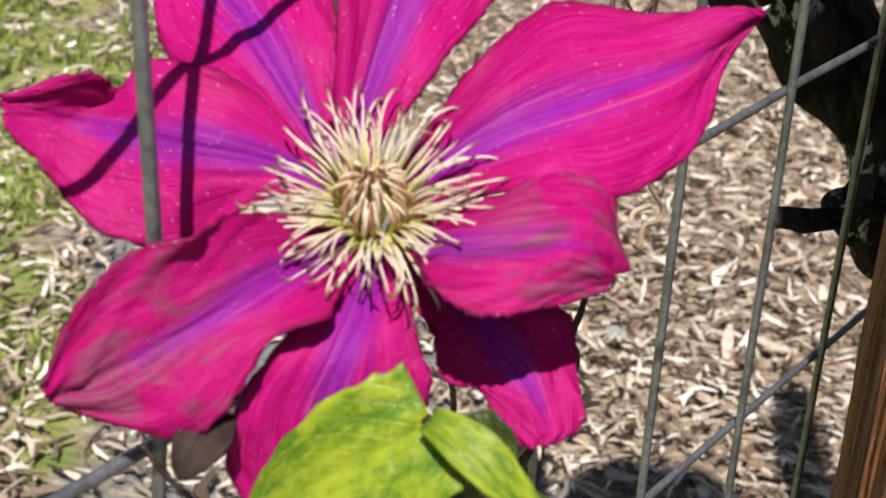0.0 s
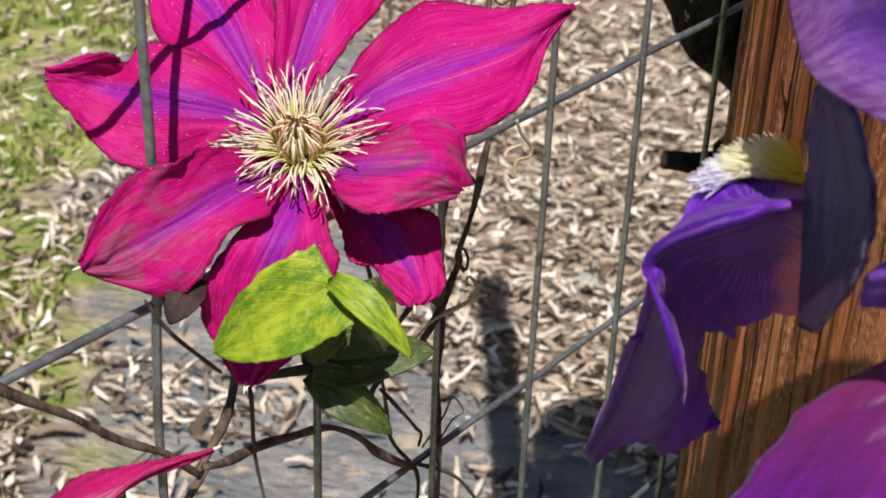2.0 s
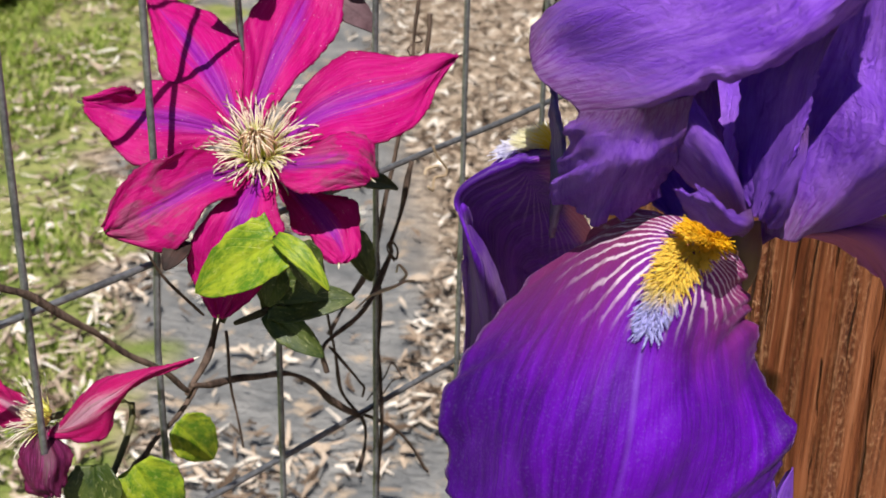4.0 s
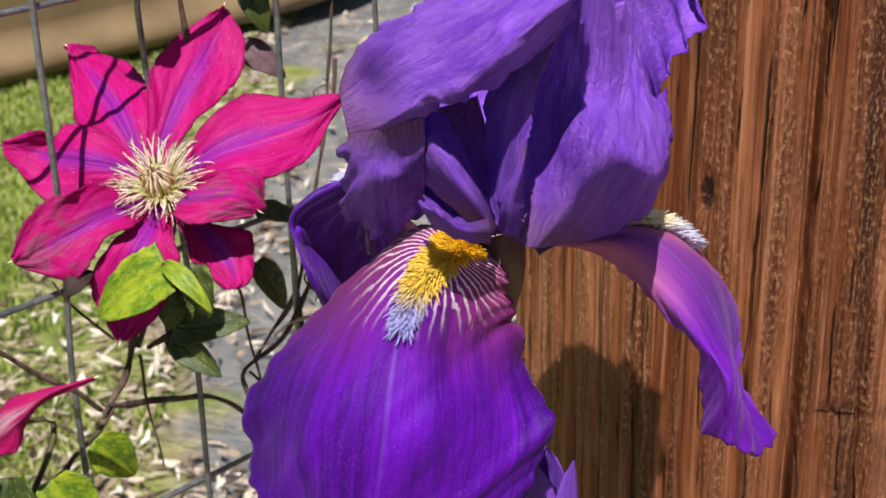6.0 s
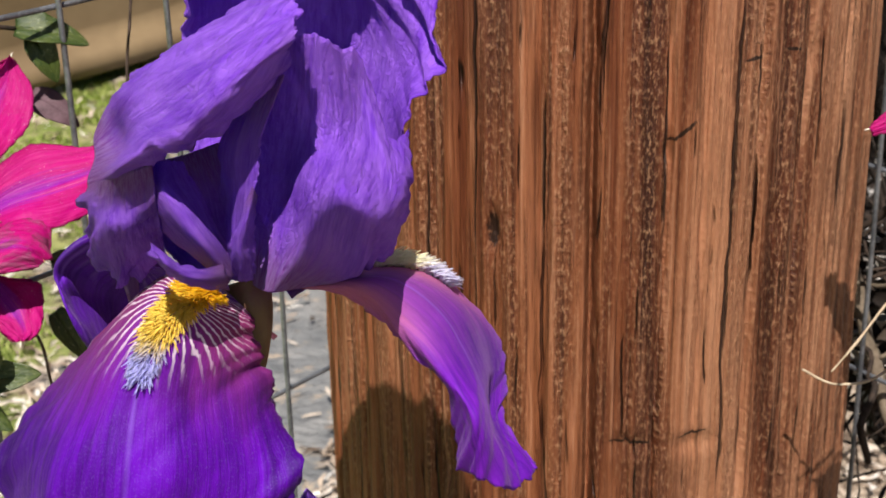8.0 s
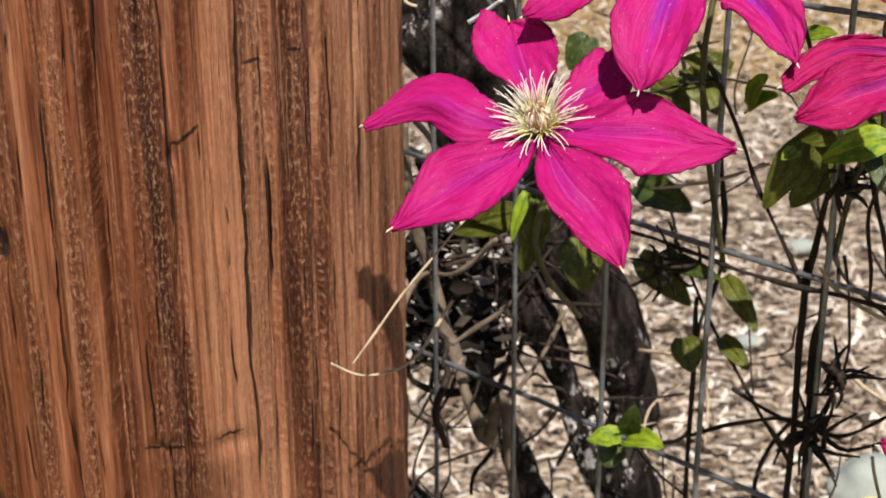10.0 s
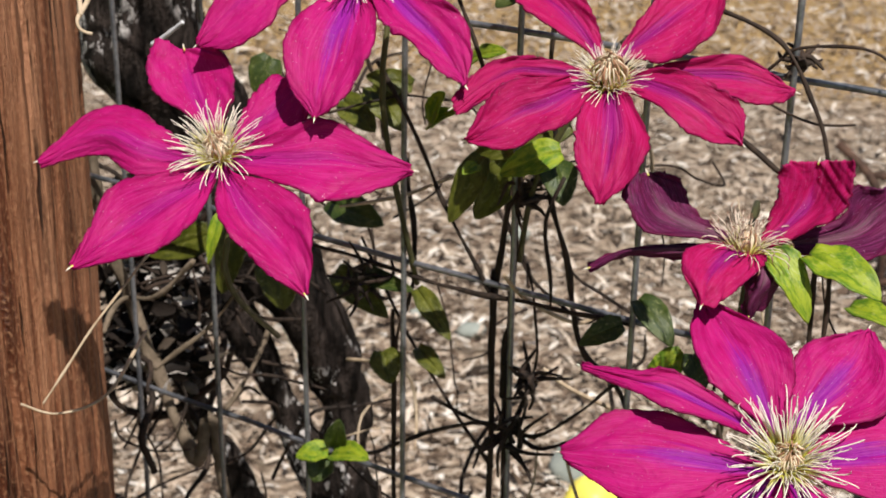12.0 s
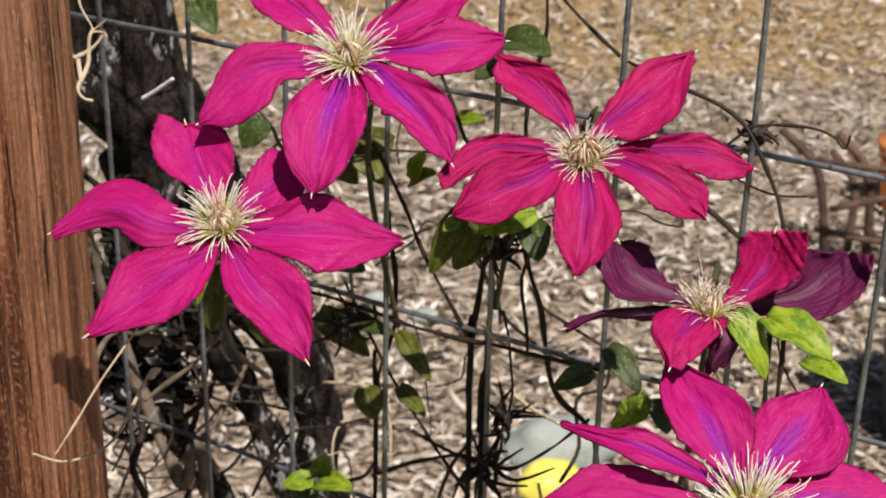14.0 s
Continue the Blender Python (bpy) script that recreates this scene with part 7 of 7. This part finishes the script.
vine("clematis_vine", "woody brown clematis vine wound through the wire mesh", [
    ([(-0.2723, -0.1556, 0.9532), (-0.2524, -0.1152, 0.9303), (-0.2406, -0.0936, 0.9027), (-0.2334, -0.0789, 0.8879), (-0.2272, -0.0652, 0.8731)], 0.0022, 0.0018),
    ([(-0.2272, -0.0652, 0.8731), (-0.2187, -0.0299, 0.8581), (-0.2069, -0.0082, 0.8471), (-0.2006, 0.0046, 0.8313), (-0.1934, 0.0183, 0.8166)], 0.0018, 0.0022),
    ([(-0.2314, -0.0576, 0.8662), (-0.2287, -0.0496, 0.8739), (-0.2259, -0.0445, 0.8856), (-0.2220, -0.0413, 0.8972)], 0.0016, 0.0022),
    ([(-0.2306, -0.0527, 0.8662), (-0.2352, -0.0617, 0.8575), (-0.2408, -0.0708, 0.8479), (-0.2445, -0.0789, 0.8276), (-0.2425, -0.0743, 0.6911), (-0.2384, -0.0600, 0.0000)], 0.0016, 0.003),
    ([(-0.1936, 0.0209, 0.7873), (-0.1928, 0.0270, 0.8067), (-0.2000, 0.0163, 0.8322), (-0.2043, 0.0079, 0.8888), (-0.2069, 0.0031, 0.9064)], 0.0016, 0.0010),
    ([(-0.1784, 0.0686, 1.0206), (-0.1803, 0.0643, 0.9875), (-0.1823, 0.0611, 0.9612), (-0.1900, 0.0465, 0.8952), (-0.1956, 0.0353, 0.8700), (-0.2049, 0.0183, 0.8517)], 0.0012, 0.0016),
    ([(-0.1883, 0.0272, 0.9031), (-0.1876, 0.0288, 0.8739), (-0.1870, 0.0313, 0.8232), (-0.1884, 0.0304, 0.7385)], 0.0014, 0.0016),
    ([(-0.2210, -0.0453, 0.8846), (-0.2202, -0.0436, 0.8631), (-0.2185, -0.0409, 0.8348)], 0.0008, 0.0006),
    ([(-0.2323, -0.0775, 0.9278), (-0.2287, -0.0707, 0.9151), (-0.2234, -0.0570, 0.8974)], 0.0007, 0.0009),
    ([(-0.1934, 0.0183, 0.8166), (-0.1888, 0.0263, 0.8174), (-0.1842, 0.0353, 0.8241), (-0.1815, 0.0412, 0.8241), (-0.1842, 0.0373, 0.8319), (-0.1860, 0.0323, 0.8281), (-0.1906, 0.0233, 0.8214)], 0.0007, 0.0006),
    ([(-0.1935, 0.0212, 0.8165), (-0.1826, 0.0409, 0.7968), (-0.1736, 0.0585, 0.7673)], 0.0012, 0.0012),
    ([(-0.2162, 0.0026, 0.9825), (-0.2140, 0.0000, 1.0088), (-0.2167, -0.0028, 1.0312), (-0.2147, 0.0017, 1.0799)], 0.0018, 0.0014),
    ([(-0.2140, 0.0000, 1.0088), (-0.2077, 0.0150, 1.0232), (-0.2039, 0.0232, 1.0504)], 0.0014, 0.001),
    ([(-0.1770, 0.0405, 0.9191), (-0.1794, 0.0358, 0.9051), (-0.1827, 0.0293, 0.8899), (-0.1828, 0.0292, 0.8846), (-0.1877, 0.0197, 0.8726), (-0.1914, 0.0127, 0.8656), (-0.1986, -0.0013, 0.8585), (-0.1990, -0.0021, 0.8468)], 0.0016, 0.0018),
    ([(-0.1731, 0.0437, 0.9764), (-0.1733, 0.0433, 0.9677), (-0.1733, 0.0432, 0.9566)], 0.0014, 0.0012),
    ([(-0.1737, 0.0424, 0.9621), (-0.1758, 0.0384, 0.9611), (-0.1778, 0.0345, 0.9648), (-0.1766, 0.0368, 0.9668), (-0.1745, 0.0409, 0.9670), (-0.1757, 0.0386, 0.9699)], 0.0008, 0.0005),
    ([(-0.1825, 0.0276, 0.8856), (-0.1808, 0.0309, 0.8821), (-0.1806, 0.0312, 0.8864), (-0.1825, 0.0277, 0.8909), (-0.1833, 0.0261, 0.8882), (-0.1813, 0.0300, 0.8816)], 0.0008, 0.0005),
    ([(-0.1981, -0.0003, 0.8579), (-0.1913, 0.0128, 0.8368), (-0.1895, 0.0162, 0.8320), (-0.1900, 0.0153, 0.8280)], 0.0010, 0.0007),
], size=0.52, mat=M_VINE)
vine("clematis_vine", "dark clematis vine climbing the wire in many thin shoots", [
    ([(0.2734, 0.0519, 0.9655), (0.2686, 0.0565, 0.9219), (0.2677, 0.0569, 0.8846), (0.2678, 0.0563, 0.8504), (0.2696, 0.0510, 0.0000)], 0.0012, 0.0016),
    ([(0.2754, 0.0508, 0.9655), (0.2735, 0.0510, 0.9137), (0.2717, 0.0524, 0.8691), (0.2729, 0.0516, 0.8256), (0.2770, 0.0528, 0.0000)], 0.0012, 0.0016),
    ([(0.2813, 0.0444, 0.9708), (0.2894, 0.0363, 0.9410), (0.2935, 0.0326, 0.9172), (0.2985, 0.0268, 0.8987), (0.3105, 0.0146, 0.8803), (0.3159, 0.0134, 0.8264)], 0.0013, 0.0012),
    ([(0.1958, 0.1238, 0.9132), (0.2266, 0.0924, 0.9118), (0.2594, 0.0588, 0.9125), (0.2853, 0.0339, 0.9151), (0.3091, 0.0101, 0.9176)], 0.0010, 0.0012),
    ([(0.3145, 0.0276, 1.0417), (0.3275, -0.0093, 1.0393), (0.3395, -0.0203, 1.0343), (0.3454, -0.0268, 1.0282), (0.3504, -0.0324, 1.0170), (0.3555, -0.0371, 1.0015), (0.3596, -0.0408, 0.9726), (0.3620, -0.0412, 0.9001)], 0.0008, 0.0010),
    ([(0.3326, -0.0141, 1.0114), (0.3415, -0.0226, 1.0251), (0.3464, -0.0279, 1.0314), (0.3583, -0.0397, 1.0347), (0.3653, -0.0462, 1.0338), (0.3694, -0.0496, 1.0298), (0.3703, -0.0506, 1.0350)], 0.0007, 0.0004),
    ([(0.3247, -0.0044, 1.0153), (0.3367, -0.0153, 1.0135), (0.3446, -0.0230, 1.0095), (0.3536, -0.0327, 1.0077), (0.3625, -0.0414, 1.0099)], 0.0006, 0.0004),
    ([(0.2469, 0.0771, 0.8572), (0.2618, 0.0618, 0.8534), (0.2748, 0.0499, 0.8567), (0.2826, 0.0429, 0.8911), (0.2785, 0.0469, 0.9293)], 0.0009, 0.0007),
    ([(0.2310, 0.0897, 0.8269), (0.2539, 0.0703, 0.8460), (0.2678, 0.0564, 0.8545), (0.2827, 0.0423, 0.8548), (0.2976, 0.0275, 0.8738), (0.3085, 0.0170, 0.8916)], 0.0009, 0.0007),
    ([(0.2376, 0.0875, 0.9596), (0.2397, 0.0845, 0.9109), (0.2329, 0.0913, 0.8683), (0.2331, 0.0904, 0.8144), (0.2369, 0.0856, 0.0000)], 0.0010, 0.0014),
    ([(0.2208, 0.1041, 0.9198), (0.2378, 0.0862, 0.8819), (0.2539, 0.0705, 0.8553), (0.2689, 0.0550, 0.8338)], 0.0009, 0.0009),
    ([(0.3347, -0.0134, 0.9979), (0.3447, -0.0233, 0.9898), (0.3568, -0.0335, 0.9725), (0.3590, -0.0367, 0.9104)], 0.0010, 0.0010),
    ([(0.3145, 0.0276, 1.0417), (0.2965, 0.0453, 1.0589), (0.2805, 0.0609, 1.0845)], 0.0009, 0.0009),
    ([(0.2869, 0.0408, 1.0745), (0.2880, 0.0392, 1.0476), (0.2832, 0.0430, 1.0123), (0.2873, 0.0400, 0.9709)], 0.0010, 0.0010),
    ([(0.2492, 0.0510, 1.0328), (0.2594, 0.0449, 1.0070), (0.2700, 0.0494, 0.9914), (0.2753, 0.0486, 0.9604)], 0.0010, 0.0010),
    ([(0.2247, 0.0826, 1.0011), (0.2399, 0.0710, 0.9702), (0.2499, 0.0598, 0.9446), (0.2654, 0.0544, 0.9136)], 0.0009, 0.0009),
])
vine("dry_branch", "pale dry branch leaning between pole and trunk", [
    ([(0.1060, 0.2030, 0.9300), (0.1090, 0.2030, 0.9000), (0.1175, 0.2070, 0.8520), (0.1300, 0.2020, 0.8120), (0.1459, 0.1900, 0.7690), (0.1620, 0.1850, 0.7300), (0.1990, 0.1701, 0.0000)], 0.0034, 0.0046),
    ([(0.1070, 0.1900, 0.8420), (0.1175, 0.1960, 0.8560), (0.1340, 0.1788, 0.8649), (0.1505, 0.1638, 0.8876)], 0.0016, 0.0013),
    ([(0.1296, 0.1753, 0.8284), (0.1529, 0.1689, 0.8480), (0.1717, 0.1558, 0.8760)], 0.0012, 0.0010),
    ([(0.1427, 0.2286, 0.7509), (0.1536, 0.2322, 0.7635), (0.1754, 0.2388, 0.7874), (0.1884, 0.2473, 0.8126)], 0.0022, 0.0014),
], category="branch", mat=plain_mat("grey_bark", (0.10, 0.075, 0.05), (0.22, 0.17, 0.12), 0.85, 200))
vine("dry_tendril", "pale dry curled tendrils on the mesh beside the bloom", [
    ([(-0.1711, 0.0474, 0.9232), (-0.1699, 0.0498, 0.9181), (-0.1676, 0.0543, 0.9124), (-0.1678, 0.0539, 0.9094), (-0.1704, 0.0488, 0.9099), (-0.1708, 0.0481, 0.9054), (-0.1721, 0.0456, 0.9075)], 0.0006, 0.0005),
    ([(-0.1697, 0.0501, 0.9145), (-0.1725, 0.0449, 0.9150), (-0.1732, 0.0435, 0.9131)], 0.0006, 0.0005),
    ([(-0.1908, 0.0095, 0.8698), (-0.1871, 0.0166, 0.8720), (-0.1815, 0.0274, 0.8714), (-0.1780, 0.0341, 0.8714), (-0.1756, 0.0387, 0.8697)], 0.0006, 0.0005),
    ([(-0.1792, 0.0318, 0.8717), (-0.1776, 0.0350, 0.8736), (-0.1797, 0.0308, 0.8792), (-0.1803, 0.0297, 0.8765)], 0.0006, 0.0005),
], category="tendril", mat=M_TWIG)
# paler than the other wire: the sun's glint is put into its colour
vine("wire_end", "short cut end of galvanised wire by the trunk, coloured as sunlit", [([(0.1383, 0.1674, 0.9875), (0.1453, 0.1611, 0.9937), (0.1522, 0.1548, 1.0000)], 0.0014, 0.0013)], category="wire", mat=plain_mat("sunlit_zinc", (0.55, 0.55, 0.57), (0.80, 0.80, 0.82), 0.4, 500))
vine("dry_twig", "thin pale dry twigs crossing the pole's edge", [
    ([(0.0885, 0.0183, 0.8973), (0.1010, 0.0200, 0.8920), (0.1180, 0.0300, 0.8930), (0.1327, 0.0537, 0.9059)], 0.0006, 0.0007),
    ([(0.0975, 0.0054, 0.9030), (0.1059, 0.0094, 0.9139), (0.1167, 0.0216, 0.9261), (0.1352, 0.0439, 0.9413), (0.1567, 0.0640, 0.9597)], 0.0006, 0.0007),
], category="twig", mat=M_TWIG)
vine("dry_tendril", "pale dry curled tendrils hanging between pole and trunk", [
    ([(0.1148, 0.1474, 1.0462), (0.1152, 0.1390, 1.0411), (0.1169, 0.1328, 1.0373), (0.1188, 0.1278, 1.0343), (0.1198, 0.1250, 1.0326), (0.1219, 0.1267, 1.0335), (0.1245, 0.1292, 1.0349)], 0.0009, 0.0005),
    ([(0.1198, 0.1244, 1.0323), (0.1185, 0.1205, 1.0301), (0.1181, 0.1138, 1.0263), (0.1175, 0.1076, 1.0229), (0.1151, 0.1012, 1.0195), (0.1130, 0.0964, 1.0171), (0.1131, 0.0925, 1.0151), (0.1150, 0.0900, 1.0137), (0.1180, 0.0892, 1.0131)], 0.0009, 0.0006),
    ([(0.1193, 0.1228, 1.0314), (0.1222, 0.1233, 1.0316), (0.1247, 0.1225, 1.0310), (0.1251, 0.1205, 1.0299)], 0.0008, 0.0005),
    ([(0.1235, 0.1216, 1.0306), (0.1211, 0.1177, 1.0284), (0.1174, 0.1138, 1.0263), (0.1115, 0.1099, 1.0244)], 0.0010, 0.0008),
    ([(0.1133, 0.1093, 1.0240), (0.1136, 0.1032, 1.0206), (0.1139, 0.0970, 1.0174)], 0.0011, 0.0006),
], category="tendril", mat=M_TWIG)
build_tangle()
build_basin()
build_far_right()
